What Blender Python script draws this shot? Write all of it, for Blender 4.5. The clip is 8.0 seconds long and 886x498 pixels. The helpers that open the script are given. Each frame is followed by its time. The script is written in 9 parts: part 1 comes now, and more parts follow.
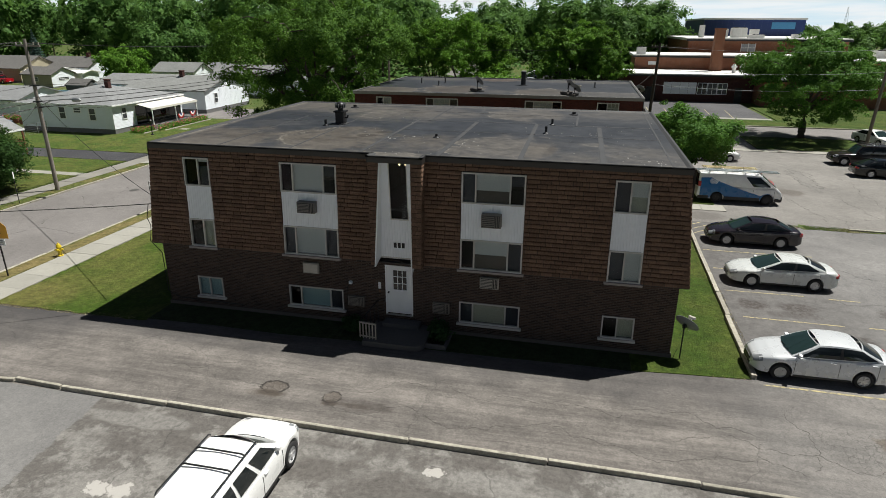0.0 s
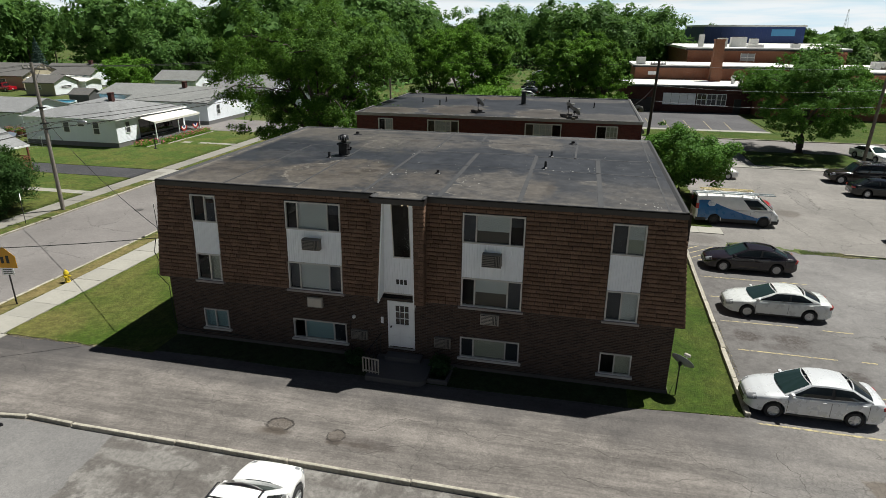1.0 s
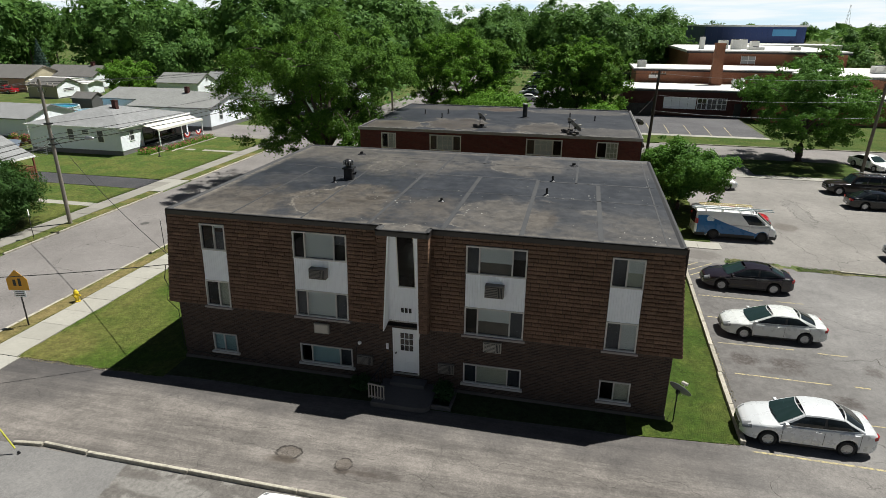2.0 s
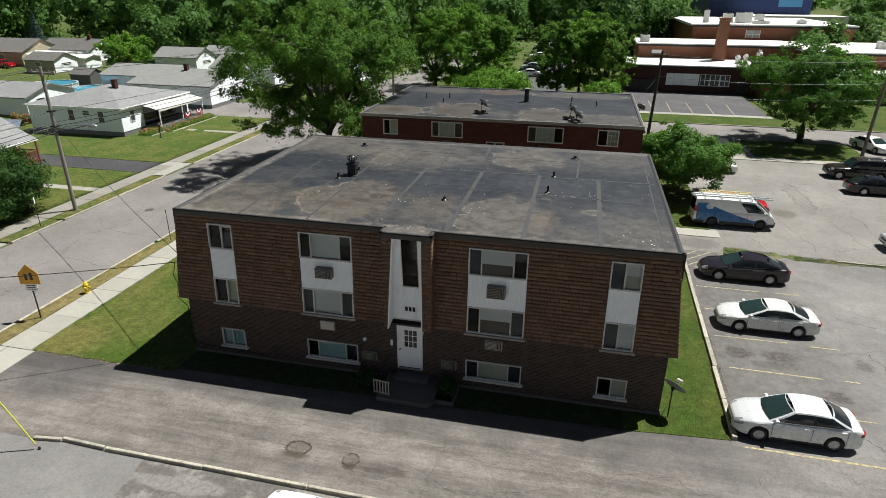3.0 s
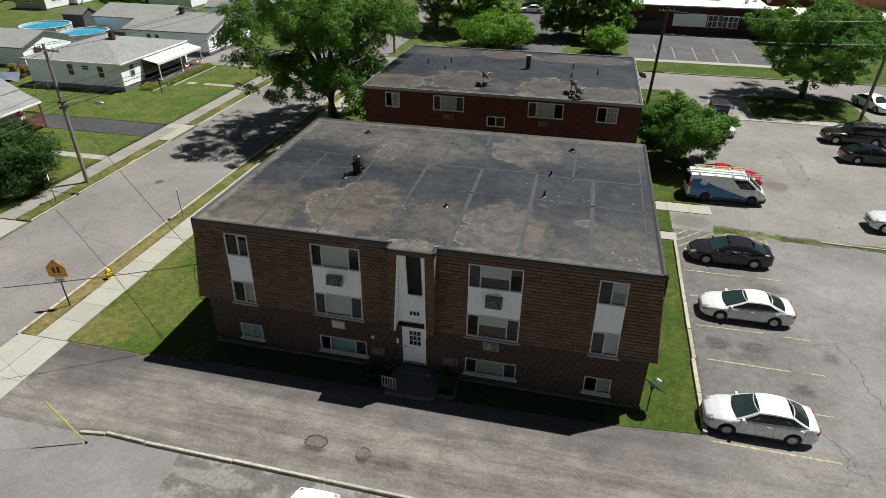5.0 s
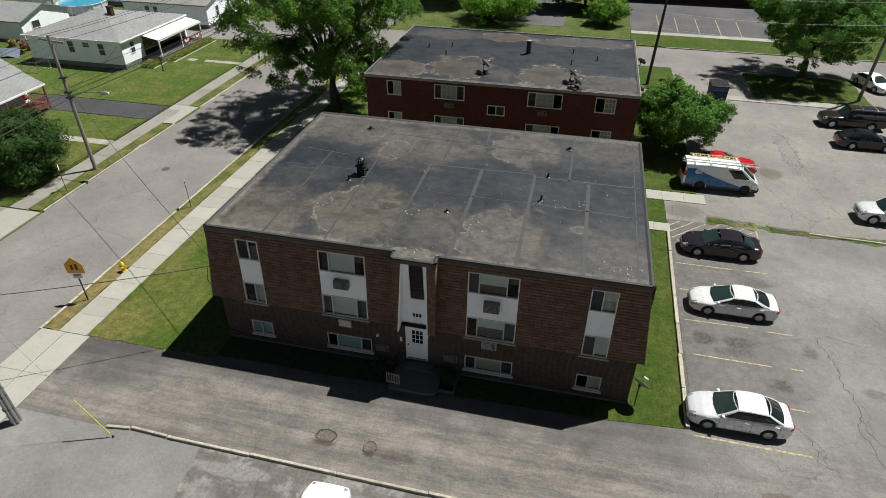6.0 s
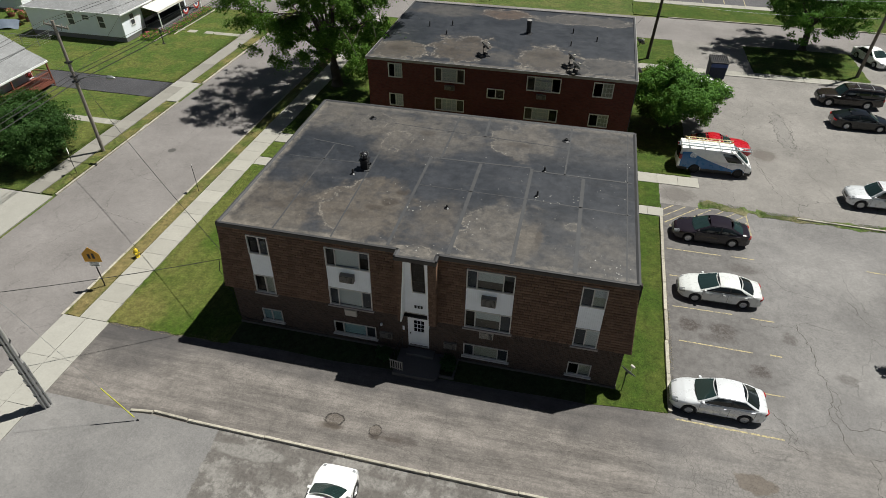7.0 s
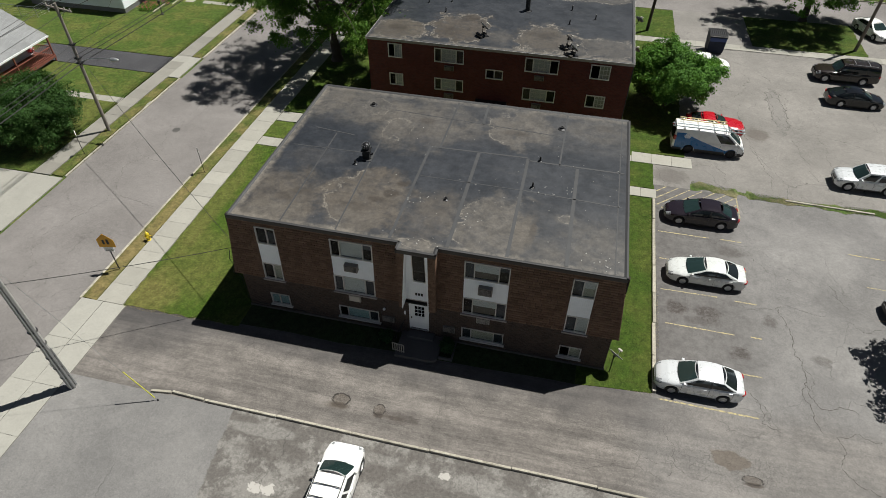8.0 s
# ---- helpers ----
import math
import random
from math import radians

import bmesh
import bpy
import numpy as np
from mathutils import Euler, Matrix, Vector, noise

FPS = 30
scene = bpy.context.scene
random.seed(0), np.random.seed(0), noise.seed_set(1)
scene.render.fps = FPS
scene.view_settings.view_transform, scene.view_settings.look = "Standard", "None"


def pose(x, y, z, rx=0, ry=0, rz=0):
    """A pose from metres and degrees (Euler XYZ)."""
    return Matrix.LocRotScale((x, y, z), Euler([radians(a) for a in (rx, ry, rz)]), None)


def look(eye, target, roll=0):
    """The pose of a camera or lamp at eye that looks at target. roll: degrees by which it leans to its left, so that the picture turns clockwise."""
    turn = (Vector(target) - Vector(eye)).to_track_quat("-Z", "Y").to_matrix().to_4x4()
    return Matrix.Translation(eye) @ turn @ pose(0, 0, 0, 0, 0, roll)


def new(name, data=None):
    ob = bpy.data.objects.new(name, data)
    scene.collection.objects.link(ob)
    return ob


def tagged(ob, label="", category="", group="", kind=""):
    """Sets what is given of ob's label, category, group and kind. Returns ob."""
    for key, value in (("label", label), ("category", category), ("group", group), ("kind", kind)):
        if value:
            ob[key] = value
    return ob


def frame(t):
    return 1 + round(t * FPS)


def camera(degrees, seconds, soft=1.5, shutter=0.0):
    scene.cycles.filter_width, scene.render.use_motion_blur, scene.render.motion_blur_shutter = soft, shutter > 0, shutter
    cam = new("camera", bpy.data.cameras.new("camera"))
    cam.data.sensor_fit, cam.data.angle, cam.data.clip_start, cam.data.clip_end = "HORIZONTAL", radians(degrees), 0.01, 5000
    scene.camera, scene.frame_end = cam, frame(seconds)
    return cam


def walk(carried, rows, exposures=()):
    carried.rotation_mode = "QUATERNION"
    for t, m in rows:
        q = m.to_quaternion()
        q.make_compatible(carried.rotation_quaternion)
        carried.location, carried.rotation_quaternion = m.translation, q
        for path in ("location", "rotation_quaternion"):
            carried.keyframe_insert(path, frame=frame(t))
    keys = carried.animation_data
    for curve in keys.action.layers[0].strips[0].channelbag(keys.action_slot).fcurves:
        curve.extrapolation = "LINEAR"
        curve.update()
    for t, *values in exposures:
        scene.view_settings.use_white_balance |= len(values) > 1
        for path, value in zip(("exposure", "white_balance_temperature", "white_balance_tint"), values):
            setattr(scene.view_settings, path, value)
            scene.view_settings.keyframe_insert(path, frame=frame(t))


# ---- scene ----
cam = camera(72.6, 8.0, 0.6)
PATH = [
    (0, (17.083, -21.122, 11.557), (16.671, -19.291, 10.866), 0.2),
    (0.5, (17.052, -21.11, 12.261), (16.638, -19.279, 11.571), 0.3),
    (1, (17.035, -21.145, 13.069), (16.622, -19.313, 12.381), 0.3),
    (1.5, (16.982, -21.195, 13.86), (16.568, -19.363, 13.173), 0.3),
    (3, (16.816, -21.319, 15.899), (16.41, -19.528, 15.105), 0.3),
    (3.5, (16.799, -21.283, 16.715), (16.398, -19.518, 15.864), 0.3),
    (4, (16.764, -21.265, 17.72), (16.369, -19.528, 16.811), 0.3),
    (4.5, (16.756, -21.249, 18.85), (16.367, -19.541, 17.885), 0.3),
    (6, (16.722, -21.256, 22.69), (16.355, -19.652, 21.553), 0.3),
    (6.5, (16.732, -21.299, 23.943), (16.373, -19.736, 22.747), 0.3),
    (7, (16.758, -21.325, 25.196), (16.409, -19.807, 23.942), 0.3),
    (7.5, (16.774, -21.344, 26.436), (16.437, -19.871, 25.125), 0.3),
    (8, (16.8, -21.335, 27.605), (16.473, -19.91, 26.24), 0.3),
]
walk(cam, [(t, look(eye, target, roll)) for t, eye, target, roll in PATH], [(0, 0.37), (1.5, 0.45), (3.0, 0.60), (4.5, 0.52), (6.0, 0.43), (8.0, 0.33)])

# ---- world, sun ----
SUN_FROM = Vector((2.87, 2.27, 7.18)).normalized()
sky_world = bpy.data.worlds.new("sky")
scene.world = sky_world
sky_world.use_nodes = True
wt = sky_world.node_tree
wt.nodes.clear()
w_out = wt.nodes.new("ShaderNodeOutputWorld")
w_bg = wt.nodes.new("ShaderNodeBackground")
w_sky = wt.nodes.new("ShaderNodeTexSky")
w_sky.sky_type = "NISHITA"
w_sky.sun_disc = False
w_sky.sun_elevation = math.asin(SUN_FROM.z)
w_sky.sun_rotation = math.atan2(SUN_FROM.x, SUN_FROM.y)
w_sky.air_density, w_sky.dust_density, w_sky.ozone_density = 1.0, 1.2, 1.0
# thin broken cloud over the blue
w_co = wt.nodes.new("ShaderNodeTexCoord")
w_map = wt.nodes.new("ShaderNodeMapping")
w_map.inputs["Scale"].default_value = (1.0, 1.0, 4.0)
w_noise = wt.nodes.new("ShaderNodeTexNoise")
w_noise.inputs["Scale"].default_value = 3.2
w_noise.inputs["Detail"].default_value = 7.0
w_noise.inputs["Roughness"].default_value = 0.62
w_ramp = wt.nodes.new("ShaderNodeValToRGB")
w_ramp.color_ramp.elements[0].position, w_ramp.color_ramp.elements[1].position = 0.42, 0.66
w_mix = wt.nodes.new("ShaderNodeMix")
w_mix.data_type = "RGBA"
w_mix.inputs[7].default_value = (7.6, 9.9, 14.0, 1)
wt.links.new(w_co.outputs["Generated"], w_map.inputs[0])
wt.links.new(w_map.outputs[0], w_noise.inputs["Vector"])
wt.links.new(w_noise.outputs[0], w_ramp.inputs[0])
wt.links.new(w_ramp.outputs[0], w_mix.inputs[0])
wt.links.new(w_sky.outputs[0], w_mix.inputs[6])
# pale haze low over the horizon
w_sep = wt.nodes.new("ShaderNodeSeparateXYZ")
w_low = wt.nodes.new("ShaderNodeMapRange")
w_low.interpolation_type = "SMOOTHSTEP"
w_low.inputs[1].default_value, w_low.inputs[2].default_value = 0.075, 0.03
w_haze = wt.nodes.new("ShaderNodeMix")
w_haze.data_type = "RGBA"
w_streak = wt.nodes.new("ShaderNodeMix")
w_streak.data_type = "RGBA"
w_streak.inputs[6].default_value = (50.0, 63.0, 70.0, 1)
w_streak.inputs[7].default_value = (66.0, 70.0, 72.0, 1)
w_map2 = wt.nodes.new("ShaderNodeMapping")
w_map2.inputs["Scale"].default_value = (6.0, 6.0, 70.0)
w_noise2 = wt.nodes.new("ShaderNodeTexNoise")
w_noise2.inputs["Scale"].default_value, w_noise2.inputs["Detail"].default_value = 1.3, 6.0
w_ramp2 = wt.nodes.new("ShaderNodeValToRGB")
w_ramp2.color_ramp.elements[0].position, w_ramp2.color_ramp.elements[1].position = 0.38, 0.58
wt.links.new(w_co.outputs["Generated"], w_map2.inputs[0])
wt.links.new(w_map2.outputs[0], w_noise2.inputs["Vector"])
wt.links.new(w_noise2.outputs[0], w_ramp2.inputs[0])
wt.links.new(w_ramp2.outputs[0], w_streak.inputs[0])
wt.links.new(w_co.outputs["Generated"], w_sep.inputs[0])
wt.links.new(w_sep.outputs[2], w_low.inputs[0])
wt.links.new(w_low.outputs[0], w_haze.inputs[0])
wt.links.new(w_mix.outputs[2], w_haze.inputs[6])
wt.links.new(w_streak.outputs[2], w_haze.inputs[7])
wt.links.new(w_haze.outputs[2], w_bg.inputs["Color"])
wt.links.new(w_bg.outputs[0], w_out.inputs[0])
w_bg.inputs["Strength"].default_value = 0.0098

sun_data = bpy.data.lights.new("sun", "SUN")
sun_data.energy = 5.0
sun_data.angle = radians(0.53)
sun_data.color = (0.99, 0.975, 0.905)
sun = new("sun", sun_data)
sun.matrix_world = look(SUN_FROM * 100, (0, 0, 0))


# ---- mesh building ----
class Geo:
    """Vertices and faces of one mesh."""

    def __init__(self):
        self.v, self.f, self.smooth = [], [], False

    def add(self, vs, fs):
        o = len(self.v)
        self.v.extend([tuple(p) for p in vs])
        self.f.extend([tuple(i + o for i in f) for f in fs])
        return self

    def box(self, x0, x1, y0, y1, z0, z1):
        return self.add([(x0, y0, z0), (x1, y0, z0), (x1, y1, z0), (x0, y1, z0), (x0, y0, z1), (x1, y0, z1), (x1, y1, z1), (x0, y1, z1)],
                        [(3, 2, 1, 0), (4, 5, 6, 7), (0, 1, 5, 4), (1, 2, 6, 5), (2, 3, 7, 6), (3, 0, 4, 7)])

    def hexa(self, p):
        """Eight corners: four below, four above, both anticlockwise."""
        return self.add(p, [(3, 2, 1, 0), (4, 5, 6, 7), (0, 1, 5, 4), (1, 2, 6, 5), (2, 3, 7, 6), (3, 0, 4, 7)])

    def quad(self, a, b, c, d):
        return self.add([a, b, c, d], [(0, 1, 2, 3)])

    def cyl(self, a, b, r0, r1=None, n=12, caps=True):
        r1 = r0 if r1 is None else r1
        a, b = Vector(a), Vector(b)
        d = (b - a).normalized()
        s = d.orthogonal().normalized()
        t = d.cross(s)
        vs = []
        for c, r in ((a, r0), (b, r1)):
            for i in range(n):
                k = 2 * math.pi * i / n
                vs.append(c + r * (math.cos(k) * s + math.sin(k) * t))
        fs = [(i, (i + 1) % n, n + (i + 1) % n, n + i) for i in range(n)]
        if caps:
            fs += [tuple(range(n - 1, -1, -1)), tuple(range(n, 2 * n))]
        return self.add(vs, fs)

    def tube(self, pts, r, n=6):
        pts = [Vector(p) for p in pts]
        rings = []
        for i, p in enumerate(pts):
            d = (pts[min(i + 1, len(pts) - 1)] - pts[max(i - 1, 0)]).normalized()
            s = Vector((-d.y, d.x, 0))
            s = s.normalized() if s.length > 1e-4 else Vector((1, 0, 0))
            t = d.cross(s)
            rr = r[i] if isinstance(r, (list, tuple)) else r
            rings.append([p + rr * (math.cos(2 * math.pi * k / n) * s + math.sin(2 * math.pi * k / n) * t) for k in range(n)])
        return self.loft(rings)

    def loft(self, rings, caps=True, closed=True):
        n = len(rings[0])
        vs = [p for r in rings for p in r]
        fs = []
        for i in range(len(rings) - 1):
            for k in range(n if closed else n - 1):
                k2 = (k + 1) % n
                fs.append((i * n + k, i * n + k2, (i + 1) * n + k2, (i + 1) * n + k))
        if caps and closed:
            fs += [tuple(range(n - 1, -1, -1)), tuple(range((len(rings) - 1) * n, len(rings) * n))]
        return self.add(vs, fs)

    def lathe(self, prof, axis_at=(0, 0, 0), n=20):
        """prof: (radius, height) up the z axis."""
        c = Vector(axis_at)
        rings = [[c + Vector((r * math.cos(2 * math.pi * k / n), r * math.sin(2 * math.pi * k / n), z)) for k in range(n)] for r, z in prof]
        return self.loft(rings)

    def prism(self, poly, z0, z1):
        n = len(poly)
        return self.add([(x, y, z0) for x, y in poly] + [(x, y, z1) for x, y in poly],
                        [tuple(range(n - 1, -1, -1)), tuple(range(n, 2 * n))] + [(i, (i + 1) % n, n + (i + 1) % n, n + i) for i in range(n)])

    def grid(self, rows):
        n = len(rows[0])
        return self.add([p for r in rows for p in r],
                        [(i * n + k, i * n + k + 1, (i + 1) * n + k + 1, (i + 1) * n + k) for i in range(len(rows) - 1) for k in range(n - 1)])

    def mesh(self, name, material, bevel=0.0):
        me = bpy.data.meshes.new(name)
        me.from_pydata(self.v, [], self.f)
        if bevel:
            bm = bmesh.new()
            bm.from_mesh(me)
            bmesh.ops.bevel(bm, geom=[e for e in bm.edges if len(e.link_faces) == 2 and e.calc_face_angle() > 0.6], offset=bevel, segments=2, affect="EDGES", profile=0.5)
            bm.to_mesh(me)
            bm.free()
        if self.smooth:
            me.shade_smooth()
            me.set_sharp_from_angle(angle=radians(self.smooth if self.smooth is not True else 40))
        me.materials.append(material)
        return me


def thing(name, at=(0, 0, 0), turn=0.0, label="", category="", group="", kind=""):
    ob = new(name)
    ob.empty_display_size = 0.2
    ob.matrix_world = pose(*at, 0, 0, turn)
    return tagged(ob, label, category, group, kind)


def part(name, geo, material, parent=None, label="", bevel=0.0, kind=""):
    me = geo if isinstance(geo, bpy.types.Mesh) else geo.mesh(name, material, bevel)
    ob = new(name, me)
    if parent:
        ob.parent = parent
    return tagged(ob, label, kind=kind)


def solid(name, geo, material, label="", category="", group="", kind="", bevel=0.0):
    """A thing, or a piece of the setting, that is one mesh."""
    return tagged(part(name, geo, material, None, "", bevel), label, category, group, kind)


def lerp(a, b, t):
    return a + (b - a) * t


def along(table, s):
    """Linear interpolation in a table of (s, value)."""
    for (s0, a), (s1, b) in zip(table, table[1:]):
        if s <= s1:
            return a + (b - a) * max(0.0, s - s0) / max(1e-6, s1 - s0)
    return table[-1][1]


# ---- materials ----
class Nodes:
    """A small shorthand for node trees."""

    def __init__(self, name):
        self.m = bpy.data.materials.new(name)
        self.m.use_nodes = True
        self.t = self.m.node_tree
        self.b = self.t.nodes["Principled BSDF"]
        self.pos = self.t.nodes.new("ShaderNodeNewGeometry").outputs["Position"]

    def put(self, sock, value):
        if isinstance(value, bpy.types.NodeSocket):
            self.t.links.new(value, sock)
        elif isinstance(value, (tuple, list)) and len(value) == 3 and sock.type == "RGBA":
            sock.default_value = (*value, 1)
        else:
            sock.default_value = value

    def math(self, op, a, b=0.0, c=0.0, clamp=False):
        n = self.t.nodes.new("ShaderNodeMath")
        n.operation, n.use_clamp = op, clamp
        for s, v in zip(n.inputs, (a, b, c)):
            self.put(s, v)
        return n.outputs[0]

    def scaled(self, sx, sy, sz, at=(0, 0, 0), turn=0.0, source=None):
        n = self.t.nodes.new("ShaderNodeMapping")
        self.put(n.inputs[0], source or self.pos)
        n.inputs["Scale"].default_value = (sx, sy, sz)
        n.inputs["Location"].default_value = at
        n.inputs["Rotation"].default_value = (0, 0, turn)
        return n.outputs[0]

    def noise(self, scale, detail=4.0, rough=0.55, vec=None, warp=0.0):
        n = self.t.nodes.new("ShaderNodeTexNoise")
        self.put(n.inputs["Vector"], vec or self.pos)
        n.inputs["Scale"].default_value, n.inputs["Detail"].default_value, n.inputs["Roughness"].default_value = scale, detail, rough
        n.inputs["Distortion"].default_value = warp
        return n.outputs[0]

    def ramp(self, fac, lo, hi):
        n = self.t.nodes.new("ShaderNodeMapRange")
        n.interpolation_type = "SMOOTHSTEP"
        self.put(n.inputs[0], fac)
        n.inputs[1].default_value, n.inputs[2].default_value = lo, hi
        return n.outputs[0]

    def mix(self, fac, a, b, mode="MIX"):
        n = self.t.nodes.new("ShaderNodeMix")
        n.data_type, n.blend_type = "RGBA", mode
        self.put(n.inputs[0], fac)
        self.put(n.inputs[6], a)
        self.put(n.inputs[7], b)
        return n.outputs[2]

    def bright(self, col, value):
        n = self.t.nodes.new("ShaderNodeHueSaturation")
        self.put(n.inputs["Color"], col)
        self.put(n.inputs["Value"], value)
        return n.outputs[0]

    def vary(self, col, source, amount):
        """Brightness of col times 1 +- amount, by a value of 0 to 1."""
        return self.bright(col, self.math("MULTIPLY_ADD", source, 2 * amount, 1 - amount))

    def island(self):
        return self.t.nodes.new("ShaderNodeNewGeometry").outputs["Random Per Island"]

    def own(self):
        return self.t.nodes.new("ShaderNodeObjectInfo").outputs["Random"]

    def cells(self, scale, vec=None, feature="F1", randomness=1.0):
        n = self.t.nodes.new("ShaderNodeTexVoronoi")
        n.feature = feature
        self.put(n.inputs["Vector"], vec or self.pos)
        n.inputs["Scale"].default_value = scale
        n.inputs["Randomness"].default_value = randomness
        return n.outputs[0]

    def warped(self, scale, amount):
        n = self.t.nodes.new("ShaderNodeTexNoise")
        n.inputs["Scale"].default_value, n.inputs["Detail"].default_value = scale, 3.0
        self.put(n.inputs["Vector"], self.pos)
        a = self.t.nodes.new("ShaderNodeVectorMath")
        a.operation = "MULTIPLY_ADD"
        self.put(a.inputs[0], n.outputs["Color"])
        a.inputs[1].default_value = (amount, amount, amount)
        self.put(a.inputs[2], self.pos)
        return a.outputs[0]

    def axes(self, source=None):
        n = self.t.nodes.new("ShaderNodeSeparateXYZ")
        self.put(n.inputs[0], source or self.pos)
        return n.outputs

    def blot(self, x, y, rx, ry, warp, edge=0.35, z=None):
        """1 inside an uneven ellipse on the plan, 0 outside."""
        ax = self.axes()
        dx = self.math("DIVIDE", self.math("SUBTRACT", ax[0], x), rx)
        dy = self.math("DIVIDE", self.math("SUBTRACT", ax[1] if z is None else ax[2], y), ry)
        d = self.math("SQRT", self.math("ADD", self.math("MULTIPLY", dx, dx), self.math("MULTIPLY", dy, dy)))
        d = self.math("ADD", d, self.math("MULTIPLY_ADD", warp, 1.6, -0.8))
        return self.math("SUBTRACT", 1.0, self.ramp(d, 1 - edge, 1 + edge))

    def bump(self, height, strength, distance=0.02):
        n = self.t.nodes.new("ShaderNodeBump")
        n.inputs["Strength"].default_value, n.inputs["Distance"].default_value = strength, distance
        self.put(n.inputs["Height"], height)
        self.t.links.new(n.outputs[0], self.b.inputs["Normal"])

    def done(self, col, rough=0.8, metal=0.0, spec=0.5):
        self.put(self.b.inputs["Base Color"], col)
        self.put(self.b.inputs["Roughness"], rough)
        self.b.inputs["Metallic"].default_value = metal
        self.b.inputs["Specular IOR Level"].default_value = spec
        return self.m


def plain(name, col, rough=0.6, metal=0.0, amount=0.12, scale=3.0, fine=40.0, bump=0.15, spec=0.5, own=0.0):
    """A material with mottling at two scales and a fine relief."""
    n = Nodes(name)
    c = n.vary(col, n.noise(scale, 5.0), amount)
    c = n.vary(c, n.noise(fine, 3.0), amount * 0.7)
    if own:
        c = n.vary(c, n.own(), own)
    n.bump(n.noise(fine, 4.0), bump, 0.01)
    return n.done(c, n.math("MULTIPLY_ADD", n.noise(scale * 2), 0.2, rough - 0.1), metal, spec)


def asphalt(name, dark, light, crack=0.6, wear=0.5, extra=None, crack_scale=0.13, streak=0.0):
    n = Nodes(name)
    big, mid, fine = n.noise(0.2, 6.0, 0.62), n.noise(1.4, 7.0, 0.68), n.noise(38.0, 3.0, 0.8)
    c = n.mix(n.ramp(big, 0.34, 0.66), dark, light)
    c = n.vary(c, mid, 0.42 * wear)
    c = n.vary(c, n.ramp(n.noise(5.0, 7.0, 0.8), 0.28, 0.72), 0.26 * wear)
    c = n.vary(c, n.ramp(n.noise(13.0, 5.0, 0.8), 0.3, 0.7), 0.15)
    # faint patches laid at other times
    c = n.vary(c, n.cells(0.18, n.warped(0.5, 1.0)), 0.10)
    if streak:
        c = n.vary(c, n.noise(1.0, 6.0, 0.7, n.scaled(0.10, 1.5, 1.0)), streak)
        c = n.vary(c, n.noise(1.0, 5.0, 0.7, n.scaled(0.35, 7.0, 1.0)), streak * 0.7)
    c = n.vary(c, fine, 0.32)
    c = n.mix(n.math("MULTIPLY", n.ramp(n.noise(75.0, 2.0, 0.6), 0.60, 0.72), 0.4), c, (0.36, 0.34, 0.32))
    c = n.mix(n.math("MULTIPLY", n.ramp(n.noise(0.8, 5.0, 0.65), 0.60, 0.74), 0.38), c, tuple(0.55 * k for k in dark))
    if extra:
        c = extra(n, c)
    # long wandering cracks, and finer nets of them in weak places
    w1, w2 = n.warped(1.1, 0.9), n.warped(2.4, 0.45)
    e1 = n.math("SUBTRACT", 1.0, n.ramp(n.cells(crack_scale, w1, "DISTANCE_TO_EDGE"), 0.0004, 0.0030))
    e2 = n.math("SUBTRACT", 1.0, n.ramp(n.cells(2.3, w2, "DISTANCE_TO_EDGE"), 0.004, 0.03))
    k1 = n.math("MULTIPLY", e1, n.ramp(n.noise(0.3, 4.0), 0.38, 0.52))
    k2 = n.math("MULTIPLY", e2, n.ramp(n.noise(0.25, 5.0, 0.65, n.scaled(1, 1, 1, (31, 7, 0))), 0.50, 0.60))
    k = n.math("MULTIPLY", n.math("MAXIMUM", k1, n.math("MULTIPLY", k2, 0.7)), crack, clamp=True)
    c = n.mix(k, c, (0.045, 0.042, 0.04))
    n.bump(n.math("SUBTRACT", n.math("ADD", fine, n.math("MULTIPLY", mid, 0.5)), n.math("MULTIPLY", k, 2.0)), 0.55, 0.012)
    return n.done(c, 0.9, 0.0, 0.3)


def pothole(n, c, x, y, rx, ry, wob):
    """A sunken round patch: a broken dark ring, crazed inside, crumbs of brown gravel."""
    near = n.noise(4.5, 6.0, 0.75)
    outer = n.blot(x, y, rx, ry, n.math("MULTIPLY_ADD", near, 0.5, 0.25), 0.06)
    inner = n.blot(x, y, rx * 0.82, ry * 0.82, n.math("MULTIPLY_ADD", near, 0.5, 0.25), 0.06)
    ring = n.math("MULTIPLY", n.math("SUBTRACT", outer, inner, clamp=True), n.ramp(n.noise(2.6, 4.0, 0.7), 0.36, 0.5))
    net = n.math("SUBTRACT", 1.0, n.ramp(n.cells(5.5, n.warped(3.0, 0.2), "DISTANCE_TO_EDGE"), 0.015, 0.06))
    c = n.mix(n.math("MULTIPLY", inner, 0.6), c, n.vary((0.105, 0.088, 0.074), n.ramp(n.noise(16.0, 5.0, 0.8), 0.3, 0.7), 0.55))
    c = n.mix(n.math("MULTIPLY", n.math("MULTIPLY", inner, net), 0.55), c, (0.05, 0.043, 0.038))
    low = n.blot(x + rx * 0.1, y - ry * 0.95, rx * 0.9, ry * 0.45, wob, 0.4)
    c = n.mix(n.math("MULTIPLY", low, 0.85), c, n.vary((0.055, 0.044, 0.036), n.noise(9.0, 5.0, 0.8), 0.5))
    return n.mix(n.math("MULTIPLY", ring, 0.95), c, (0.030, 0.026, 0.023))


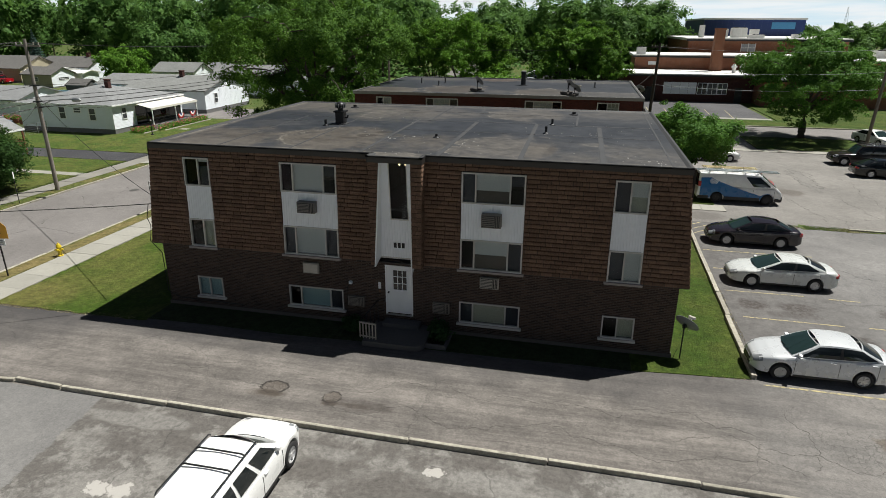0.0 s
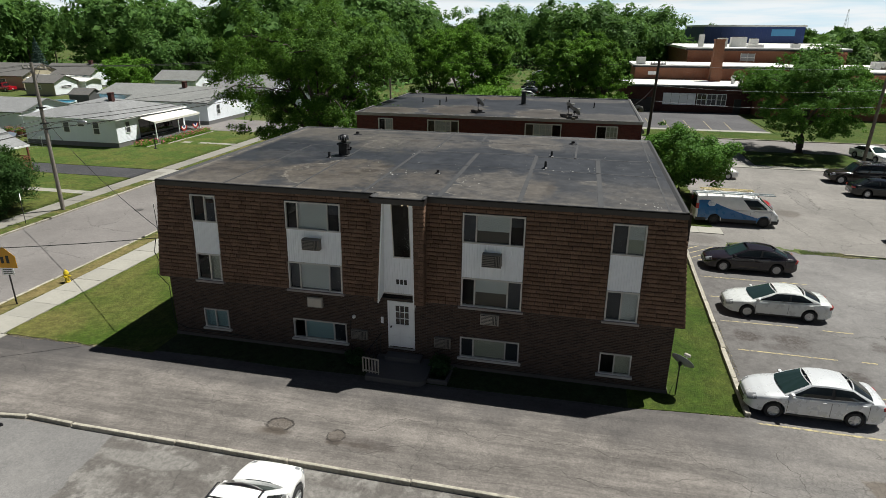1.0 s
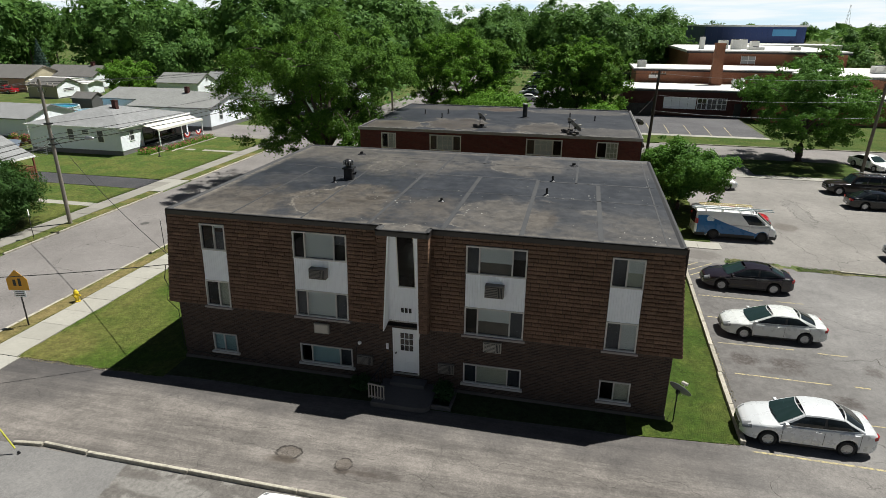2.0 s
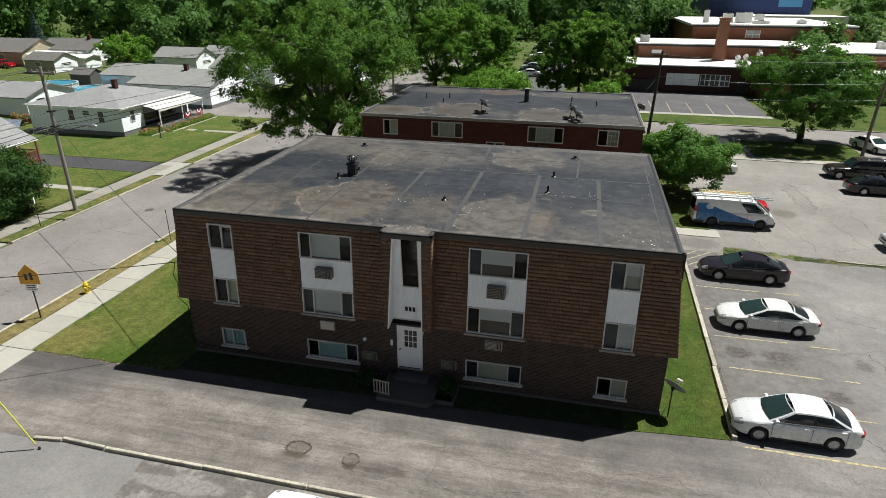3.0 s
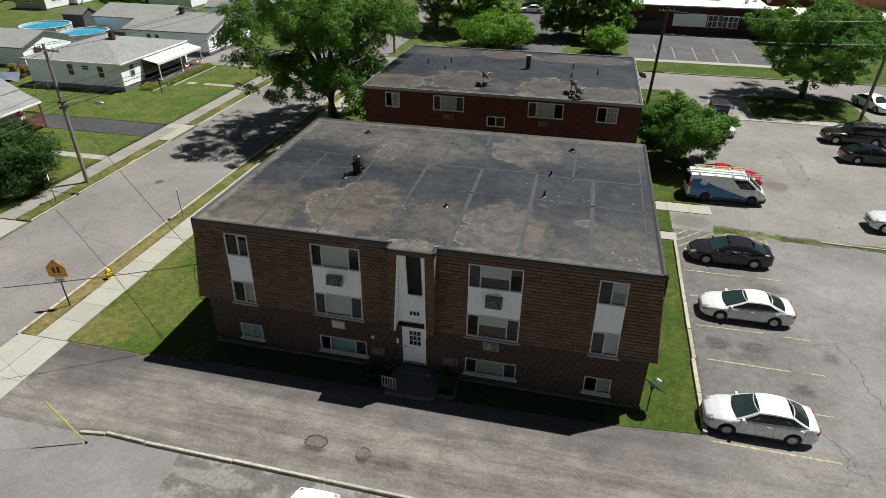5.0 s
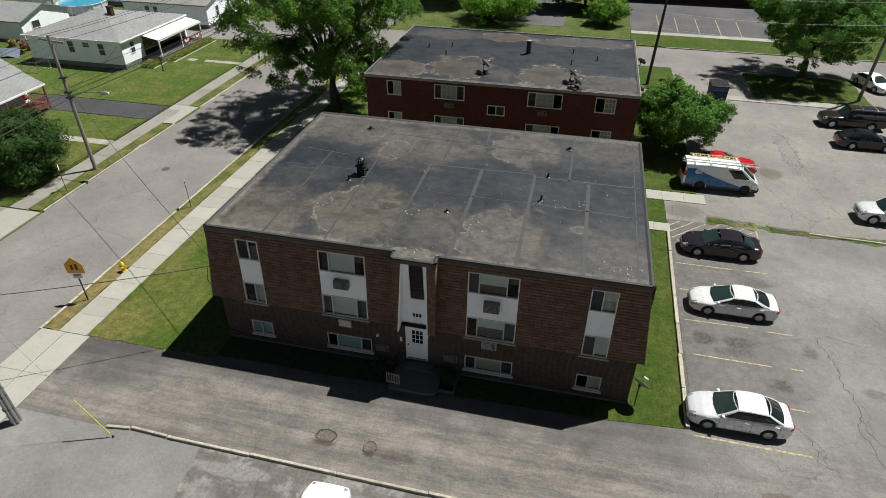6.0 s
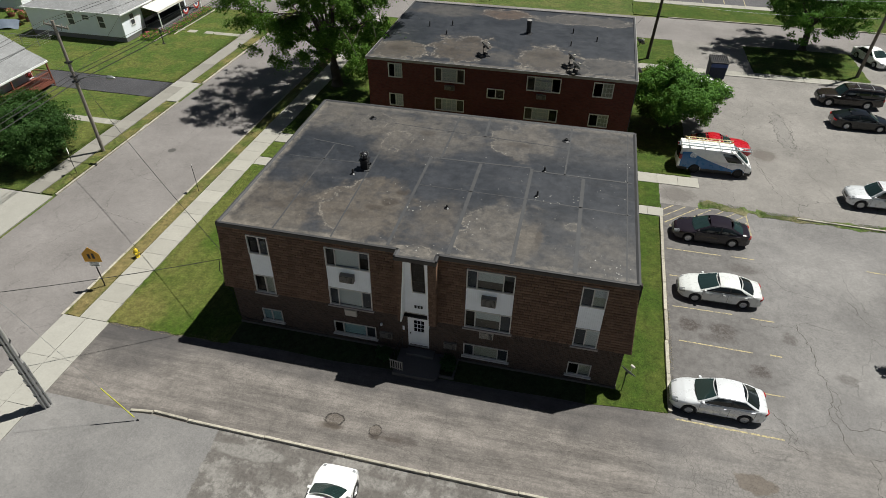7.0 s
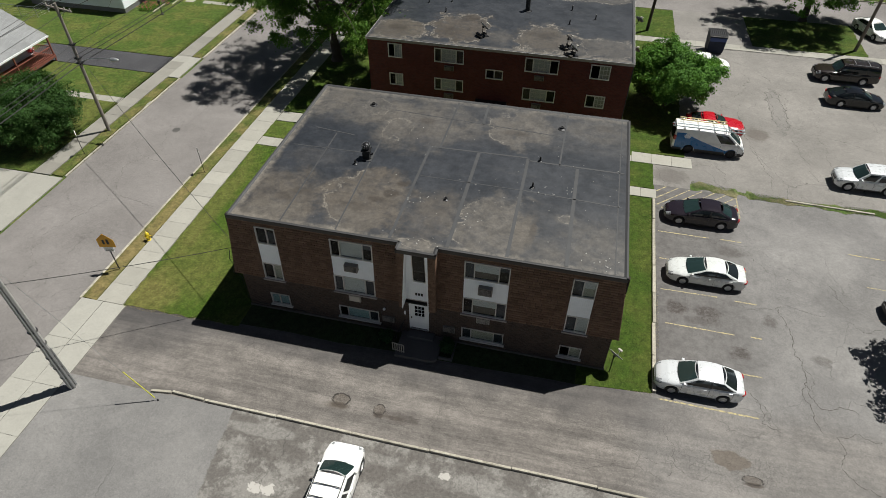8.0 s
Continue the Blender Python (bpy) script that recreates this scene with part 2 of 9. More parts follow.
def cracks(n, c, lines, width=0.035, depth=0.8, across=False):
    """Long cracks that run along y (or x, across): rows of x, slope, first and last y."""
    ax = n.axes(n.warped(0.9, 0.6) if across else n.warped(0.55, 1.5))
    ax = (ax[1], ax[0]) if across else ax
    gone = n.ramp(n.noise(1.4, 5.0, 0.75), 0.40, 0.56)
    for x, slope, ya, yb in lines:
        d = n.math("ABSOLUTE", n.math("SUBTRACT", n.math("SUBTRACT", ax[0], (0.3 if across else 0.75) + x - slope * ya), n.math("MULTIPLY", ax[1], slope)))
        k = n.math("SUBTRACT", 1.0, n.ramp(d, width * 0.3, width))
        k = n.math("MULTIPLY", k, n.math("MULTIPLY", n.math("GREATER_THAN", ax[1], ya), n.math("LESS_THAN", ax[1], yb)))
        c = n.mix(n.math("MULTIPLY", n.math("MULTIPLY", k, gone), depth), c, (0.035, 0.033, 0.03))
    return c


def rear_extra(n, c):
    wob = n.noise(2.6, 5.0, 0.7)
    # a long patch of other asphalt, a broken one, and cracks down the lot
    strip = n.blot(35.1, 32.2, 0.62, 3.6, n.noise(1.5, 4.0, 0.6), 0.05)
    rim = n.math("SUBTRACT", n.blot(35.1, 32.2, 0.70, 3.75, n.noise(1.5, 4.0, 0.6), 0.06), strip, clamp=True)
    c = n.mix(n.math("MULTIPLY", strip, 0.3), c, (0.15, 0.145, 0.14))
    c = n.mix(n.math("MULTIPLY", rim, 0.7), c, (0.05, 0.047, 0.043))
    c = n.mix(n.math("MULTIPLY", n.blot(32.8, 27.4, 0.9, 1.0, wob, 0.25), 0.55), c, n.vary((0.085, 0.07, 0.06), n.noise(9.0, 5.0, 0.8), 0.6))
    c = n.mix(n.math("MULTIPLY", n.blot(25.3, 19.6, 1.3, 1.0, wob, 0.3), 0.5), c, (0.085, 0.075, 0.07))
    return c


def yard_extra(n, c):
    """Drive and lot in one sheet of asphalt: browner and streaked before the flats, greyer to the east."""
    wob = n.noise(1.3, 5.0, 0.65)
    ax = n.axes()
    edge = n.math("MULTIPLY_ADD", n.noise(0.45, 4.0), 3.0, -1.5)
    west = n.math("SUBTRACT", 1.0, n.ramp(n.math("ADD", ax[0], edge), 21.0, 27.0))
    south = n.math("SUBTRACT", 1.0, n.ramp(n.math("ADD", ax[1], edge), -2.0, 0.0))
    streak = n.math("ADD", n.math("MULTIPLY", n.noise(1.0, 6.0, 0.7, n.scaled(0.10, 1.1, 1.0)), 0.75), n.math("MULTIPLY", n.noise(1.0, 6.0, 0.8, n.scaled(0.5, 4.0, 1.0)), 0.25))
    brown = n.vary((0.146, 0.132, 0.121), n.ramp(streak, 0.36, 0.64), 0.36)
    brown = n.vary(brown, n.ramp(n.noise(0.8, 6.0, 0.7), 0.32, 0.68), 0.18)
    brown = n.vary(brown, n.ramp(n.noise(5.0, 7.0, 0.8), 0.28, 0.72), 0.2)
    brown = n.vary(brown, n.ramp(n.noise(13.0, 5.0, 0.8), 0.3, 0.7), 0.2)
    brown = n.vary(brown, n.noise(38.0, 3.0, 0.8), 0.5)
    c = n.mix(n.math("MULTIPLY", n.math("MAXIMUM", west, n.math("MULTIPLY", south, 0.55)), 0.9), c, brown)
    # the edge along the lawn and the west end are sealed darker
    band = n.math("MULTIPLY", n.ramp(n.math("ADD", ax[1], edge), -3.9, -2.2), west)
    c = n.mix(n.math("MULTIPLY", band, 0.55), c, (0.052, 0.050, 0.052))
    c = n.mix(n.math("MULTIPLY", n.blot(-5.0, -3.2, 2.6, 1.8, wob, 0.6), 0.5), c, (0.05, 0.048, 0.05))
    # the parking bays by the grass are soiled darker, in a blotched band
    bays = n.math("MULTIPLY", n.math("SUBTRACT", 1.0, n.ramp(n.math("ADD", ax[0], edge), 28.0, 31.0)), n.ramp(n.math("ADD", ax[1], edge), -1.5, 1.0))
    c = n.mix(n.math("MULTIPLY", bays, 0.72), c, n.vary((0.105, 0.100, 0.098), n.ramp(n.noise(1.6, 7.0, 0.8), 0.3, 0.7), 0.35))
    c = n.mix(n.math("MULTIPLY", n.blot(27.3, -4.0, 1.0, 0.5, wob, 0.12), 0.75), c, n.vary((0.118, 0.098, 0.080), n.noise(5.0, 5.0, 0.7), 0.3))
    crumbly = n.noise(1.5, 8.0, 0.78)
    for x, y, rx, ry in ((7.6, -5.1, 0.5, 0.38), (9.75, -5.25, 0.34, 0.34)):
        c = pothole(n, c, x, y, rx, ry, crumbly)
    for x, y, rx, ry in ((7.5, -5.5, 0.6, 0.2), (10.6, -5.55, 0.6, 0.12)):
        c = n.mix(n.math("MULTIPLY", n.blot(x, y, rx, ry, wob, 0.5), 0.6), c, (0.07, 0.058, 0.048))
    for x, y, rx, ry, k in ((10.9, -5.5, 0.9, 0.25, 0.4), (27.0, 5.6, 0.6, 0.45, 0.5), (25.2, 5.7, 0.45, 0.4, 0.55), (28.6, 2.9, 0.45, 0.35, 0.5), (29.0, 11.6, 0.7, 0.4, 0.35), (28.2, 9.2, 0.4, 0.5, 0.35),
                            (33.0, 3.4, 0.4, 0.3, 0.35), (30.6, 5.8, 0.35, 0.35, 0.4), (26.6, 4.9, 0.8, 0.25, 0.3)):
        c = n.mix(n.math("MULTIPLY", n.blot(x, y, rx * 1.2, ry * 1.2, n.math("MULTIPLY_ADD", n.noise(2.2, 7.0, 0.75), 1.8, -0.4), 0.4), n.math("MULTIPLY", n.ramp(n.noise(5.0, 7.0, 0.8), 0.34, 0.58), min(1.0, k * 1.7))), c, n.vary((0.055, 0.046, 0.042), n.noise(8.0, 5.0, 0.8), 0.6))
    c = pothole(n, c, 28.2, -4.85, 0.5, 0.25, n.noise(3.0, 6.0, 0.8))
    # the lane is crazed towards its east end
    c = n.mix(n.math("MULTIPLY", n.math("MULTIPLY", n.blot(27.6, -4.4, 3.4, 1.2, wob, 0.4), n.math("SUBTRACT", 1.0, n.ramp(n.cells(5.0, n.warped(3.0, 0.15), "DISTANCE_TO_EDGE"), 0.01, 0.045))), 0.5), c, (0.05, 0.047, 0.043))
    c = cracks(n, c, ((-4.35, 0.01, 13.2, 21.0), (-3.3, -0.02, 15.0, 24.0), (-5.6, 0.01, 11.5, 23.0), (-6.3, 0.0, 10.5, 18.0), (-3.9, 0.03, 2.0, 7.0), (-5.9, 0.0, -1.0, 6.0)), 0.024, 0.3, True)
    return c


def front_extra(n, c):
    wob = n.noise(1.6, 5.0, 0.65)
    ax = n.axes()
    edge = n.math("MULTIPLY_ADD", n.noise(1.2, 6.0, 0.7), 0.8, -0.4)
    # east of a ragged joint the top coat has been scraped away
    side = n.ramp(n.math("ADD", n.math("ADD", ax[0], n.math("MULTIPLY", ax[1], 0.12)), edge), 1.45, 1.55)
    scraped = n.mix(n.ramp(n.noise(0.6, 7.0, 0.66, None, 0.15), 0.45, 0.55), (0.112, 0.103, 0.095), (0.205, 0.195, 0.182))
    scraped = n.mix(n.math("MULTIPLY", n.ramp(n.noise(1.7, 7.0, 0.68, n.scaled(1, 1, 1, (9, 4, 0))), 0.54, 0.58), 0.5), scraped, (0.085, 0.078, 0.072))
    for x, y, rx, ry, k in ((4.3, -7.7, 1.7, 0.42, 0.75), (9.6, -7.9, 2.2, 0.35, 0.5), (3.6, -8.9, 0.7, 0.5, 0.5), (8.9, -9.3, 1.0, 0.5, 0.5), (15.5, -8.2, 2.6, 0.4, 0.45)):
        scraped = n.mix(n.math("MULTIPLY", n.blot(x, y, rx, ry, n.noise(1.5, 7.0, 0.72), 0.1), k), scraped, (0.205, 0.196, 0.184))
    for x, y, rx, ry, k in ((5.6, -8.7, 1.9, 0.45, 0.6), (11.5, -8.6, 2.5, 0.5, 0.5), (2.9, -7.35, 1.2, 0.2, 0.7), (13.0, -7.5, 4.0, 0.22, 0.5), (17.5, -9.2, 3.0, 0.6, 0.45)):
        scraped = n.mix(n.math("MULTIPLY", n.blot(x, y, rx, ry, n.noise(1.1, 7.0, 0.7), 0.3), k), scraped, (0.092, 0.083, 0.076))
    scraped = n.vary(scraped, n.ramp(n.noise(6.0, 6.0, 0.8), 0.3, 0.7), 0.3)
    scraped = n.vary(scraped, n.noise(38.0, 3.0, 0.8), 0.45)
    c = n.mix(n.math("MULTIPLY", side, 0.92), c, scraped)
    for x, y, rx, ry in ((5.3, -10.6, 0.42, 0.26), (5.95, -10.55, 0.3, 0.24), (13.9, -8.0, 0.3, 0.15)):
        c = n.mix(n.math("MULTIPLY", n.blot(x, y, rx, ry, n.math("MULTIPLY_ADD", n.noise(2.4, 7.0, 0.75), 2.4, -0.7), 0.05), 0.9), c, (0.42, 0.40, 0.375))
    return c


def grass_material(name, green, dry, dry_amount=0.5, place=None):
    n = Nodes(name)
    big, mid, fine = n.noise(0.35, 5.0, 0.6), n.noise(2.4, 5.0, 0.65), n.noise(28.0, 3.0, 0.75)
    c = n.mix(n.math("MULTIPLY", n.ramp(big, 0.42, 0.62), dry_amount), green, dry)
    if place:
        wob = n.noise(0.8, 5.0, 0.7)
        for x, y, rx, ry, k in place:
            c = n.mix(n.math("MULTIPLY", n.blot(x, y, rx, ry, wob, 0.5), k), c, dry)
    c = n.mix(n.math("MULTIPLY", n.ramp(n.noise(3.5, 7.0, 0.8), 0.50, 0.66), 0.45 * dry_amount), c, dry)
    c = n.vary(c, n.ramp(mid, 0.3, 0.7), 0.25)
    c = n.vary(c, n.ramp(n.noise(7.0, 6.0, 0.75), 0.3, 0.7), 0.26)
    c = n.vary(c, fine, 0.5)
    n.bump(n.math("ADD", fine, mid), 0.9, 0.05)
    return n.done(c, 0.9, 0.0, 0.2)


def brick_material(name, a, b, mortar, size=(0.2, 0.067), joint=0.09, bump=0.6):
    n = Nodes(name)
    ax = n.axes()
    co = n.t.nodes.new("ShaderNodeCombineXYZ")
    n.put(co.inputs[0], n.math("ADD", ax[0], ax[1]))
    n.put(co.inputs[1], ax[2])
    br = n.t.nodes.new("ShaderNodeTexBrick")
    n.put(br.inputs["Vector"], co.outputs[0])
    for key, v in (("Color1", a), ("Color2", b), ("Mortar", mortar)):
        n.put(br.inputs[key], v)
    br.inputs["Scale"].default_value = 1.0
    br.inputs["Brick Width"].default_value, br.inputs["Row Height"].default_value = size
    br.inputs["Mortar Size"].default_value = joint * size[1]
    br.inputs["Mortar Smooth"].default_value = 0.2
    br.inputs["Bias"].default_value = 0.0
    c = n.vary(br.outputs["Color"], n.noise(0.9, 5.0), 0.24)
    c = n.vary(c, n.noise(18.0, 4.0), 0.22)
    n.bump(n.math("SUBTRACT", n.noise(50.0), br.outputs["Fac"]), bump, 0.008)
    return n.done(c, 0.9, 0.0, 0.25)


def shingle_material(name, col, amount=0.35, per="island"):
    n = Nodes(name)
    c = n.vary(col, n.island() if per == "island" else n.own(), amount)
    c = n.vary(c, n.noise(0.7, 5.0), 0.2)
    c = n.vary(c, n.ramp(n.noise(14.0, 4.0, 0.65), 0.3, 0.7), 0.22)
    n.bump(n.noise(45.0, 4.0), 0.4, 0.01)
    return n.done(c, 0.88, 0.0, 0.25)


def leaf_material(name, dark, light, through_colour):
    n = Nodes(name)
    c = n.mix(n.island(), dark, light)
    c = n.vary(c, n.noise(0.5, 4.0), 0.25)
    n.put(n.b.inputs["Base Color"], c)
    n.b.inputs["Roughness"].default_value = 0.6
    n.b.inputs["Specular IOR Level"].default_value = 0.10
    tr = n.t.nodes.new("ShaderNodeBsdfTranslucent")
    n.put(tr.inputs[0], n.mix(0.5, c, through_colour))
    mx = n.t.nodes.new("ShaderNodeMixShader")
    mx.inputs[0].default_value = 0.3
    n.t.links.new(n.b.outputs[0], mx.inputs[1])
    n.t.links.new(tr.outputs[0], mx.inputs[2])
    n.t.links.new(mx.outputs[0], n.t.nodes["Material Output"].inputs[0])
    return n.m


def pane_material(name, col, rough=0.06):
    n = Nodes(name)
    c = n.vary(col, n.noise(0.8, 3.0), 0.3)
    n.bump(n.noise(1.2, 2.0), 0.05, 0.01)
    return n.done(c, rough, 0.0, 0.6)


def paint_material(name, col, metal=0.0, rough=0.28, coat=0.6):
    n = Nodes(name)
    dark = max(col) < 0.05
    c = n.vary(col, n.noise(1.5, 4.0), 0.05)
    c = n.vary(c, n.noise(60.0, 2.0), 0.03)
    n.b.inputs["Coat Weight"].default_value = coat
    n.b.inputs["Coat Roughness"].default_value = 0.06
    return n.done(c, n.math("MULTIPLY_ADD", n.noise(3.0), 0.12, rough - 0.06), metal, 0.22 if dark else 0.5)


M_road = asphalt("street_asphalt", (0.158, 0.147, 0.142), (0.200, 0.187, 0.181), 0.3, 0.4, None, 0.1)
M_yard = asphalt("yard_asphalt", (0.152, 0.147, 0.145), (0.212, 0.205, 0.200), 0.36, 0.6, yard_extra, 0.12)
M_rear_lot = asphalt("rear_lot_asphalt", (0.172, 0.163, 0.153), (0.218, 0.206, 0.193), 0.6, 0.6, rear_extra, 0.12)
M_front = asphalt("front_lot_asphalt", (0.158, 0.154, 0.152), (0.205, 0.199, 0.194), 0.35, 0.5, front_extra, 0.1)
M_far_lot = asphalt("school_lot_asphalt", (0.075, 0.074, 0.080), (0.10, 0.098, 0.104), 0.3, 0.5)
M_black_drive = asphalt("fresh_asphalt", (0.045, 0.045, 0.05), (0.06, 0.06, 0.066), 0.1, 0.4)
M_ground = grass_material("far_grass", (0.058, 0.090, 0.020), (0.13, 0.125, 0.045), 0.5)
M_lawn = grass_material("lawn", (0.045, 0.084, 0.009), (0.150, 0.134, 0.044), 0.26, ((-6.6, -0.8, 1.6, 1.6, 0.7), (-5.0, 2.0, 1.8, 3.5, 0.32), (-6.9, 8.0, 0.7, 7.0, 0.45)))
M_side_lawn = grass_material("side_lawn", (0.038, 0.070, 0.008), (0.090, 0.100, 0.022), 0.5)
M_house_lawn = grass_material("house_lawn", (0.056, 0.092, 0.016), (0.125, 0.122, 0.034), 0.55)
# bed under the front wall: the building's shade is mixed into this colour
M_bed = grass_material("shade_toned_bed", (0.032, 0.052, 0.018), (0.04, 0.045, 0.022), 0.5)
M_verge = grass_material("verge_grass", (0.068, 0.092, 0.020), (0.20, 0.155, 0.068), 0.65, ((-9.9, 4.0, 0.5, 9.0, 0.7),))
M_weed = grass_material("weeds", (0.066, 0.112, 0.024), (0.19, 0.165, 0.10), 0.8)


def concrete(name, col, own=0.10, dirt=0.28):
    n = Nodes(name)
    c = n.vary(col, n.own(), own)
    c = n.vary(c, n.noise(0.8, 6.0, 0.65), 0.16)
    c = n.vary(c, n.ramp(n.noise(9.0, 6.0, 0.8), 0.3, 0.7), 0.06 + 0.4 * max(0.0, dirt - 0.28))
    c = n.mix(n.math("MULTIPLY", n.ramp(n.noise(3.0, 6.0, 0.7), 0.62 - dirt * 0.22, 0.72), dirt), c, tuple(0.45 * k for k in col))
    n.bump(n.noise(30.0, 4.0), 0.25, 0.01)
    return n.done(c, 0.9, 0.0, 0.3)


M_walk = concrete("sidewalk_concrete", (0.305, 0.295, 0.262))
M_walk_old = concrete("old_sidewalk_concrete", (0.225, 0.215, 0.192))
M_kerb = concrete("kerb_concrete", (0.36, 0.335, 0.28), 0.2, 0.75)
M_apron = concrete("apron_concrete", (0.31, 0.302, 0.272), 0.08)
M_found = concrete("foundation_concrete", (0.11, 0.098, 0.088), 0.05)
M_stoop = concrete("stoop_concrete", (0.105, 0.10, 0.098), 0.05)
def worn_paint(name, col):
    n = Nodes(name)
    gone = n.ramp(n.noise(4.0, 6.0, 0.8), 0.40, 0.62)
    return n.done(n.mix(gone, n.vary(col, n.noise(9.0, 5.0, 0.7), 0.25), (0.15, 0.14, 0.13)), 0.85)


M_yellow_line = worn_paint("worn_yellow_paint", (0.45, 0.38, 0.19))
M_white_line = plain("worn_white_paint", (0.5, 0.49, 0.46), 0.8, 0, 0.35, 2.0, 20.0)

M_brick = brick_material("brown_brick", (0.082, 0.052, 0.040), (0.034, 0.024, 0.020), (0.105, 0.086, 0.074), (0.2, 0.067), 0.14)
M_brick_red = brick_material("red_brick", (0.135, 0.038, 0.030), (0.088, 0.026, 0.023), (0.11, 0.065, 0.058))
M_brick_school = brick_material("orange_brick", (0.27, 0.115, 0.065), (0.22, 0.09, 0.052), (0.24, 0.15, 0.11))
M_brick_dark = brick_material("dark_red_brick", (0.085, 0.034, 0.03), (0.06, 0.025, 0.022), (0.08, 0.05, 0.045))
M_shingle = shingle_material("brown_fibre_shingle", (0.154, 0.094, 0.064), 0.2)
M_shingle_piece = shingle_material("brown_fibre_shingle_piece", (0.154, 0.094, 0.064), 0.2, "own")
M_felt = plain("dark_felt", (0.028, 0.02, 0.016), 0.95, 0, 0.2)
M_cover = plain("pale_winter_cover", (0.52, 0.48, 0.42), 0.7, 0, 0.15)
M_fascia = plain("dark_brown_metal", (0.028, 0.024, 0.022), 0.45, 0.0, 0.2)
M_coping = plain("grey_metal_coping", (0.30, 0.29, 0.28), 0.5, 0.3, 0.2)
M_white = plain("white_paint", (0.84, 0.85, 0.86), 0.5, 0, 0.06)
M_white_siding = plain("white_corrugated_panel", (0.86, 0.88, 0.91), 0.45, 0, 0.06)
M_frame = plain("weathered_aluminium_frame", (0.56, 0.54, 0.51), 0.5, 0.1, 0.15)
M_frame_white = plain("white_window_frame", (0.68, 0.66, 0.62), 0.5, 0, 0.12)
M_sill = plain("sill_stone", (0.33, 0.29, 0.27), 0.8, 0, 0.15)
M_pane_dark = pane_material("dark_pane", (0.012, 0.013, 0.016))
M_pane_blind = pane_material("pane_with_blind", (0.36, 0.39, 0.41), 0.12)
M_pane_screen = pane_material("screened_pane", (0.05, 0.052, 0.06), 0.35)
M_metal_dark = plain("dark_metal", (0.035, 0.035, 0.038), 0.4, 0.6, 0.2)
M_metal = plain("galvanised_metal", (0.42, 0.43, 0.44), 0.4, 0.8, 0.2)
M_rust = plain("rusty_metal", (0.16, 0.09, 0.05), 0.8, 0.2, 0.35)
M_grille = plain("air_conditioner_grille", (0.20, 0.18, 0.16), 0.6, 0.1, 0.2)
M_ac = plain("air_conditioner_case", (0.36, 0.34, 0.30), 0.55, 0.1, 0.15)
M_black = plain("black_plastic", (0.015, 0.015, 0.016), 0.5, 0, 0.2)
M_rubber = plain("tyre_rubber", (0.02, 0.02, 0.021), 0.85, 0, 0.2)
M_rim = plain("alloy_rim", (0.60, 0.60, 0.61), 0.3, 0.4, 0.1)
M_glass_car = pane_material("tinted_car_glass", (0.012, 0.016, 0.017), 0.04)
M_glass_green = pane_material("green_windscreen", (0.016, 0.032, 0.031), 0.03)
M_lamp_clear = pane_material("headlamp_lens", (0.26, 0.275, 0.29), 0.08)
M_lamp_red = pane_material("tail_lamp_lens", (0.32, 0.012, 0.012), 0.12)
M_wood_pole = plain("weathered_pole_wood", (0.16, 0.135, 0.11), 0.9, 0, 0.3, 1.5, 18.0, 0.5)
M_pole_left = plain("grey_brown_pole_wood", (0.24, 0.215, 0.19), 0.9, 0, 0.3, 1.5, 18.0, 0.5)
M_grey_pole = plain("silvered_pole_wood", (0.40, 0.39, 0.375), 0.85, 0, 0.25, 1.5, 18.0, 0.5)
M_dark_pole = plain("dark_pole_wood", (0.05, 0.04, 0.034), 0.9, 0, 0.3, 1.5, 18.0, 0.5)
M_yellow = plain("yellow_paint", (0.62, 0.46, 0.02), 0.45, 0, 0.12)
M_yellow_guard = plain("yellow_plastic_guard", (0.50, 0.49, 0.07), 0.5, 0, 0.12)
M_sign = plain("school_sign_amber", (0.66, 0.33, 0.02), 0.5, 0, 0.06)
M_bark = plain("bark", (0.075, 0.06, 0.048), 0.95, 0, 0.35, 2.0, 14.0, 0.9)
M_leaf_locust = leaf_material("locust_leaves", (0.048, 0.120, 0.016), (0.142, 0.276, 0.042), (0.150, 0.285, 0.024))
M_leaf_feather = leaf_material("feathery_locust_leaves", (0.036, 0.095, 0.014), (0.122, 0.238, 0.036), (0.16, 0.30, 0.035))
M_leaf_oak = leaf_material("broad_leaves", (0.044, 0.116, 0.020), (0.124, 0.262, 0.048), (0.145, 0.300, 0.030))
M_leaf_bright = leaf_material("bright_leaves", (0.066, 0.160, 0.016), (0.176, 0.345, 0.048), (0.200, 0.390, 0.040))
M_leaf_far = leaf_material("far_leaves", (0.040, 0.102, 0.024), (0.130, 0.248, 0.062), (0.165, 0.30, 0.06))
M_leaf_dark = leaf_material("dark_leaves", (0.016, 0.047, 0.016), (0.060, 0.128, 0.045), (0.078, 0.156, 0.026))
M_leaf_bush = leaf_material("bush_leaves", (0.022, 0.062, 0.014), (0.062, 0.124, 0.034), (0.09, 0.17, 0.03))
M_leaf_blue = leaf_material("spruce_needles", (0.041, 0.081, 0.068), (0.135, 0.210, 0.180), (0.104, 0.182, 0.130))


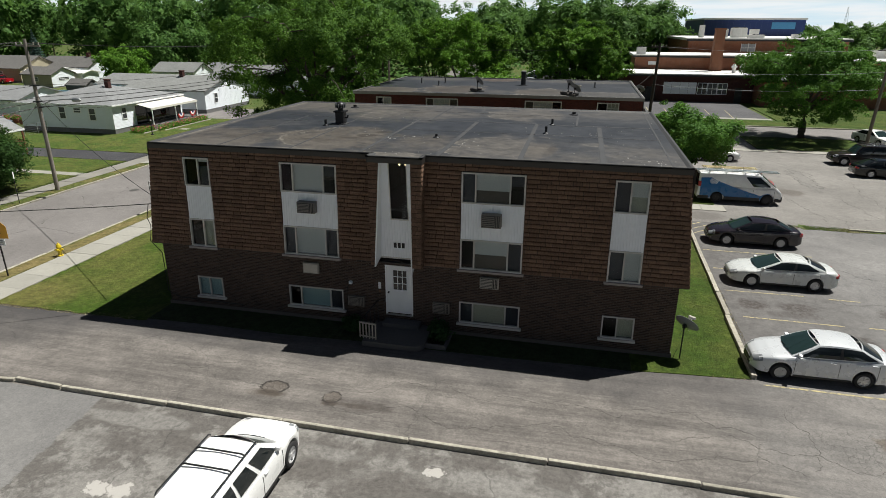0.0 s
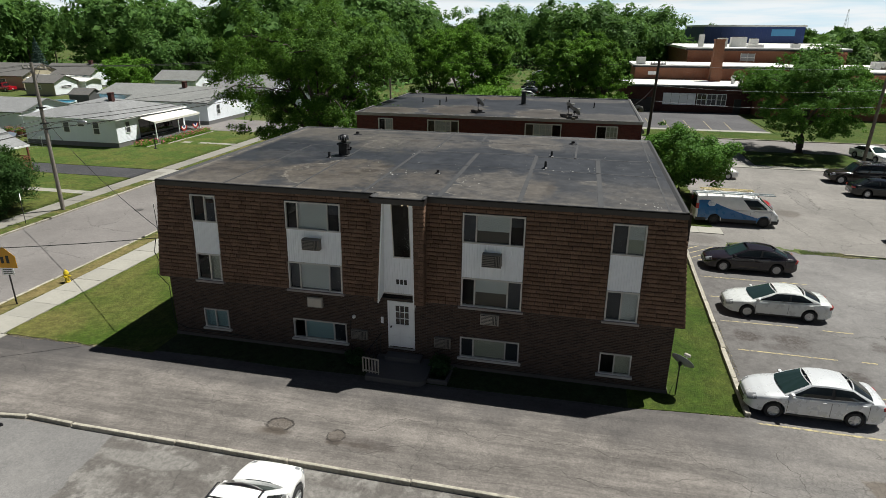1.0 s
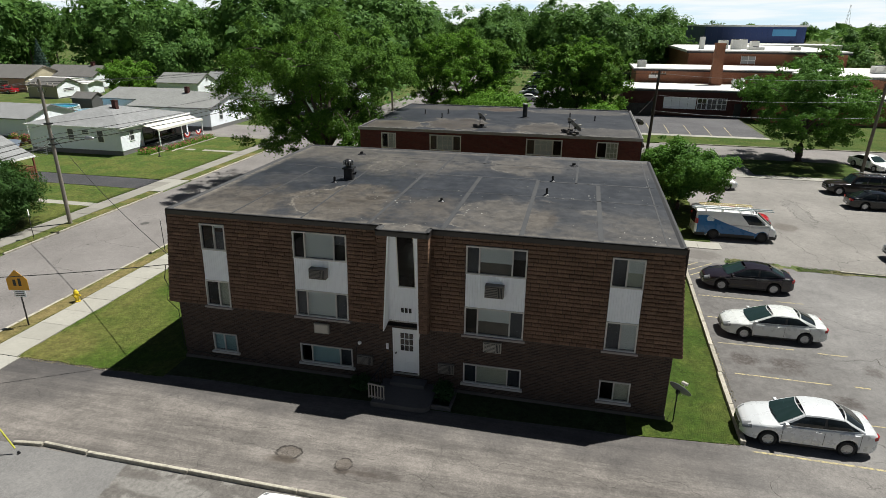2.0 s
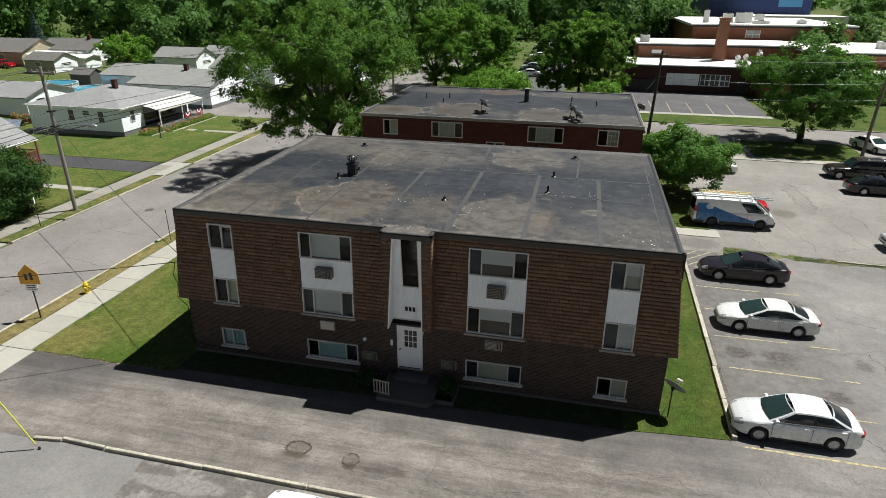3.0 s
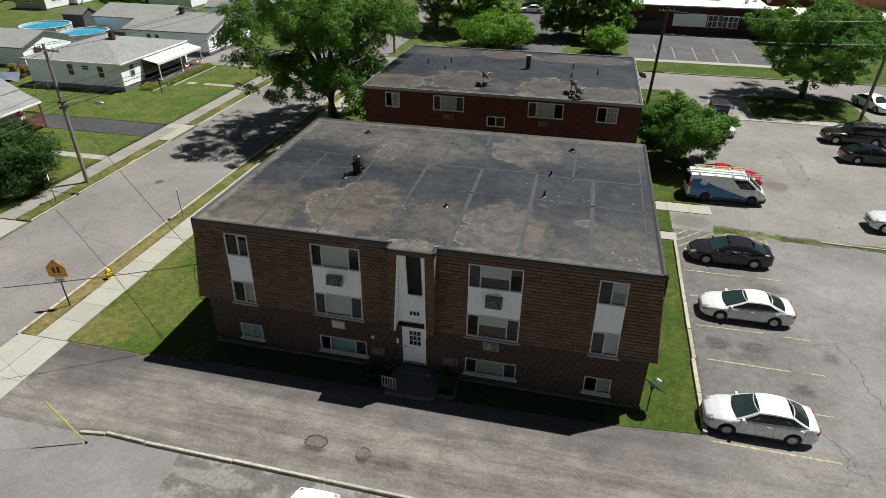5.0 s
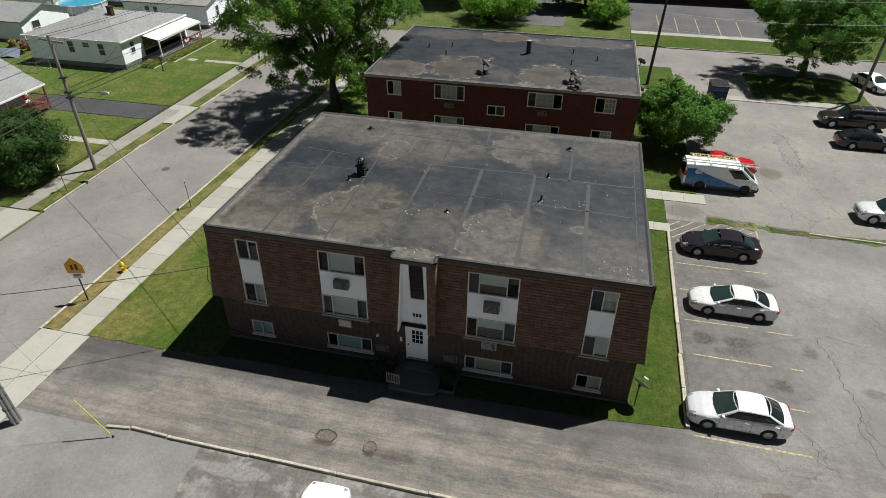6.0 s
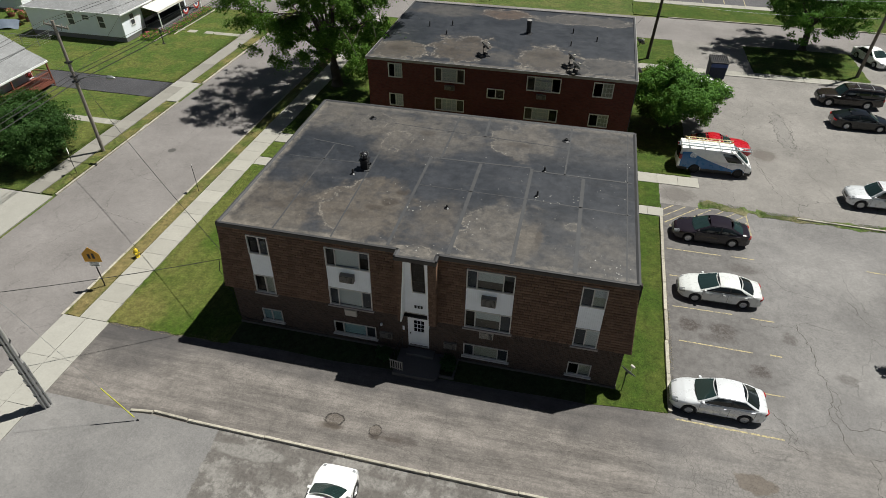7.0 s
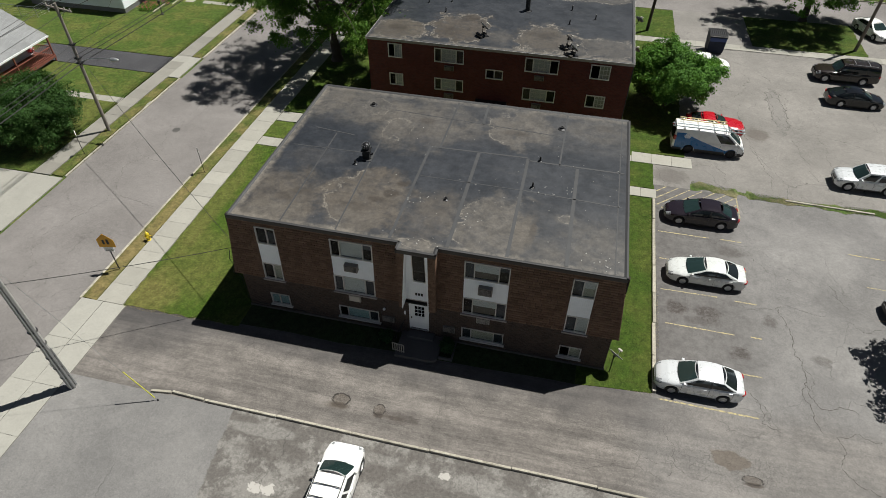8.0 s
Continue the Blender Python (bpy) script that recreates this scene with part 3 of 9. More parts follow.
def roof_membrane(name, blots, rims, strips=()):
    """Black rubber sheet, with dried dust where water has stood. blots: uneven ellipses of dust; rims: pale tide marks on one side of them."""
    n = Nodes(name)
    big, mid, fine = n.noise(0.35, 6.0, 0.65), n.noise(1.8, 6.0, 0.7), n.noise(25.0, 3.0)
    c = n.mix(n.ramp(big, 0.35, 0.65), (0.014, 0.017, 0.023), (0.027, 0.030, 0.037))
    # scuffs dragged by water and feet over the bare sheet
    scuff = n.ramp(n.noise(1.0, 7.0, 0.72, n.scaled(0.5, 1.4, 1.0, (3, 1, 0), 0.5)), 0.52, 0.74)
    c = n.mix(n.math("MULTIPLY", scuff, 0.30), c, (0.075, 0.073, 0.073))
    wob = n.math("ADD", n.math("MULTIPLY", n.noise(0.7, 4.0, 0.55, None, 0.5), 1.1), n.math("MULTIPLY_ADD", n.noise(2.6, 7.0, 0.72), 0.5, -0.3))
    patchy = n.ramp(n.noise(1.5, 8.0, 0.72, None, 0.6), 0.26, 0.62)
    for x, y, rx, ry, k, col in blots:
        b = n.blot(x, y, rx * 1.06, ry * 1.06, wob, 0.42 if k < 0.85 else 0.3)
        c = n.mix(n.math("MULTIPLY", n.math("MULTIPLY", b, n.math("MULTIPLY_ADD", patchy, 0.6, 0.4)), k), c, col)
    broken = n.math("MULTIPLY", n.ramp(n.noise(1.1, 4.0, 0.6), 0.36, 0.54), n.ramp(n.noise(7.0, 6.0, 0.8), 0.32, 0.6))
    ax = n.axes()
    for x, y, rx, ry, k, side in rims:
        # side: 1 keeps the whole rim, otherwise only its western part
        inner = n.blot(x, y, rx * 0.97, ry * 0.97, wob, 0.03)
        outer = n.blot(x, y, rx * 1.05, ry * 1.05, wob, 0.05)
        ring = n.math("MULTIPLY", n.math("SUBTRACT", outer, inner, clamp=True), broken)
        if side < 1:
            ring = n.math("MULTIPLY", ring, n.math("SUBTRACT", 1.0, n.ramp(ax[0], x - rx * 0.7, x + rx * side)))
        c = n.mix(n.math("MULTIPLY", ring, k), c, (0.26, 0.235, 0.20))
    for x0, x1, y0, y1, k in strips:
        # dust swept against the raised edge
        run = n.math("MULTIPLY", n.ramp(n.math("ADD", ax[0], n.math("MULTIPLY_ADD", wob, 0.5, -0.25)), x0, x1), n.ramp(n.math("ADD", ax[1], n.math("MULTIPLY_ADD", wob, 0.5, -0.25)), y0, y1))
        c = n.mix(n.math("MULTIPLY", n.math("MULTIPLY", run, patchy), k), c, (0.17, 0.152, 0.13))
    c = n.vary(c, n.ramp(mid, 0.3, 0.7), 0.16)
    c = n.vary(c, n.ramp(n.noise(6.0, 7.0, 0.82), 0.3, 0.7), 0.22)
    c = n.vary(c, fine, 0.2)
    c = n.mix(n.math("MULTIPLY", n.ramp(n.noise(5.0, 5.0, 0.75), 0.64, 0.80), 0.16), c, (0.20, 0.185, 0.165))
    c = n.mix(n.ramp(n.noise(8.0, 3.0, 0.7), 0.745, 0.765), c, (0.5, 0.48, 0.45))
    n.bump(n.math("ADD", mid, n.math("MULTIPLY", fine, 0.4)), 0.35, 0.02)
    return n.done(c, n.math("MULTIPLY_ADD", mid, 0.22, 0.38), 0.0, 0.5)


DUST = (0.092, 0.083, 0.074)
DUST_BROWN = (0.086, 0.073, 0.060)
DUST_PALE = (0.125, 0.112, 0.096)
STAIN = (0.026, 0.020, 0.016)
M_roof = roof_membrane("roof_membrane", (
    (2.4, 1.9, 2.3, 2.3, 0.8, DUST_BROWN), (2.0, 0.9, 1.8, 0.7, 0.5, DUST_PALE), (7.0, 2.8, 2.15, 2.7, 0.92, DUST_BROWN), (6.6, 1.2, 1.3, 0.9, 0.5, DUST),
    (7.4, 3.1, 0.45, 0.22, 0.8, STAIN), (8.05, 3.75, 0.45, 0.30, 0.85, STAIN), (8.55, 4.75, 0.34, 0.22, 0.8, STAIN), (6.6, 2.3, 0.7, 0.4, 0.5, STAIN), (3.2, 2.9, 0.5, 0.3, 0.5, STAIN), (2.4, 2.2, 0.5, 0.25, 0.4, STAIN),
    (10.9, 2.7, 1.2, 1.7, 0.62, DUST_BROWN), (10.4, 0.1, 0.8, 0.35, 0.5, DUST), (14.0, 2.4, 1.95, 2.2, 0.92, DUST), (15.7, 2.3, 0.5, 1.8, 0.6, DUST_BROWN), (16.1, 2.4, 0.14, 0.9, 0.7, STAIN),
    (17.6, 3.7, 0.5, 0.35, 0.5, DUST_PALE), (19.2, 1.7, 1.6, 1.6, 0.6, DUST), (16.8, 1.0, 1.3, 0.9, 0.45, DUST), (14.2, 12.1, 2.0, 1.95, 0.88, DUST), (14.0, 11.4, 0.7, 0.3, 0.7, STAIN),
    (1.3, 12.9, 1.1, 1.7, 0.7, DUST), (4.2, 12.4, 2.6, 1.8, 0.65, DUST), (7.9, 11.3, 2.6, 2.5, 0.75, DUST), (8.2, 11.6, 0.5, 0.3, 0.6, STAIN), (6.3, 9.4, 0.9, 1.1, 0.6, DUST), (11.0, 10.9, 1.0, 1.0, 0.4, DUST),
    (18.9, 13.0, 1.9, 1.3, 0.45, DUST), (19.3, 13.2, 0.4, 0.4, 0.4, STAIN), (2.6, 6.2, 1.6, 0.8, 0.2, DUST)),
    ((7.0, 2.8, 2.15, 2.7, 0.75, 0.0), (14.0, 2.4, 1.95, 2.2, 0.8, -0.2), (14.2, 12.1, 2.0, 1.95, 0.6, 0.3), (17.6, 3.7, 0.36, 0.3, 0.9, 1.0), (6.6, 10.2, 0.8, 1.3, 0.5, 1.0), (4.4, 12.6, 1.0, 0.9, 0.4, 1.0), (10.4, 0.1, 0.8, 0.35, 0.9, 1.0)),
    ((0.75, 0.35, -1.0, 0.0, 0.9), (-1.0, 0.0, 0.5, 0.25, 0.55), (-1.0, 0.0, 13.9, 14.3, 0.5), (-1.0, 0.0, 5.6, 3.6, 0.10), (-1.0, 0.0, 9.3, 10.8, 0.13)))
M_roof_rear = roof_membrane("rear_roof_membrane", (
    (2.3, 25.3, 2.1, 1.9, 0.9, DUST_BROWN), (2.2, 25.4, 0.9, 0.7, 0.5, STAIN), (7.1, 26.6, 2.3, 2.8, 0.95, (0.070, 0.058, 0.047)), (7.3, 28.7, 1.0, 0.5, 0.6, STAIN), (6.6, 26.0, 1.1, 0.7, 0.4, STAIN), (10.6, 25.6, 1.1, 1.2, 0.6, DUST),
    (14.2, 26.0, 2.3, 2.5, 0.95, (0.080, 0.069, 0.058)), (14.0, 26.8, 1.2, 0.7, 0.45, STAIN), (19.1, 25.4, 1.9, 1.7, 0.75, DUST), (16.6, 24.4, 0.9, 1.1, 0.5, DUST), (9.5, 36.0, 2.0, 1.3, 0.9, (0.085, 0.06, 0.045)), (16.5, 36.0, 4.0, 1.2, 0.7, DUST), (4, 36, 3, 1.4, 0.6, DUST)),
    ((7.1, 26.6, 2.3, 2.8, 0.8, 1.0), (14.2, 26.0, 2.3, 2.5, 0.9, 1.0), (9.5, 36.0, 2.0, 1.3, 0.8, 1.0), (16.5, 36.0, 4.0, 1.2, 0.8, 1.0), (19.1, 25.4, 1.9, 1.7, 0.6, 1.0), (2.3, 25.3, 2.1, 1.9, 0.7, 1.0), (1.5, 29.0, 0.5, 0.2, 0.9, 1.0)),
    ((-1.0, 0.0, 23.9, 23.4, 0.7),))
M_roof_edge = plain("roof_edge_metal", (0.036, 0.036, 0.038), 0.6, 0, 0.3, 1.5, 20)
M_bulb = plain("lit_bulb", (0.8, 0.7, 0.5), 0.5)
M_bulb.node_tree.nodes["Principled BSDF"].inputs["Emission Color"].default_value = (1.0, 0.72, 0.38, 1)
M_bulb.node_tree.nodes["Principled BSDF"].inputs["Emission Strength"].default_value = 2.5
M_seam = plain("roof_seam_tape", (0.045, 0.046, 0.049), 0.6, 0, 0.3, 1.5, 20)
M_white_roof = plain("white_roof", (0.72, 0.71, 0.69), 0.7, 0, 0.08)
M_blue = plain("blue_metal_wall", (0.02, 0.045, 0.16), 0.5, 0.1, 0.1)
M_blue_light = plain("light_blue_panel", (0.08, 0.30, 0.55), 0.5, 0, 0.1)
M_block = plain("grey_block_base", (0.16, 0.16, 0.16), 0.9, 0, 0.15)
M_awning = plain("white_awning", (0.74, 0.72, 0.66), 0.5, 0, 0.08)
M_red = plain("red_paint", (0.42, 0.02, 0.02), 0.5, 0, 0.15)
M_cloth_blue = plain("blue_cloth", (0.03, 0.05, 0.25), 0.8, 0, 0.15)
M_flower = plain("pink_flowers", (0.6, 0.12, 0.18), 0.8, 0, 0.4, 6, 30)
M_deck = plain("red_brown_deck_wood", (0.19, 0.06, 0.04), 0.8, 0, 0.2)
M_pool_water = pane_material("pool_water", (0.06, 0.32, 0.48), 0.05)
M_pool_wall = plain("pool_wall", (0.50, 0.56, 0.58), 0.5, 0, 0.12)
# pale version of the wires: sunlit brightness is put into the colour
M_wire_pale = plain("sun_toned_wire", (0.30, 0.31, 0.32), 0.5, 0.4, 0.1)
M_cable = plain("black_cable", (0.012, 0.012, 0.012), 0.6, 0, 0.2)
M_dish = plain("grey_dish", (0.23, 0.24, 0.25), 0.5, 0.1, 0.12)
M_dumpster = plain("navy_dumpster_paint", (0.008, 0.014, 0.035), 0.75, 0.1, 0.25)
P_white = paint_material("white_car_paint", (0.85, 0.85, 0.84))
P_silver = paint_material("silver_car_paint", (0.64, 0.66, 0.68), 0.2)
P_pearl = paint_material("pearl_white_car_paint", (0.63, 0.65, 0.64), 0.1)
P_charcoal = paint_material("charcoal_car_paint", (0.016, 0.012, 0.017), 0.0, 0.2, 0.9)
P_black = paint_material("black_car_paint", (0.005, 0.006, 0.008), 0.0, 0.2, 0.8)
P_brown = paint_material("dark_brown_car_paint", (0.022, 0.017, 0.015), 0.0, 0.2, 0.8)
P_red = paint_material("red_car_paint", (0.40, 0.004, 0.014))
P_blue = paint_material("blue_van_paint", (0.006, 0.125, 0.34), 0.0, 0.28, 0.25)


# ---- ground, streets, lots ----
def sheet(name, poly, z0, z1, material, label, category="pavement", kind="structure"):
    return solid(name, Geo().prism(poly, z0, z1), material, label, category, "", kind)


def rect(x0, x1, y0, y1):
    return [(x0, y0), (x1, y0), (x1, y1), (x0, y1)]


def ragged(x0, x1, y0, y1, wob=0.08, step=0.35, seed=1):
    """A rectangle on the plan whose outline wanders a little."""
    rnd = random.Random(seed)
    pts = []
    for (ax, ay), (bx, by) in (((x0, y0), (x1, y0)), ((x1, y0), (x1, y1)), ((x1, y1), (x0, y1)), ((x0, y1), (x0, y0))):
        n = max(1, int(math.hypot(bx - ax, by - ay) / step))
        for i in range(n):
            t = i / n
            pts.append((lerp(ax, bx, t) + rnd.uniform(-wob, wob), lerp(ay, by, t) + rnd.uniform(-wob, wob)))
    return pts


BIG = 1800.0
sheet("ground", rect(-BIG, BIG, -BIG, BIG), -0.6, -0.04, M_ground, "green grass plain reaching the horizon", "ground")
sheet("road_1", rect(-19.7, -10.5, -90, 340), -0.3, -0.015, M_road, "worn grey asphalt residential street", "road")
sheet("road_2", [(-10.5, 53.6), (160, 53.6), (160, 61.6), (-10.5, 61.6)], -0.3, -0.014, M_road, "grey asphalt cross street with grass verges", "road")
sheet("road_3", rect(-160, -19.7, 53.6, 61.6), -0.3, -0.014, M_road, "grey asphalt side street between lawns", "road")
sheet("pavement_1", [(-7.4, -6.95), (62, -6.95), (62, 18.2), (23.8, 18.2), (23.8, -0.6), (-7.4, -0.6)], -0.25, 0.0, M_yard, "patched and cracked asphalt drive and parking lot", "parking lot")
sheet("pavement_3", [(23.8, 18.2), (62, 18.2), (62, 44.0), (23.8, 44.0)], -0.25, 0.0, M_rear_lot, "pale worn asphalt parking lot", "parking lot")
sheet("pavement_4", rect(-7.4, 62, -60, -6.95), -0.25, 0.0, M_front, "patchy bleached asphalt parking lot", "parking lot")
sheet("pavement_5", rect(27.0, 34.8, 45.4, 53.6), -0.25, 0.0, M_rear_lot, "pale asphalt lot entrance")
sheet("pavement_6", rect(46.0, 54.0, 45.4, 53.6), -0.25, 0.0, M_rear_lot, "pale asphalt lot entrance")
sheet("pavement_7", rect(22.8, 41.9, 69.2, 88.5), -0.25, 0.0, M_far_lot, "dark asphalt school parking lot", "parking lot")
sheet("pavement_8", rect(3.5, 13.5, 69, 235), -0.25, -0.005, M_far_lot, "asphalt lot with a row of parked cars", "parking lot")
sheet("pavement_9", rect(-37.5, -22.7, 25.4, 28.8), -0.25, 0.03, M_black_drive, "fresh black asphalt house driveway", "driveway")
sheet("pavement_10", rect(-38, -22.7, 51.5, 54.0), -0.25, 0.03, M_rear_lot, "grey asphalt house driveway", "driveway")
sheet("pavement_11", rect(-36, -19.9, 2.2, 8.5), -0.25, 0.03, M_apron, "pale concrete drive crossing the verge", "driveway")

lawn_left = ragged(-7.62, -0.02, -1.82, 16.2, 0.06, 0.3, 2)
sheet("lawn_1", lawn_left, -0.2, 0.022, M_lawn, "sunburnt mown lawn beside the flats", "lawn")
sheet("lawn_2", ragged(-7.62, 0.3, 17.5, 20.0, 0.06, 0.3, 3), -0.2, 0.05, M_lawn, "mown lawn between two concrete paths", "lawn")
sheet("lawn_3", ragged(-7.62, 22.7, 21.7, 53.3, 0.06, 0.5, 4), -0.2, 0.045, M_lawn, "shaded lawn round the rear flats", "lawn")
# front bed, its green darkened to carry the wall's shade
sheet("lawn_4", [(x, y + 0.05 * math.sin(x * 5)) for x, y in ((0.0, -1.6), (3, -1.55), (6, -1.55), (9, -1.5), (12, -1.45), (15, -1.4), (18, -1.35), (19.55, -1.3))] + [(19.55, 0.2), (0.0, 0.2)], -0.2, 0.018, M_bed, "thin grass and soil along the front wall, toned dark for shade", "bed")
sheet("lawn_5", [(19.56, -1.3), (21.06, -1.15), (22.0, -1.08), (22.8, -1.02), (23.62, -0.95), (23.95, 16.35), (21.06, 16.35), (21.06, 0.1), (19.56, 0.1)], -0.2, 0.022, M_side_lawn, "bright green grass strip beside the flats", "lawn")
sheet("lawn_6", ragged(20.9, 24.1, 17.55, 20.85, 0.05, 0.3, 7), -0.2, 0.05, M_side_lawn, "small grass patch between paths", "lawn")
sheet("lawn_7", ragged(20.9, 26.6, 22.35, 44.0, 0.08, 0.4, 8), -0.2, 0.05, M_side_lawn, "grass under a small tree", "lawn")
sheet("lawn_8", ragged(22.7, 27.0, 45.4, 53.3, 0.05, 0.4, 9), -0.2, 0.05, M_side_lawn, "grass corner beside the street", "lawn")
sheet("lawn_9", ragged(34.8, 46.0, 45.4, 53.3, 0.08, 0.4, 10), -0.2, 0.06, M_side_lawn, "grass island under a tree", "lawn")
sheet("lawn_10", ragged(22.7, 42.5, 62.0, 67.6, 0.05, 0.6, 11), -0.2, 0.05, M_side_lawn, "grass verge before the school lot", "lawn")
sheet("lawn_11", ragged(-21.0, -20.0, 8.7, 24.8, 0.05, 0.4, 12), -0.2, 0.05, M_verge, "dry grass verge along the street", "lawn")
sheet("lawn_12", ragged(-21.0, -20.0, 29.4, 53, 0.05, 0.4, 13), -0.2, 0.05, M_verge, "dry grass verge along the street", "lawn")
sheet("lawn_13", ragged(-10.45, -9.42, -1.9, 53.0, 0.05, 0.35, 14), -0.2, 0.035, M_verge, "dry grass strip between kerb and sidewalk", "lawn")
sheet("lawn_14", ragged(-60, -22.75, 28.9, 51.4, 0.05, 1.0, 15), -0.2, 0.04, M_house_lawn, "mown front lawn of a white house", "lawn")
sheet("lawn_15", ragged(-60, -22.75, 8.6, 25.3, 0.05, 1.0, 16), -0.2, 0.04, M_house_lawn, "mown front lawn with a large bush", "lawn")
sheet("lawn_16", ragged(42.5, 120, 62.0, 88.0, 0.05, 1.0, 17), -0.2, 0.04, M_side_lawn, "school lawn", "lawn")


def weed_strip():
    rnd = random.Random(21)
    top, bottom = [], []
    x = 26.8
    while x < 62:
        up = 0.28 * max(0.0, min(1.0, (31.5 - x) / 1.2))
        k = 0.15 if 30.1 < x < 30.8 else 1.0 if x < 32 else (0.55 if x < 36 else 0.8)
        top.append((x, 18.35 + up + (0.22 + 0.2 * math.sin(x * 2.1) + 0.1 * math.sin(x * 5.3) + rnd.uniform(-0.05, 0.05)) * k + 0.25 * max(0, 1 - abs(x - 28) / 2)))
        bottom.append((x, 18.1 + up - (0.25 + 0.18 * math.sin(x * 1.7 + 1) + 0.1 * math.sin(x * 4.9) + rnd.uniform(-0.05, 0.05)) * k))
        x += rnd.uniform(0.05, 0.16)
    sheet("lawn_17", bottom + top[::-1], -0.1, 0.02, M_weed, "strip of weeds and dry grass across the lot", "weeds")


weed_strip()


def tufts(name, areas, count, size, material, seed, label):
    """Grass blades standing on the lawns, as one mesh."""
    rng = np.random.default_rng(seed)
    weight = np.array([(a[1] - a[0]) * (a[3] - a[2]) for a in areas])
    pick = rng.choice(len(areas), count, p=weight / weight.sum())
    ar = np.array(areas)[pick]
    x = ar[:, 0] + rng.random(count) * (ar[:, 1] - ar[:, 0])
    y = ar[:, 2] + rng.random(count) * (ar[:, 3] - ar[:, 2])
    ang = rng.random(count) * 2 * np.pi
    wide, tall = size * rng.uniform(0.4, 1.0, count), size * rng.uniform(0.3, 0.8, count)
    lean = rng.normal(0, 0.5, (count, 2)) * tall[:, None]
    z = np.full(count, 0.016)
    a = np.stack([x - np.cos(ang) * wide, y - np.sin(ang) * wide, z], 1)
    b = np.stack([x + np.cos(ang) * wide, y + np.sin(ang) * wide, z], 1)
    c = np.stack([x + lean[:, 0], y + lean[:, 1], z + tall], 1)
    v = np.stack([a, b, c], 1).reshape(-1, 3)
    me = bpy.data.meshes.new(name)
    me.vertices.add(len(v))
    me.vertices.foreach_set("co", v.ravel())
    me.loops.add(len(v))
    me.loops.foreach_set("vertex_index", np.arange(len(v), dtype=np.int32))
    me.polygons.add(count)
    me.polygons.foreach_set("loop_start", np.arange(0, len(v), 3, dtype=np.int32))
    me.update(calc_edges=True)
    me.materials.append(material)
    return tagged(new(name, me), label, "grass", "", "stuff")


def blade_material(name, a, b, dry):
    n = Nodes(name)
    c = n.mix(n.island(), a, b)
    c = n.mix(n.math("MULTIPLY", n.ramp(n.noise(0.5, 5.0, 0.65), 0.45, 0.62), 0.6), c, dry)
    return n.done(c, 0.8, 0.0, 0.2)


M_blade = blade_material("grass_blades", (0.048, 0.085, 0.010), (0.085, 0.128, 0.020), (0.15, 0.135, 0.045))
M_blade_dry = blade_material("dry_grass_blades", (0.11, 0.13, 0.045), (0.19, 0.175, 0.08), (0.24, 0.195, 0.10))
tufts("grass", [(-7.6, 0, -1.8, 16.2), (20.9, 23.7, -0.95, 16.3), (20.9, 24.1, 17.6, 20.8), (-7.6, 0, 17.5, 20)], 70000, 0.028, M_blade, 5, "short blades of mown grass on the lawns")
tufts("dry_grass", [(-10.4, -9.45, -1.8, 22), (-7.6, 0, -1.95, -1.75), (23.55, 24.05, -0.9, 16)], 9000, 0.032, M_blade_dry, 6, "dry grass and weeds along pavement edges")


M_blade_weed = blade_material("weed_blades", (0.075, 0.135, 0.024), (0.13, 0.22, 0.045), (0.22, 0.20, 0.09))
tufts("weeds", [(26.9, 29.9, 18.25, 19.0), (31, 33.5, 17.9, 18.75), (37.5, 48, 17.85, 18.7), (31, 48, 17.95, 18.55), (26.9, 28.4, 18.3, 19.25)], 16000, 0.036, M_blade_weed, 9, "bright green weeds in the strip across the lot")


M_blade_straw = blade_material("straw_blades", (0.30, 0.26, 0.15), (0.42, 0.36, 0.22), (0.40, 0.34, 0.20))
tufts("straw", [(-7.5, -5.0, -2.02, -1.78), (-5.0, -2.5, -1.98, -1.72), (-2.5, -0.6, -1.86, -1.62), (22.2, 23.6, -1.12, -0.92), (23.75, 24.1, 2.0, 15.5)], 2600, 0.035, M_blade_straw, 10, "straw-coloured dry grass along the asphalt edge")


def slabs(name, x0, x1, y0, y1, length, along_y, material, label, top=0.045, gap=0.012):
    """A concrete path of separate slabs, each a piece of its own."""
    ob = thing(name, ((x0 + x1) / 2, (y0 + y1) / 2, 0), 0, label, "sidewalk", "", "structure")
    span = (y1 - y0) if along_y else (x1 - x0)
    n = max(1, round(span / length))
    step = span / n
    wide = (x1 - x0) if along_y else (y1 - y0)
    sx, sy = (wide, step) if along_y else (step, wide)
    g = Geo().box(-sx / 2 + gap / 2, sx / 2 - gap / 2, -sy / 2 + gap / 2, sy / 2 - gap / 2, -0.12, 0)
    me = g.mesh("slab", material, 0.008)
    rnd = random.Random(int(abs(x0 * 10 + y0)))
    for i in range(n):
        k = -span / 2 + (i + 0.5) * step
        s = part("slab", me, None, ob)
        s.location = (0, k, top + rnd.uniform(-0.006, 0.006)) if along_y else (k, 0, top + rnd.uniform(-0.006, 0.006))
        s.rotation_euler = (rnd.uniform(-0.003, 0.003), rnd.uniform(-0.003, 0.003), 0)
    return ob


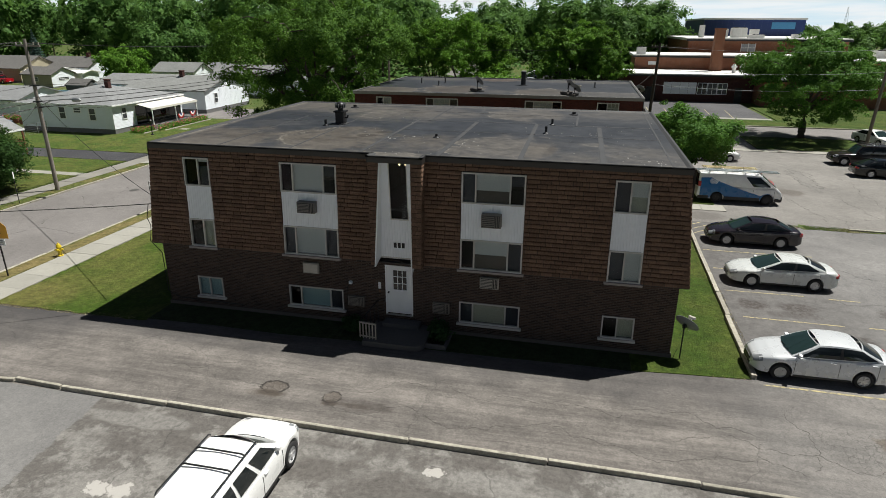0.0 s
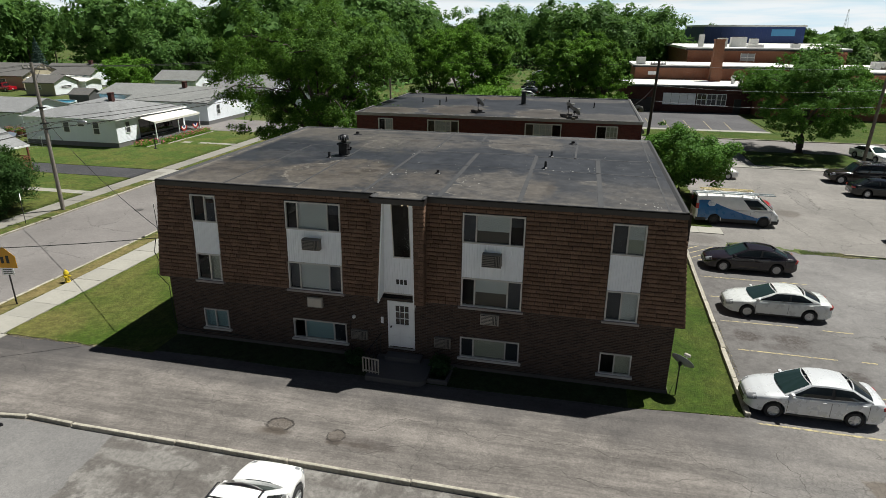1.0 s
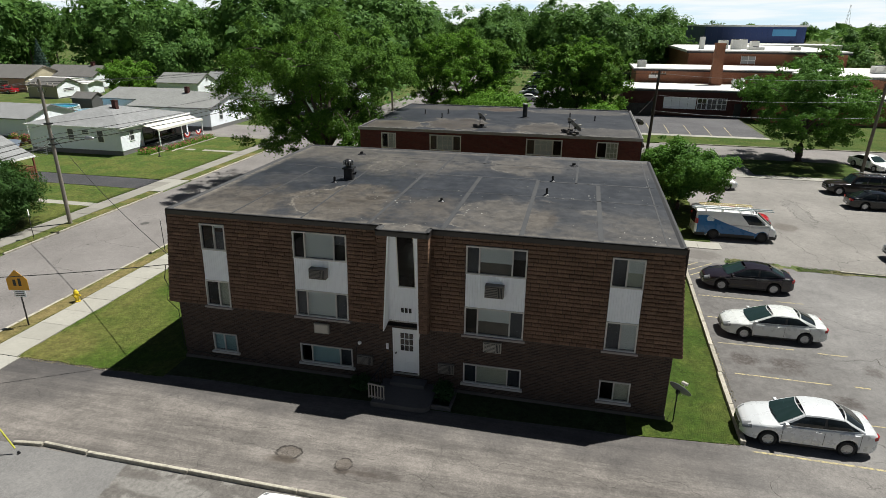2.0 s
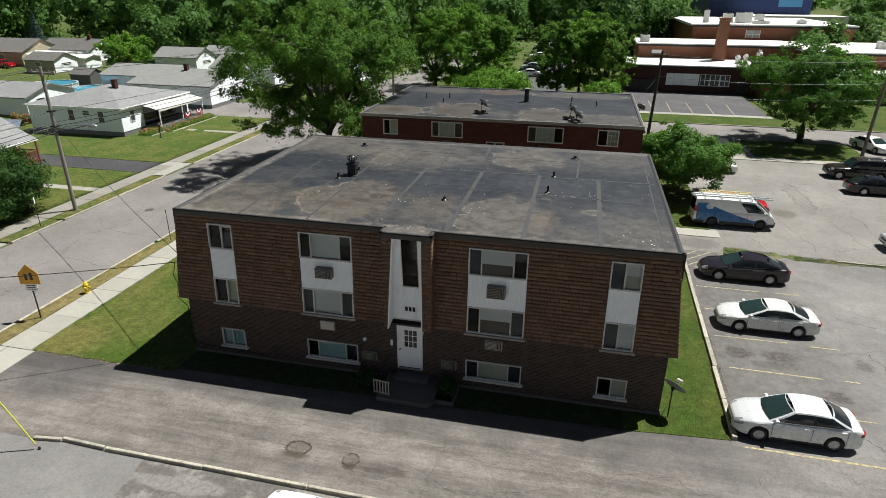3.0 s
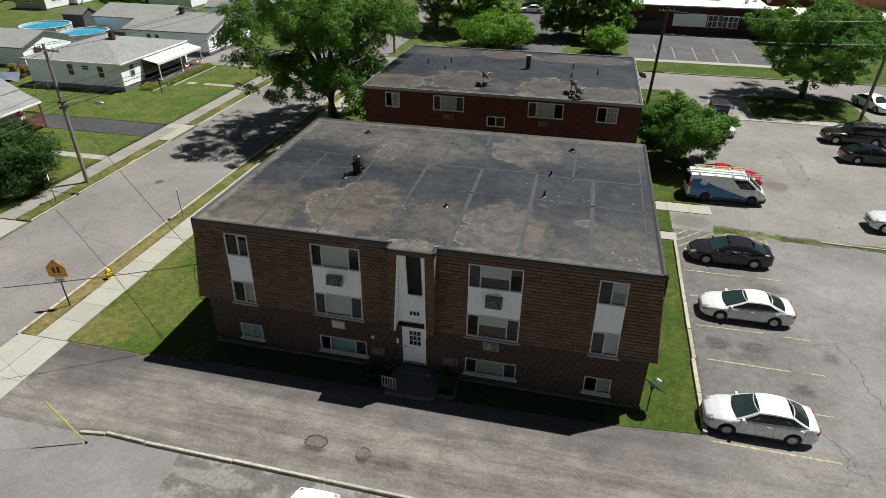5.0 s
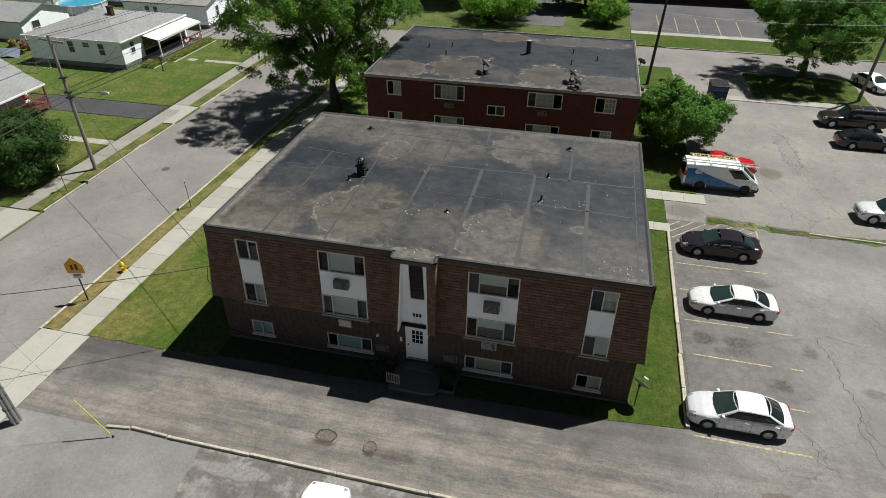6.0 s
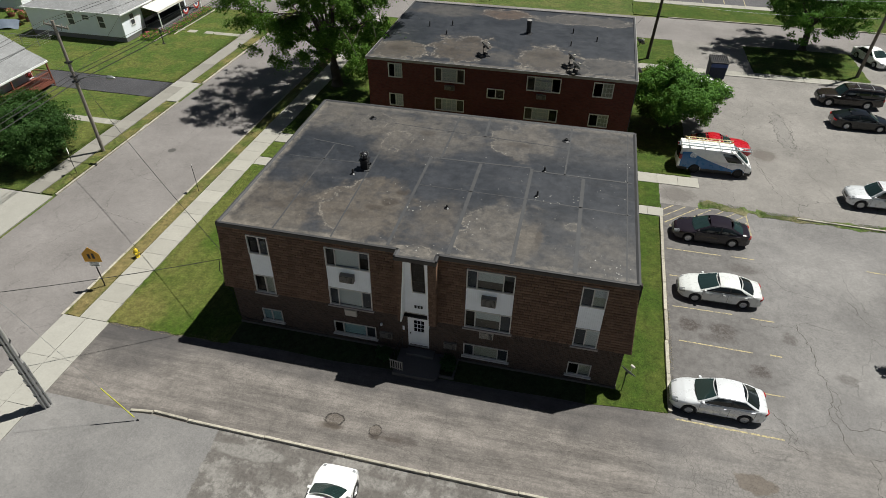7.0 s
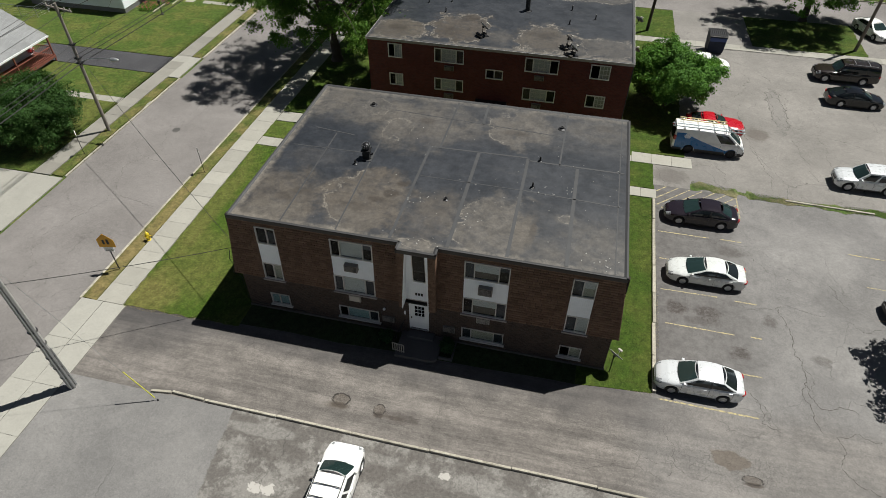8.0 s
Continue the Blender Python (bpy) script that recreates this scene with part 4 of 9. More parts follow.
slabs("sidewalk_1", -9.38, -7.64, -1.9, 53.5, 1.55, True, M_walk, "pale concrete sidewalk slabs beside the street")
slabs("sidewalk_2", -10.45, -8.95, -40.9, -1.9, 3.1, True, M_apron, "pale concrete crossing slabs along the street", 0.03)
slabs("sidewalk_3", -8.93, -7.42, -40.9, -1.9, 3.1, True, M_apron, "pale concrete sidewalk slabs crossing the driveway", 0.03)
slabs("sidewalk_4", -22.65, -21.1, 8.6, 53.5, 1.5, True, M_walk_old, "weathered concrete sidewalk slabs before the houses")
slabs("sidewalk_5", -7.6, 0.2, 16.25, 17.45, 1.3, False, M_walk, "concrete path from the sidewalk to the flats")
slabs("sidewalk_6", -7.6, 0.2, 20.1, 21.6, 1.3, False, M_walk, "concrete path beside the rear lawn")
slabs("sidewalk_7", 20.9, 24.25, 16.42, 17.5, 1.1, False, M_walk, "short concrete path to the parking lot")
slabs("sidewalk_8", 20.9, 27.1, 20.9, 22.3, 1.55, False, M_walk, "concrete path to the parking lot")
slabs("sidewalk_9", 21.5, 62, 44.02, 45.35, 1.5, False, M_walk, "concrete sidewalk behind the parking lot")
slabs("sidewalk_10", 22.8, 42.0, 67.7, 69.1, 1.6, False, M_walk, "concrete sidewalk before the school lot")
slabs("sidewalk_11", -21.0, -19.95, 19.3, 20.4, 1.0, False, M_walk, "concrete path across the verge")
slabs("sidewalk_12", -30.0, -22.7, 19.5, 20.4, 1.2, False, M_walk, "narrow concrete path to a porch")
slabs("sidewalk_13", -33.0, -22.7, 42.4, 43.2, 1.2, False, M_walk, "narrow concrete path to a porch")
slabs("sidewalk_14", -22.65, -19.95, 25.0, 29.3, 2.2, True, M_apron, "concrete drive apron at the street")


def kerb(name, a, b, wide, tall, length, label, seed, jitter=0.015, material=None):
    """A kerb of concrete blocks laid end to end."""
    a, b = Vector((*a, 0)), Vector((*b, 0))
    d = b - a
    ob = thing(name, a, math.degrees(math.atan2(d.y, d.x)), label, "kerb", "", "structure")
    n = max(1, round(d.length / length))
    step = d.length / n
    me = Geo().box(0.012, step - 0.012, -wide / 2, wide / 2, -0.12, tall).mesh("kerb_block", material or M_kerb, 0.03)
    rnd = random.Random(seed)
    for i in range(n):
        s = part("kerb_block", me, None, ob)
        s.location = (i * step, rnd.uniform(-jitter, jitter), rnd.uniform(-jitter, 0))
        s.rotation_euler = (0, 0, rnd.uniform(-0.006, 0.006))


kerb("kerb_1", (0.67, -6.84), (21.0, -6.94), 0.13, 0.16, 4.07, "long low concrete kerb of separate blocks", 3, 0.02)
kerb("kerb_2", (21.0, -6.94), (45, -7.1), 0.13, 0.16, 4.07, "long low concrete kerb of separate blocks", 4, 0.02)
kerb("kerb_9", (-2.46, -6.95), (-1.31, -6.80), 0.14, 0.12, 1.3, "broken end block of a concrete kerb", 11, 0.0)
kerb("kerb_10", (-1.28, -6.76), (0.62, -6.83), 0.13, 0.15, 2.0, "loose block of a concrete kerb", 12, 0.0)
kerb("kerb_3", (23.72, -0.9), (24.05, 16.3), 0.2, 0.17, 2.45, "concrete wheel-stop kerb along the grass", 5, 0.02)
kerb("kerb_4", (-10.5, 54), (-10.5, -2.0), 0.16, 0.07, 3.0, "low worn street kerb", 6, 0.004)
kerb("kerb_5", (-19.8, 8.7), (-19.8, 25.0), 0.16, 0.09, 3.0, "low concrete street kerb", 7, 0.004)
kerb("kerb_6", (-19.8, 29.3), (-19.8, 53.5), 0.16, 0.09, 3.0, "low concrete street kerb", 8, 0.004)
kerb("kerb_7", (33.5, 18.32), (39.5, 18.1), 0.16, 0.12, 2.0, "row of pale concrete blocks in the weeds", 9, 0.03)
kerb("kerb_8", (27.0, 61.75), (60, 61.75), 0.16, 0.1, 3.0, "street kerb before the school", 10, 0.004)


def stripes(name, lines, wide, material, label):
    g = Geo()
    rnd = random.Random(9)
    for (x0, y0), (x1, y1) in lines:
        d = Vector((x1 - x0, y1 - y0, 0))
        s = Vector((-d.y, d.x, 0)).normalized() * wide / 2
        # broken into worn runs
        t = 0.0
        while t < 1:
            e = min(1.0, t + rnd.uniform(0.5, 1.6) / d.length)
            a, b = Vector((x0, y0, 0.005)) + d * t, Vector((x0, y0, 0.005)) + d * (e - rnd.uniform(0.0, 0.05) / d.length)
            k = rnd.uniform(0.8, 1.0)
            g.hexa([a - s * k + Vector((0, 0, -0.02)), b - s * k + Vector((0, 0, -0.02)), b + s * k + Vector((0, 0, -0.02)), a + s * k + Vector((0, 0, -0.02)), a - s * k, b - s * k, b + s * k, a + s * k])
            t = e
    return solid(name, g, material, label, "marking", "", "structure")


stripes("trim_1", [((23.95, -1.2), (29.0, -1.26))], 0.11, M_yellow_line, "worn yellow parking line")
stripes("trim_2", [((24.5, 1.5), (29.55, 1.46))], 0.09, M_yellow_line, "worn yellow parking line")
stripes("trim_3", [((24.5, 4.3), (28.4, 4.25)), ((29.3, 4.3), (29.9, 4.29))], 0.09, M_yellow_line, "worn yellow parking line")
stripes("trim_4", [((24.3, 7.1), (27.7, 7.15)), ((28.7, 7.05), (30.0, 7.03))], 0.09, M_yellow_line, "worn yellow parking line")
stripes("trim_5", [((24.3, 9.97), (29.8, 9.9))], 0.09, M_yellow_line, "worn yellow parking line")
stripes("trim_6", [((24.3, 12.75), (27.7, 12.75)), ((28.4, 12.8), (29.8, 12.8))], 0.09, M_yellow_line, "worn yellow parking line")
stripes("trim_7", [((max(24.27, 23.03 + 0.87 * i), max(15.4, 16.57 - 0.82 * i)), (min(30.0, 25.9 + 0.87 * i), 18.1 if i < 5 else 18.1 - (25.9 + 0.87 * i - 30.0) * 0.95)) for i in range(-1, 8)] + [((30.02, 18.0), (30.03, 15.4)), ((24.6, 15.5), (30.03, 15.4))], 0.09, M_yellow_line, "worn yellow hatched parking bay")
stripes("trim_8", [((26.75, 79), (26.8, 73.0)), ((29.3, 78), (29.2, 70)), ((32.2, 78), (32.05, 69.4)), ((35.1, 78), (34.8, 69.3)), ((37.9, 77.5), (37.4, 69.1))], 0.13, M_yellow_line, "yellow lines in the school lot")
stripes("trim_9", [((37.0, 4.4), (39.5, 4.3)), ((37.0, 10.2), (39.5, 10.1)), ((36.6, 13.2), (39.2, 13.1)), ((36.9, 7.4), (39.3, 7.3))], 0.1, M_yellow_line, "worn yellow parking lines")


M_crack = plain("dirt_filled_crack", (0.062, 0.056, 0.050), 0.95, 0, 0.35, 2.0, 25.0)


def crack(way, wide, seed, wander=0.13):
    """A dirt-filled crack: a ribbon that wanders between the turns of its way and thins out in places."""
    rnd = random.Random(seed)
    pts = [Vector((x, y, -0.015 if x < -10.5 else 0.0)) for x, y in way]
    wide *= 0.72
    for _ in range(6):
        out = [pts[0]]
        for a, b in zip(pts, pts[1:]):
            d = b - a
            if d.length > 0.08:
                out.append((a + b) / 2 + Vector((-d.y, d.x, 0)) * rnd.uniform(-wander, wander) * 1.6)
            out.append(b)
        pts = out
    g = Geo()
    rows = []
    for i, p in enumerate(pts):
        d = (pts[min(i + 1, len(pts) - 1)] - pts[max(i - 1, 0)]).normalized()
        w = Vector((-d.y, d.x, 0)) * wide * (0.25 + 0.75 * abs(math.sin(i * 0.37 + seed)) * rnd.uniform(0.3, 1.2)) * (0.15 if i in (0, len(pts) - 1) else 1)
        rows.append([p - w + Vector((0, 0, -0.01)), p - w * 0.9 + Vector((0, 0, 0.004)), p + w * 0.9 + Vector((0, 0, 0.004)), p + w + Vector((0, 0, -0.01))])
    g.loft(rows)
    return solid("trim_crack", g, M_crack, "jagged dirt-filled crack in the asphalt", "crack", "", "structure")


for i, (way, wide) in enumerate((
        (((31.2, 7.1), (31.6, 5.2), (31.9, 3.1), (31.7, 1.6), (32.3, 0.1), (33.6, 0.4), (34.1, 0.15)), 0.034), (((31.7, 1.6), (31.75, -0.55), (32.0, -1.4)), 0.03), (((31.75, 2.6), (32.25, 1.9), (32.1, 0.9)), 0.022),
        (((28.55, 0.45), (29.15, -0.5), (29.1, -1.5), (29.95, -1.85)), 0.026), (((28.9, -0.2), (29.6, -0.9), (29.5, -1.6)), 0.018), (((34.8, -1.3), (32.65, -1.5), (32.5, -3.2), (34.0, -4.3)), 0.026),
        (((34.6, 9.9), (34.9, 8.7), (35.35, 7.8)), 0.024), (((28.7, 6.95), (31.2, 7.1), (33.9, 7.0)), 0.014), (((33.6, 0.4), (34.0, 1.0), (34.7, 0.8)), 0.018), (((35.0, 6.9), (36.2, 6.2), (37.6, 6.5)), 0.02), (((30.1, 12.0), (31.0, 10.2), (33.0, 9.6)), 0.012),
        (((31.8, 31.6), (31.95, 25.5), (32.6, 22.5), (32.8, 19.4)), 0.022), (((32.9, 38.7), (32.6, 35.3), (31.8, 31.6)), 0.017), (((35.5, 27.0), (36.2, 23.5), (37.0, 20.3)), 0.016), (((34.65, 35.6), (34.75, 31.2), (35.2, 29.2), (35.9, 29.6), (35.95, 32.6), (35.6, 35.5)), 0.018),
        (((38.2, 33.0), (38.0, 27.0), (38.6, 21.0)), 0.013), (((28.9, 22.4), (29.6, 20.8), (29.4, 19.5)), 0.02),
        (((13.4, -3.65), (16.0, -4.0), (19.0, -4.25), (23.0, -4.3)), 0.009), (((10.8, -5.95), (15.0, -5.85), (19.4, -6.0), (24.0, -5.9)), 0.010), (((3.0, -4.6), (8.0, -4.1), (13.0, -3.8)), 0.007), (((20.5, -5.1), (24.0, -4.9), (26.2, -5.2)), 0.009),
        (((24.3, -2.6), (24.6, -4.2), (24.2, -5.6)), 0.014), (((-15.8, 9.0), (-14.0, 7.5), (-11.2, 7.0)), 0.016), (((-17.8, 14.5), (-14.5, 12.2), (-12.0, 12.0)), 0.014), (((-15.3, -3.0), (-15.1, 8.0), (-15.2, 22.0), (-15.0, 40.0)), 0.010))):
    crack(way, wide, 50 + i)


# ---- the brown block of flats ----
W, DEPTH, TOP, LIP = 21.0, 14.56, 7.18, 2.92


def slope_y(z):
    """The front of the upper storeys leans in from the lip to the eaves."""
    return lerp(-0.20, 0.0, (z - LIP) / (TOP - LIP))


def sbox(g, x0, x1, d0, d1, z0, z1):
    """A box on the leaning front; d is the distance out of it."""
    a, b = slope_y(z0), slope_y(z1)
    return g.hexa([(x0, a - d1, z0), (x1, a - d1, z0), (x1, a - d0, z0), (x0, a - d0, z0), (x0, b - d1, z1), (x1, b - d1, z1), (x1, b - d0, z1), (x0, b - d0, z1)])


def pierced(x0, x1, z0, z1, holes, put):
    """Calls put(x0, x1, z0, z1) for the pieces of a wall round its holes."""
    xs = sorted({x0, x1, *[k for h in holes for k in h[:2]]})
    for a, b in zip(xs, xs[1:]):
        inside = sorted([(h[2], h[3]) for h in holes if h[0] <= a + 1e-6 and h[1] >= b - 1e-6])
        z = z0
        for lo, hi in inside:
            if lo > z:
                put(a, b, z, lo)
            z = max(z, hi)
        if z < z1:
            put(a, b, z, z1)


M_glass = Nodes("window_glass")
M_glass.b.inputs["Transmission Weight"].default_value = 1.0
M_glass.b.inputs["IOR"].default_value = 1.22
M_glass.bump(M_glass.noise(1.5, 2.0), 0.03, 0.01)
M_glass = M_glass.done((0.86, 0.9, 0.9), 0.03)
M_blind = plain("white_blind", (0.62, 0.63, 0.62), 0.8, 0, 0.06, 4, 30)
M_curtain = plain("cream_curtain", (0.42, 0.42, 0.34), 0.9, 0, 0.2, 6, 30)
M_curtain_brown = plain("brown_curtain", (0.12, 0.10, 0.08), 0.9, 0, 0.2, 6, 30)
M_teal = plain("teal_blind", (0.30, 0.44, 0.46), 0.8, 0, 0.08, 4, 30)
M_screen = plain("insect_screen", (0.045, 0.048, 0.058), 0.7, 0, 0.1, 4, 60)
# near-black, so that the colour itself makes the rooms look unlit
M_room = plain("dimness_toned_room", (0.035, 0.033, 0.03), 0.9, 0, 0.1)


def window(parent, x0, x1, z0, z1, splits, behind, front, frame_mat, sill_mat, bar=0.055, grid=()):
    """A window: frame, mullions, panes, what hangs behind them, a sill. front(g, x0, x1, d0, d1, z0, z1) lays a box on the wall."""
    win = new("window")
    win.parent = parent
    g = Geo()
    for a, b, c, d in ((x0, x1, z1 - bar, z1), (x0, x1, z0, z0 + bar), (x0, x0 + bar, z0 + bar, z1 - bar), (x1 - bar, x1, z0 + bar, z1 - bar)):
        front(g, a, b, -0.06, 0.045, c, d)
    xs = [x0] + [lerp(x0, x1, s) for s in splits] + [x1]
    for x in xs[1:-1]:
        front(g, x - bar / 2, x + bar / 2, -0.05, 0.035, z0 + bar, z1 - bar)
    part("frame", g, frame_mat, win)
    for i, (a, b) in enumerate(zip(xs, xs[1:])):
        g = Geo()
        front(g, a + bar / 2, b - bar / 2, -0.035, -0.03, z0 + bar, z1 - bar)
        p = part("pane", g, M_glass, win)
        p.visible_shadow = False
        for what, k0, k1 in behind[i % len(behind)]:
            g = Geo()
            front(g, a + bar / 2 - 0.02, b - bar / 2 + 0.02, -0.10, -0.085, lerp(z0 + bar, z1 - bar, k0), lerp(z0 + bar, z1 - bar, k1))
            mat, name = what
            part(name, g, mat, win)
        if i in grid:
            g = Geo()
            for k in (1, 2):
                x = lerp(a, b, k / 3)
                front(g, x - 0.015, x + 0.015, -0.03, -0.012, z0 + bar, z1 - bar)
                z = lerp(z0, z1, k / 3)
                front(g, a + bar / 2, b - bar / 2, -0.03, -0.011, z - 0.015, z + 0.015)
            part("glazing_grid", g, frame_mat, win)
    if sill_mat:
        g = Geo()
        front(g, x0 - 0.09, x1 + 0.09, -0.02, 0.13, z0 - 0.085, z0)
        part("sill", g, sill_mat, win, bevel=0.01)
    return win


BLIND, CURTAIN, BROWN, TEAL, SCREEN = (M_blind, "blind"), (M_curtain, "curtain"), (M_curtain_brown, "curtain"), (M_teal, "blind"), (M_screen, "insect_screen")
full = lambda what: [(what, 0.0, 1.0)]
NARROW, WIDE = (0.47,), (0.225, 0.765)

UPPER = [
    # x0, x1, splits, upper panes, lower panes
    (1.60, 2.76, (0.55,), [[], [(SCREEN, 0, 0.72), (BLIND, 0.88, 1.0)]], [[], full(CURTAIN)]),
    (5.82, 8.16, WIDE, [[], full(BLIND), [(SCREEN, 0.6, 1.0)]], [full(SCREEN), full(BLIND), full(SCREEN)]),
    (13.03, 15.37, WIDE, [full(SCREEN), [(BLIND, 0.42, 1.0), (BROWN, 0.0, 0.42)], [(SCREEN, 0.62, 1.0)]], [[], [(BLIND, 0.5, 1.0), (BROWN, 0.0, 0.5)], full(SCREEN)]),
    (18.44, 19.61, NARROW, [full(SCREEN), [(CURTAIN, 0.0, 0.5), (BLIND, 0.5, 1.0)]], [[(SCREEN, 0.0, 1.0)], full(BLIND)]),
]
Z_UP = (5.48, 6.63)
Z_LOW = (2.93, 4.11)
LOWER = [
    (1.50, 2.68, NARROW, [full(TEAL), full(TEAL)]),
    (5.76, 8.16, WIDE, [[], full(TEAL), full(SCREEN)]),
    (12.99, 15.36, WIDE, [full(SCREEN), full(CURTAIN), full(SCREEN)]),
    (18.44, 19.62, NARROW, [[], full(CURTAIN)]),
]
Z_BASE = (0.56, 1.46)
DOOR = (9.98, 11.11, 0.63, 2.73)
BAY = (9.62, 11.62)

flats = thing("apartment_building", (0, 0, 0), 0, "brown brick block of flats with shingled mansard and flat black roof", "building")


def lower_wall():
    holes = [(x0, x1, Z_BASE[0], Z_BASE[1]) for x0, x1, _, _ in LOWER] + [DOOR]
    put = lambda a, b, y0, y1, c, d: part("wall", Geo().box(a, b, y0, y1, c, d), M_brick, flats, "dark brown brick wall")
    pierced(0.0, W, 0.0, LIP + 0.02, holes, lambda a, b, c, d: put(a, b, 0.0, 0.28, c, d))
    put(0.0, 0.28, 0.28, DEPTH, 0.0, LIP + 0.02)
    put(W - 0.28, W, 0.28, DEPTH, 0.0, LIP + 0.02)
    put(0.28, W - 0.28, DEPTH - 0.28, DEPTH, 0.0, LIP + 0.02)
    g = Geo().box(-0.05, DOOR[0] - 0.6, -0.06, -0.004, -0.05, 0.16).box(DOOR[1] + 0.9, W + 0.05, -0.06, -0.004, -0.05, 0.16)
    g.box(W + 0.004, W + 0.05, -0.004, DEPTH, -0.05, 0.16).box(-0.05, -0.004, -0.004, DEPTH, -0.05, 0.16)
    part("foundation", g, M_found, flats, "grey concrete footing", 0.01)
    # floors and partitions added inside; their near-black colour gives the dim depth behind panes
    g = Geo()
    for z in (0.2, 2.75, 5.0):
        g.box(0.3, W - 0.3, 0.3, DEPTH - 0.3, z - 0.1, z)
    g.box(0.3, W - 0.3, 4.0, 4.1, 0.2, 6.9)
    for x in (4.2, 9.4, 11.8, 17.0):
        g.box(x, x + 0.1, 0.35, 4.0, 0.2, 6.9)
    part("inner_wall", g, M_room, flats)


def upper_wall():
    holes = [(u[0], u[1], *z) for u in UPPER for z in (Z_UP, Z_LOW)]

    def back(a, b, c, d):
        part("backing", sbox(Geo(), a, b, -0.24, -0.03, c, d), M_felt, flats, "dark felt behind the shingles")

    pierced(0.0, BAY[0], LIP, TOP - 0.06, [h for h in holes if h[1] < BAY[0]], back)
    pierced(BAY[1], W, LIP, TOP - 0.06, [h for h in holes if h[0] > BAY[1]], back)
    # the sides and back of the mansard
    g = Geo()
    i, o = 0.15, -0.3
    g.hexa([(o, -0.2, LIP), (0.0, -0.2, LIP), (0.0, DEPTH + 0.3, LIP), (o, DEPTH + 0.3, LIP), (i, 0.0, TOP - 0.1), (i + 0.1, 0.0, TOP - 0.1), (i + 0.1, DEPTH, TOP - 0.1), (i, DEPTH, TOP - 0.1)])
    g.hexa([(W, -0.2, LIP), (W - o, -0.2, LIP), (W - o, DEPTH + 0.3, LIP), (W, DEPTH + 0.3, LIP), (W - i - 0.1, 0.0, TOP - 0.1), (W - i, 0.0, TOP - 0.1), (W - i, DEPTH, TOP - 0.1), (W - i - 0.1, DEPTH, TOP - 0.1)])
    g.hexa([(0.0, DEPTH, LIP), (W, DEPTH, LIP), (W, DEPTH + 0.3, LIP), (0.0, DEPTH + 0.3, LIP), (i, DEPTH - 0.1, TOP - 0.1), (W - i, DEPTH - 0.1, TOP - 0.1), (W - i, DEPTH, TOP - 0.1), (i, DEPTH, TOP - 0.1)])
    part("mansard_side", g, M_shingle, flats, "brown shingled mansard side")
    part("soffit", Geo().box(-0.29, W + 0.29, -0.19, -0.004, LIP - 0.04, LIP - 0.004), M_fascia, flats)


ROW = 0.1635
SHINGLE = ((0.03, 0.0), (-0.030, 0.0), (-0.046, 0.14), (-0.050, 0.55), (-0.040, 0.82), (-0.018, 0.98), (0.03, 1.0))


def shingles():
    """Courses of brick-shaped shingles with rounded faces and dark gaps between them."""
    holes = [(u[0] - 0.01, u[1] + 0.01, Z_LOW[0] - 0.09, Z_UP[1] + 0.01) for u in UPPER]
    g = Geo()
    rnd = random.Random(11)
    rows = int((TOP - 0.22 - LIP) / ROW)
    piece = None
    for r in range(rows + 1):
        z0 = LIP + r * ROW
        z1 = min(z0 + ROW * 0.9, TOP - 0.2)
        f = (z0 - LIP) / (TOP - LIP)
        xa, xb = lerp(-0.3, 0.15, f), lerp(W + 0.3, W - 0.15, f)
        x = xa - rnd.uniform(0, 0.38)
        while x < xb:
            w = rnd.choice((0.26, 0.30, 0.34, 0.40, 0.46)) + rnd.uniform(-0.02, 0.02)
            spans = [(max(x, xa), min(x + w, xb))]
            for hx0, hx1, hz0, hz1 in holes + [(BAY[0], BAY[1], LIP, TOP)]:
                if z1 > hz0 + 0.02 and z0 < hz1 - 0.02:
                    spans = [s for a, b in spans for s in ((a, min(b, hx0)), (max(a, hx1), b)) if s[1] - s[0] > 0.012]
            for a, b in spans:
                lap = rnd.uniform(0.88, 1.12)
                if (15.4 < a and b < 18.42 or 11.63 < a and b < 13.02) and b - a > 0.2:
                    if piece is None:
                        q = Geo()
                        q.loft([[(-0.5, y, z) for y, z in SHINGLE], [(0.5, y, z) for y, z in SHINGLE]])
                        piece = q.mesh("shingle", M_shingle_piece)
                    s = part("shingle", piece, None, flats)
                    s.location = ((a + b) / 2, slope_y(z0), z0)
                    s.rotation_euler = (-math.atan(0.2 / (TOP - LIP)), rnd.uniform(-0.008, 0.008), 0)
                    s.scale = (b - a - 0.016, lap, z1 - z0)
                else:
                    e, h = rnd.uniform(-0.005, 0.005), (z1 - z0) * rnd.uniform(0.97, 1.01)
                    g.loft([[(a + 0.008, slope_y(z0 + z * h) + y * lap, z0 + z * h + e) for y, z in SHINGLE], [(b - 0.008, slope_y(z0 + z * h) + y * lap, z0 + z * h - e) for y, z in SHINGLE]])
            x += w
    part("shingles", g, M_shingle, flats, "brown brick-shaped shingles", kind="stuff")


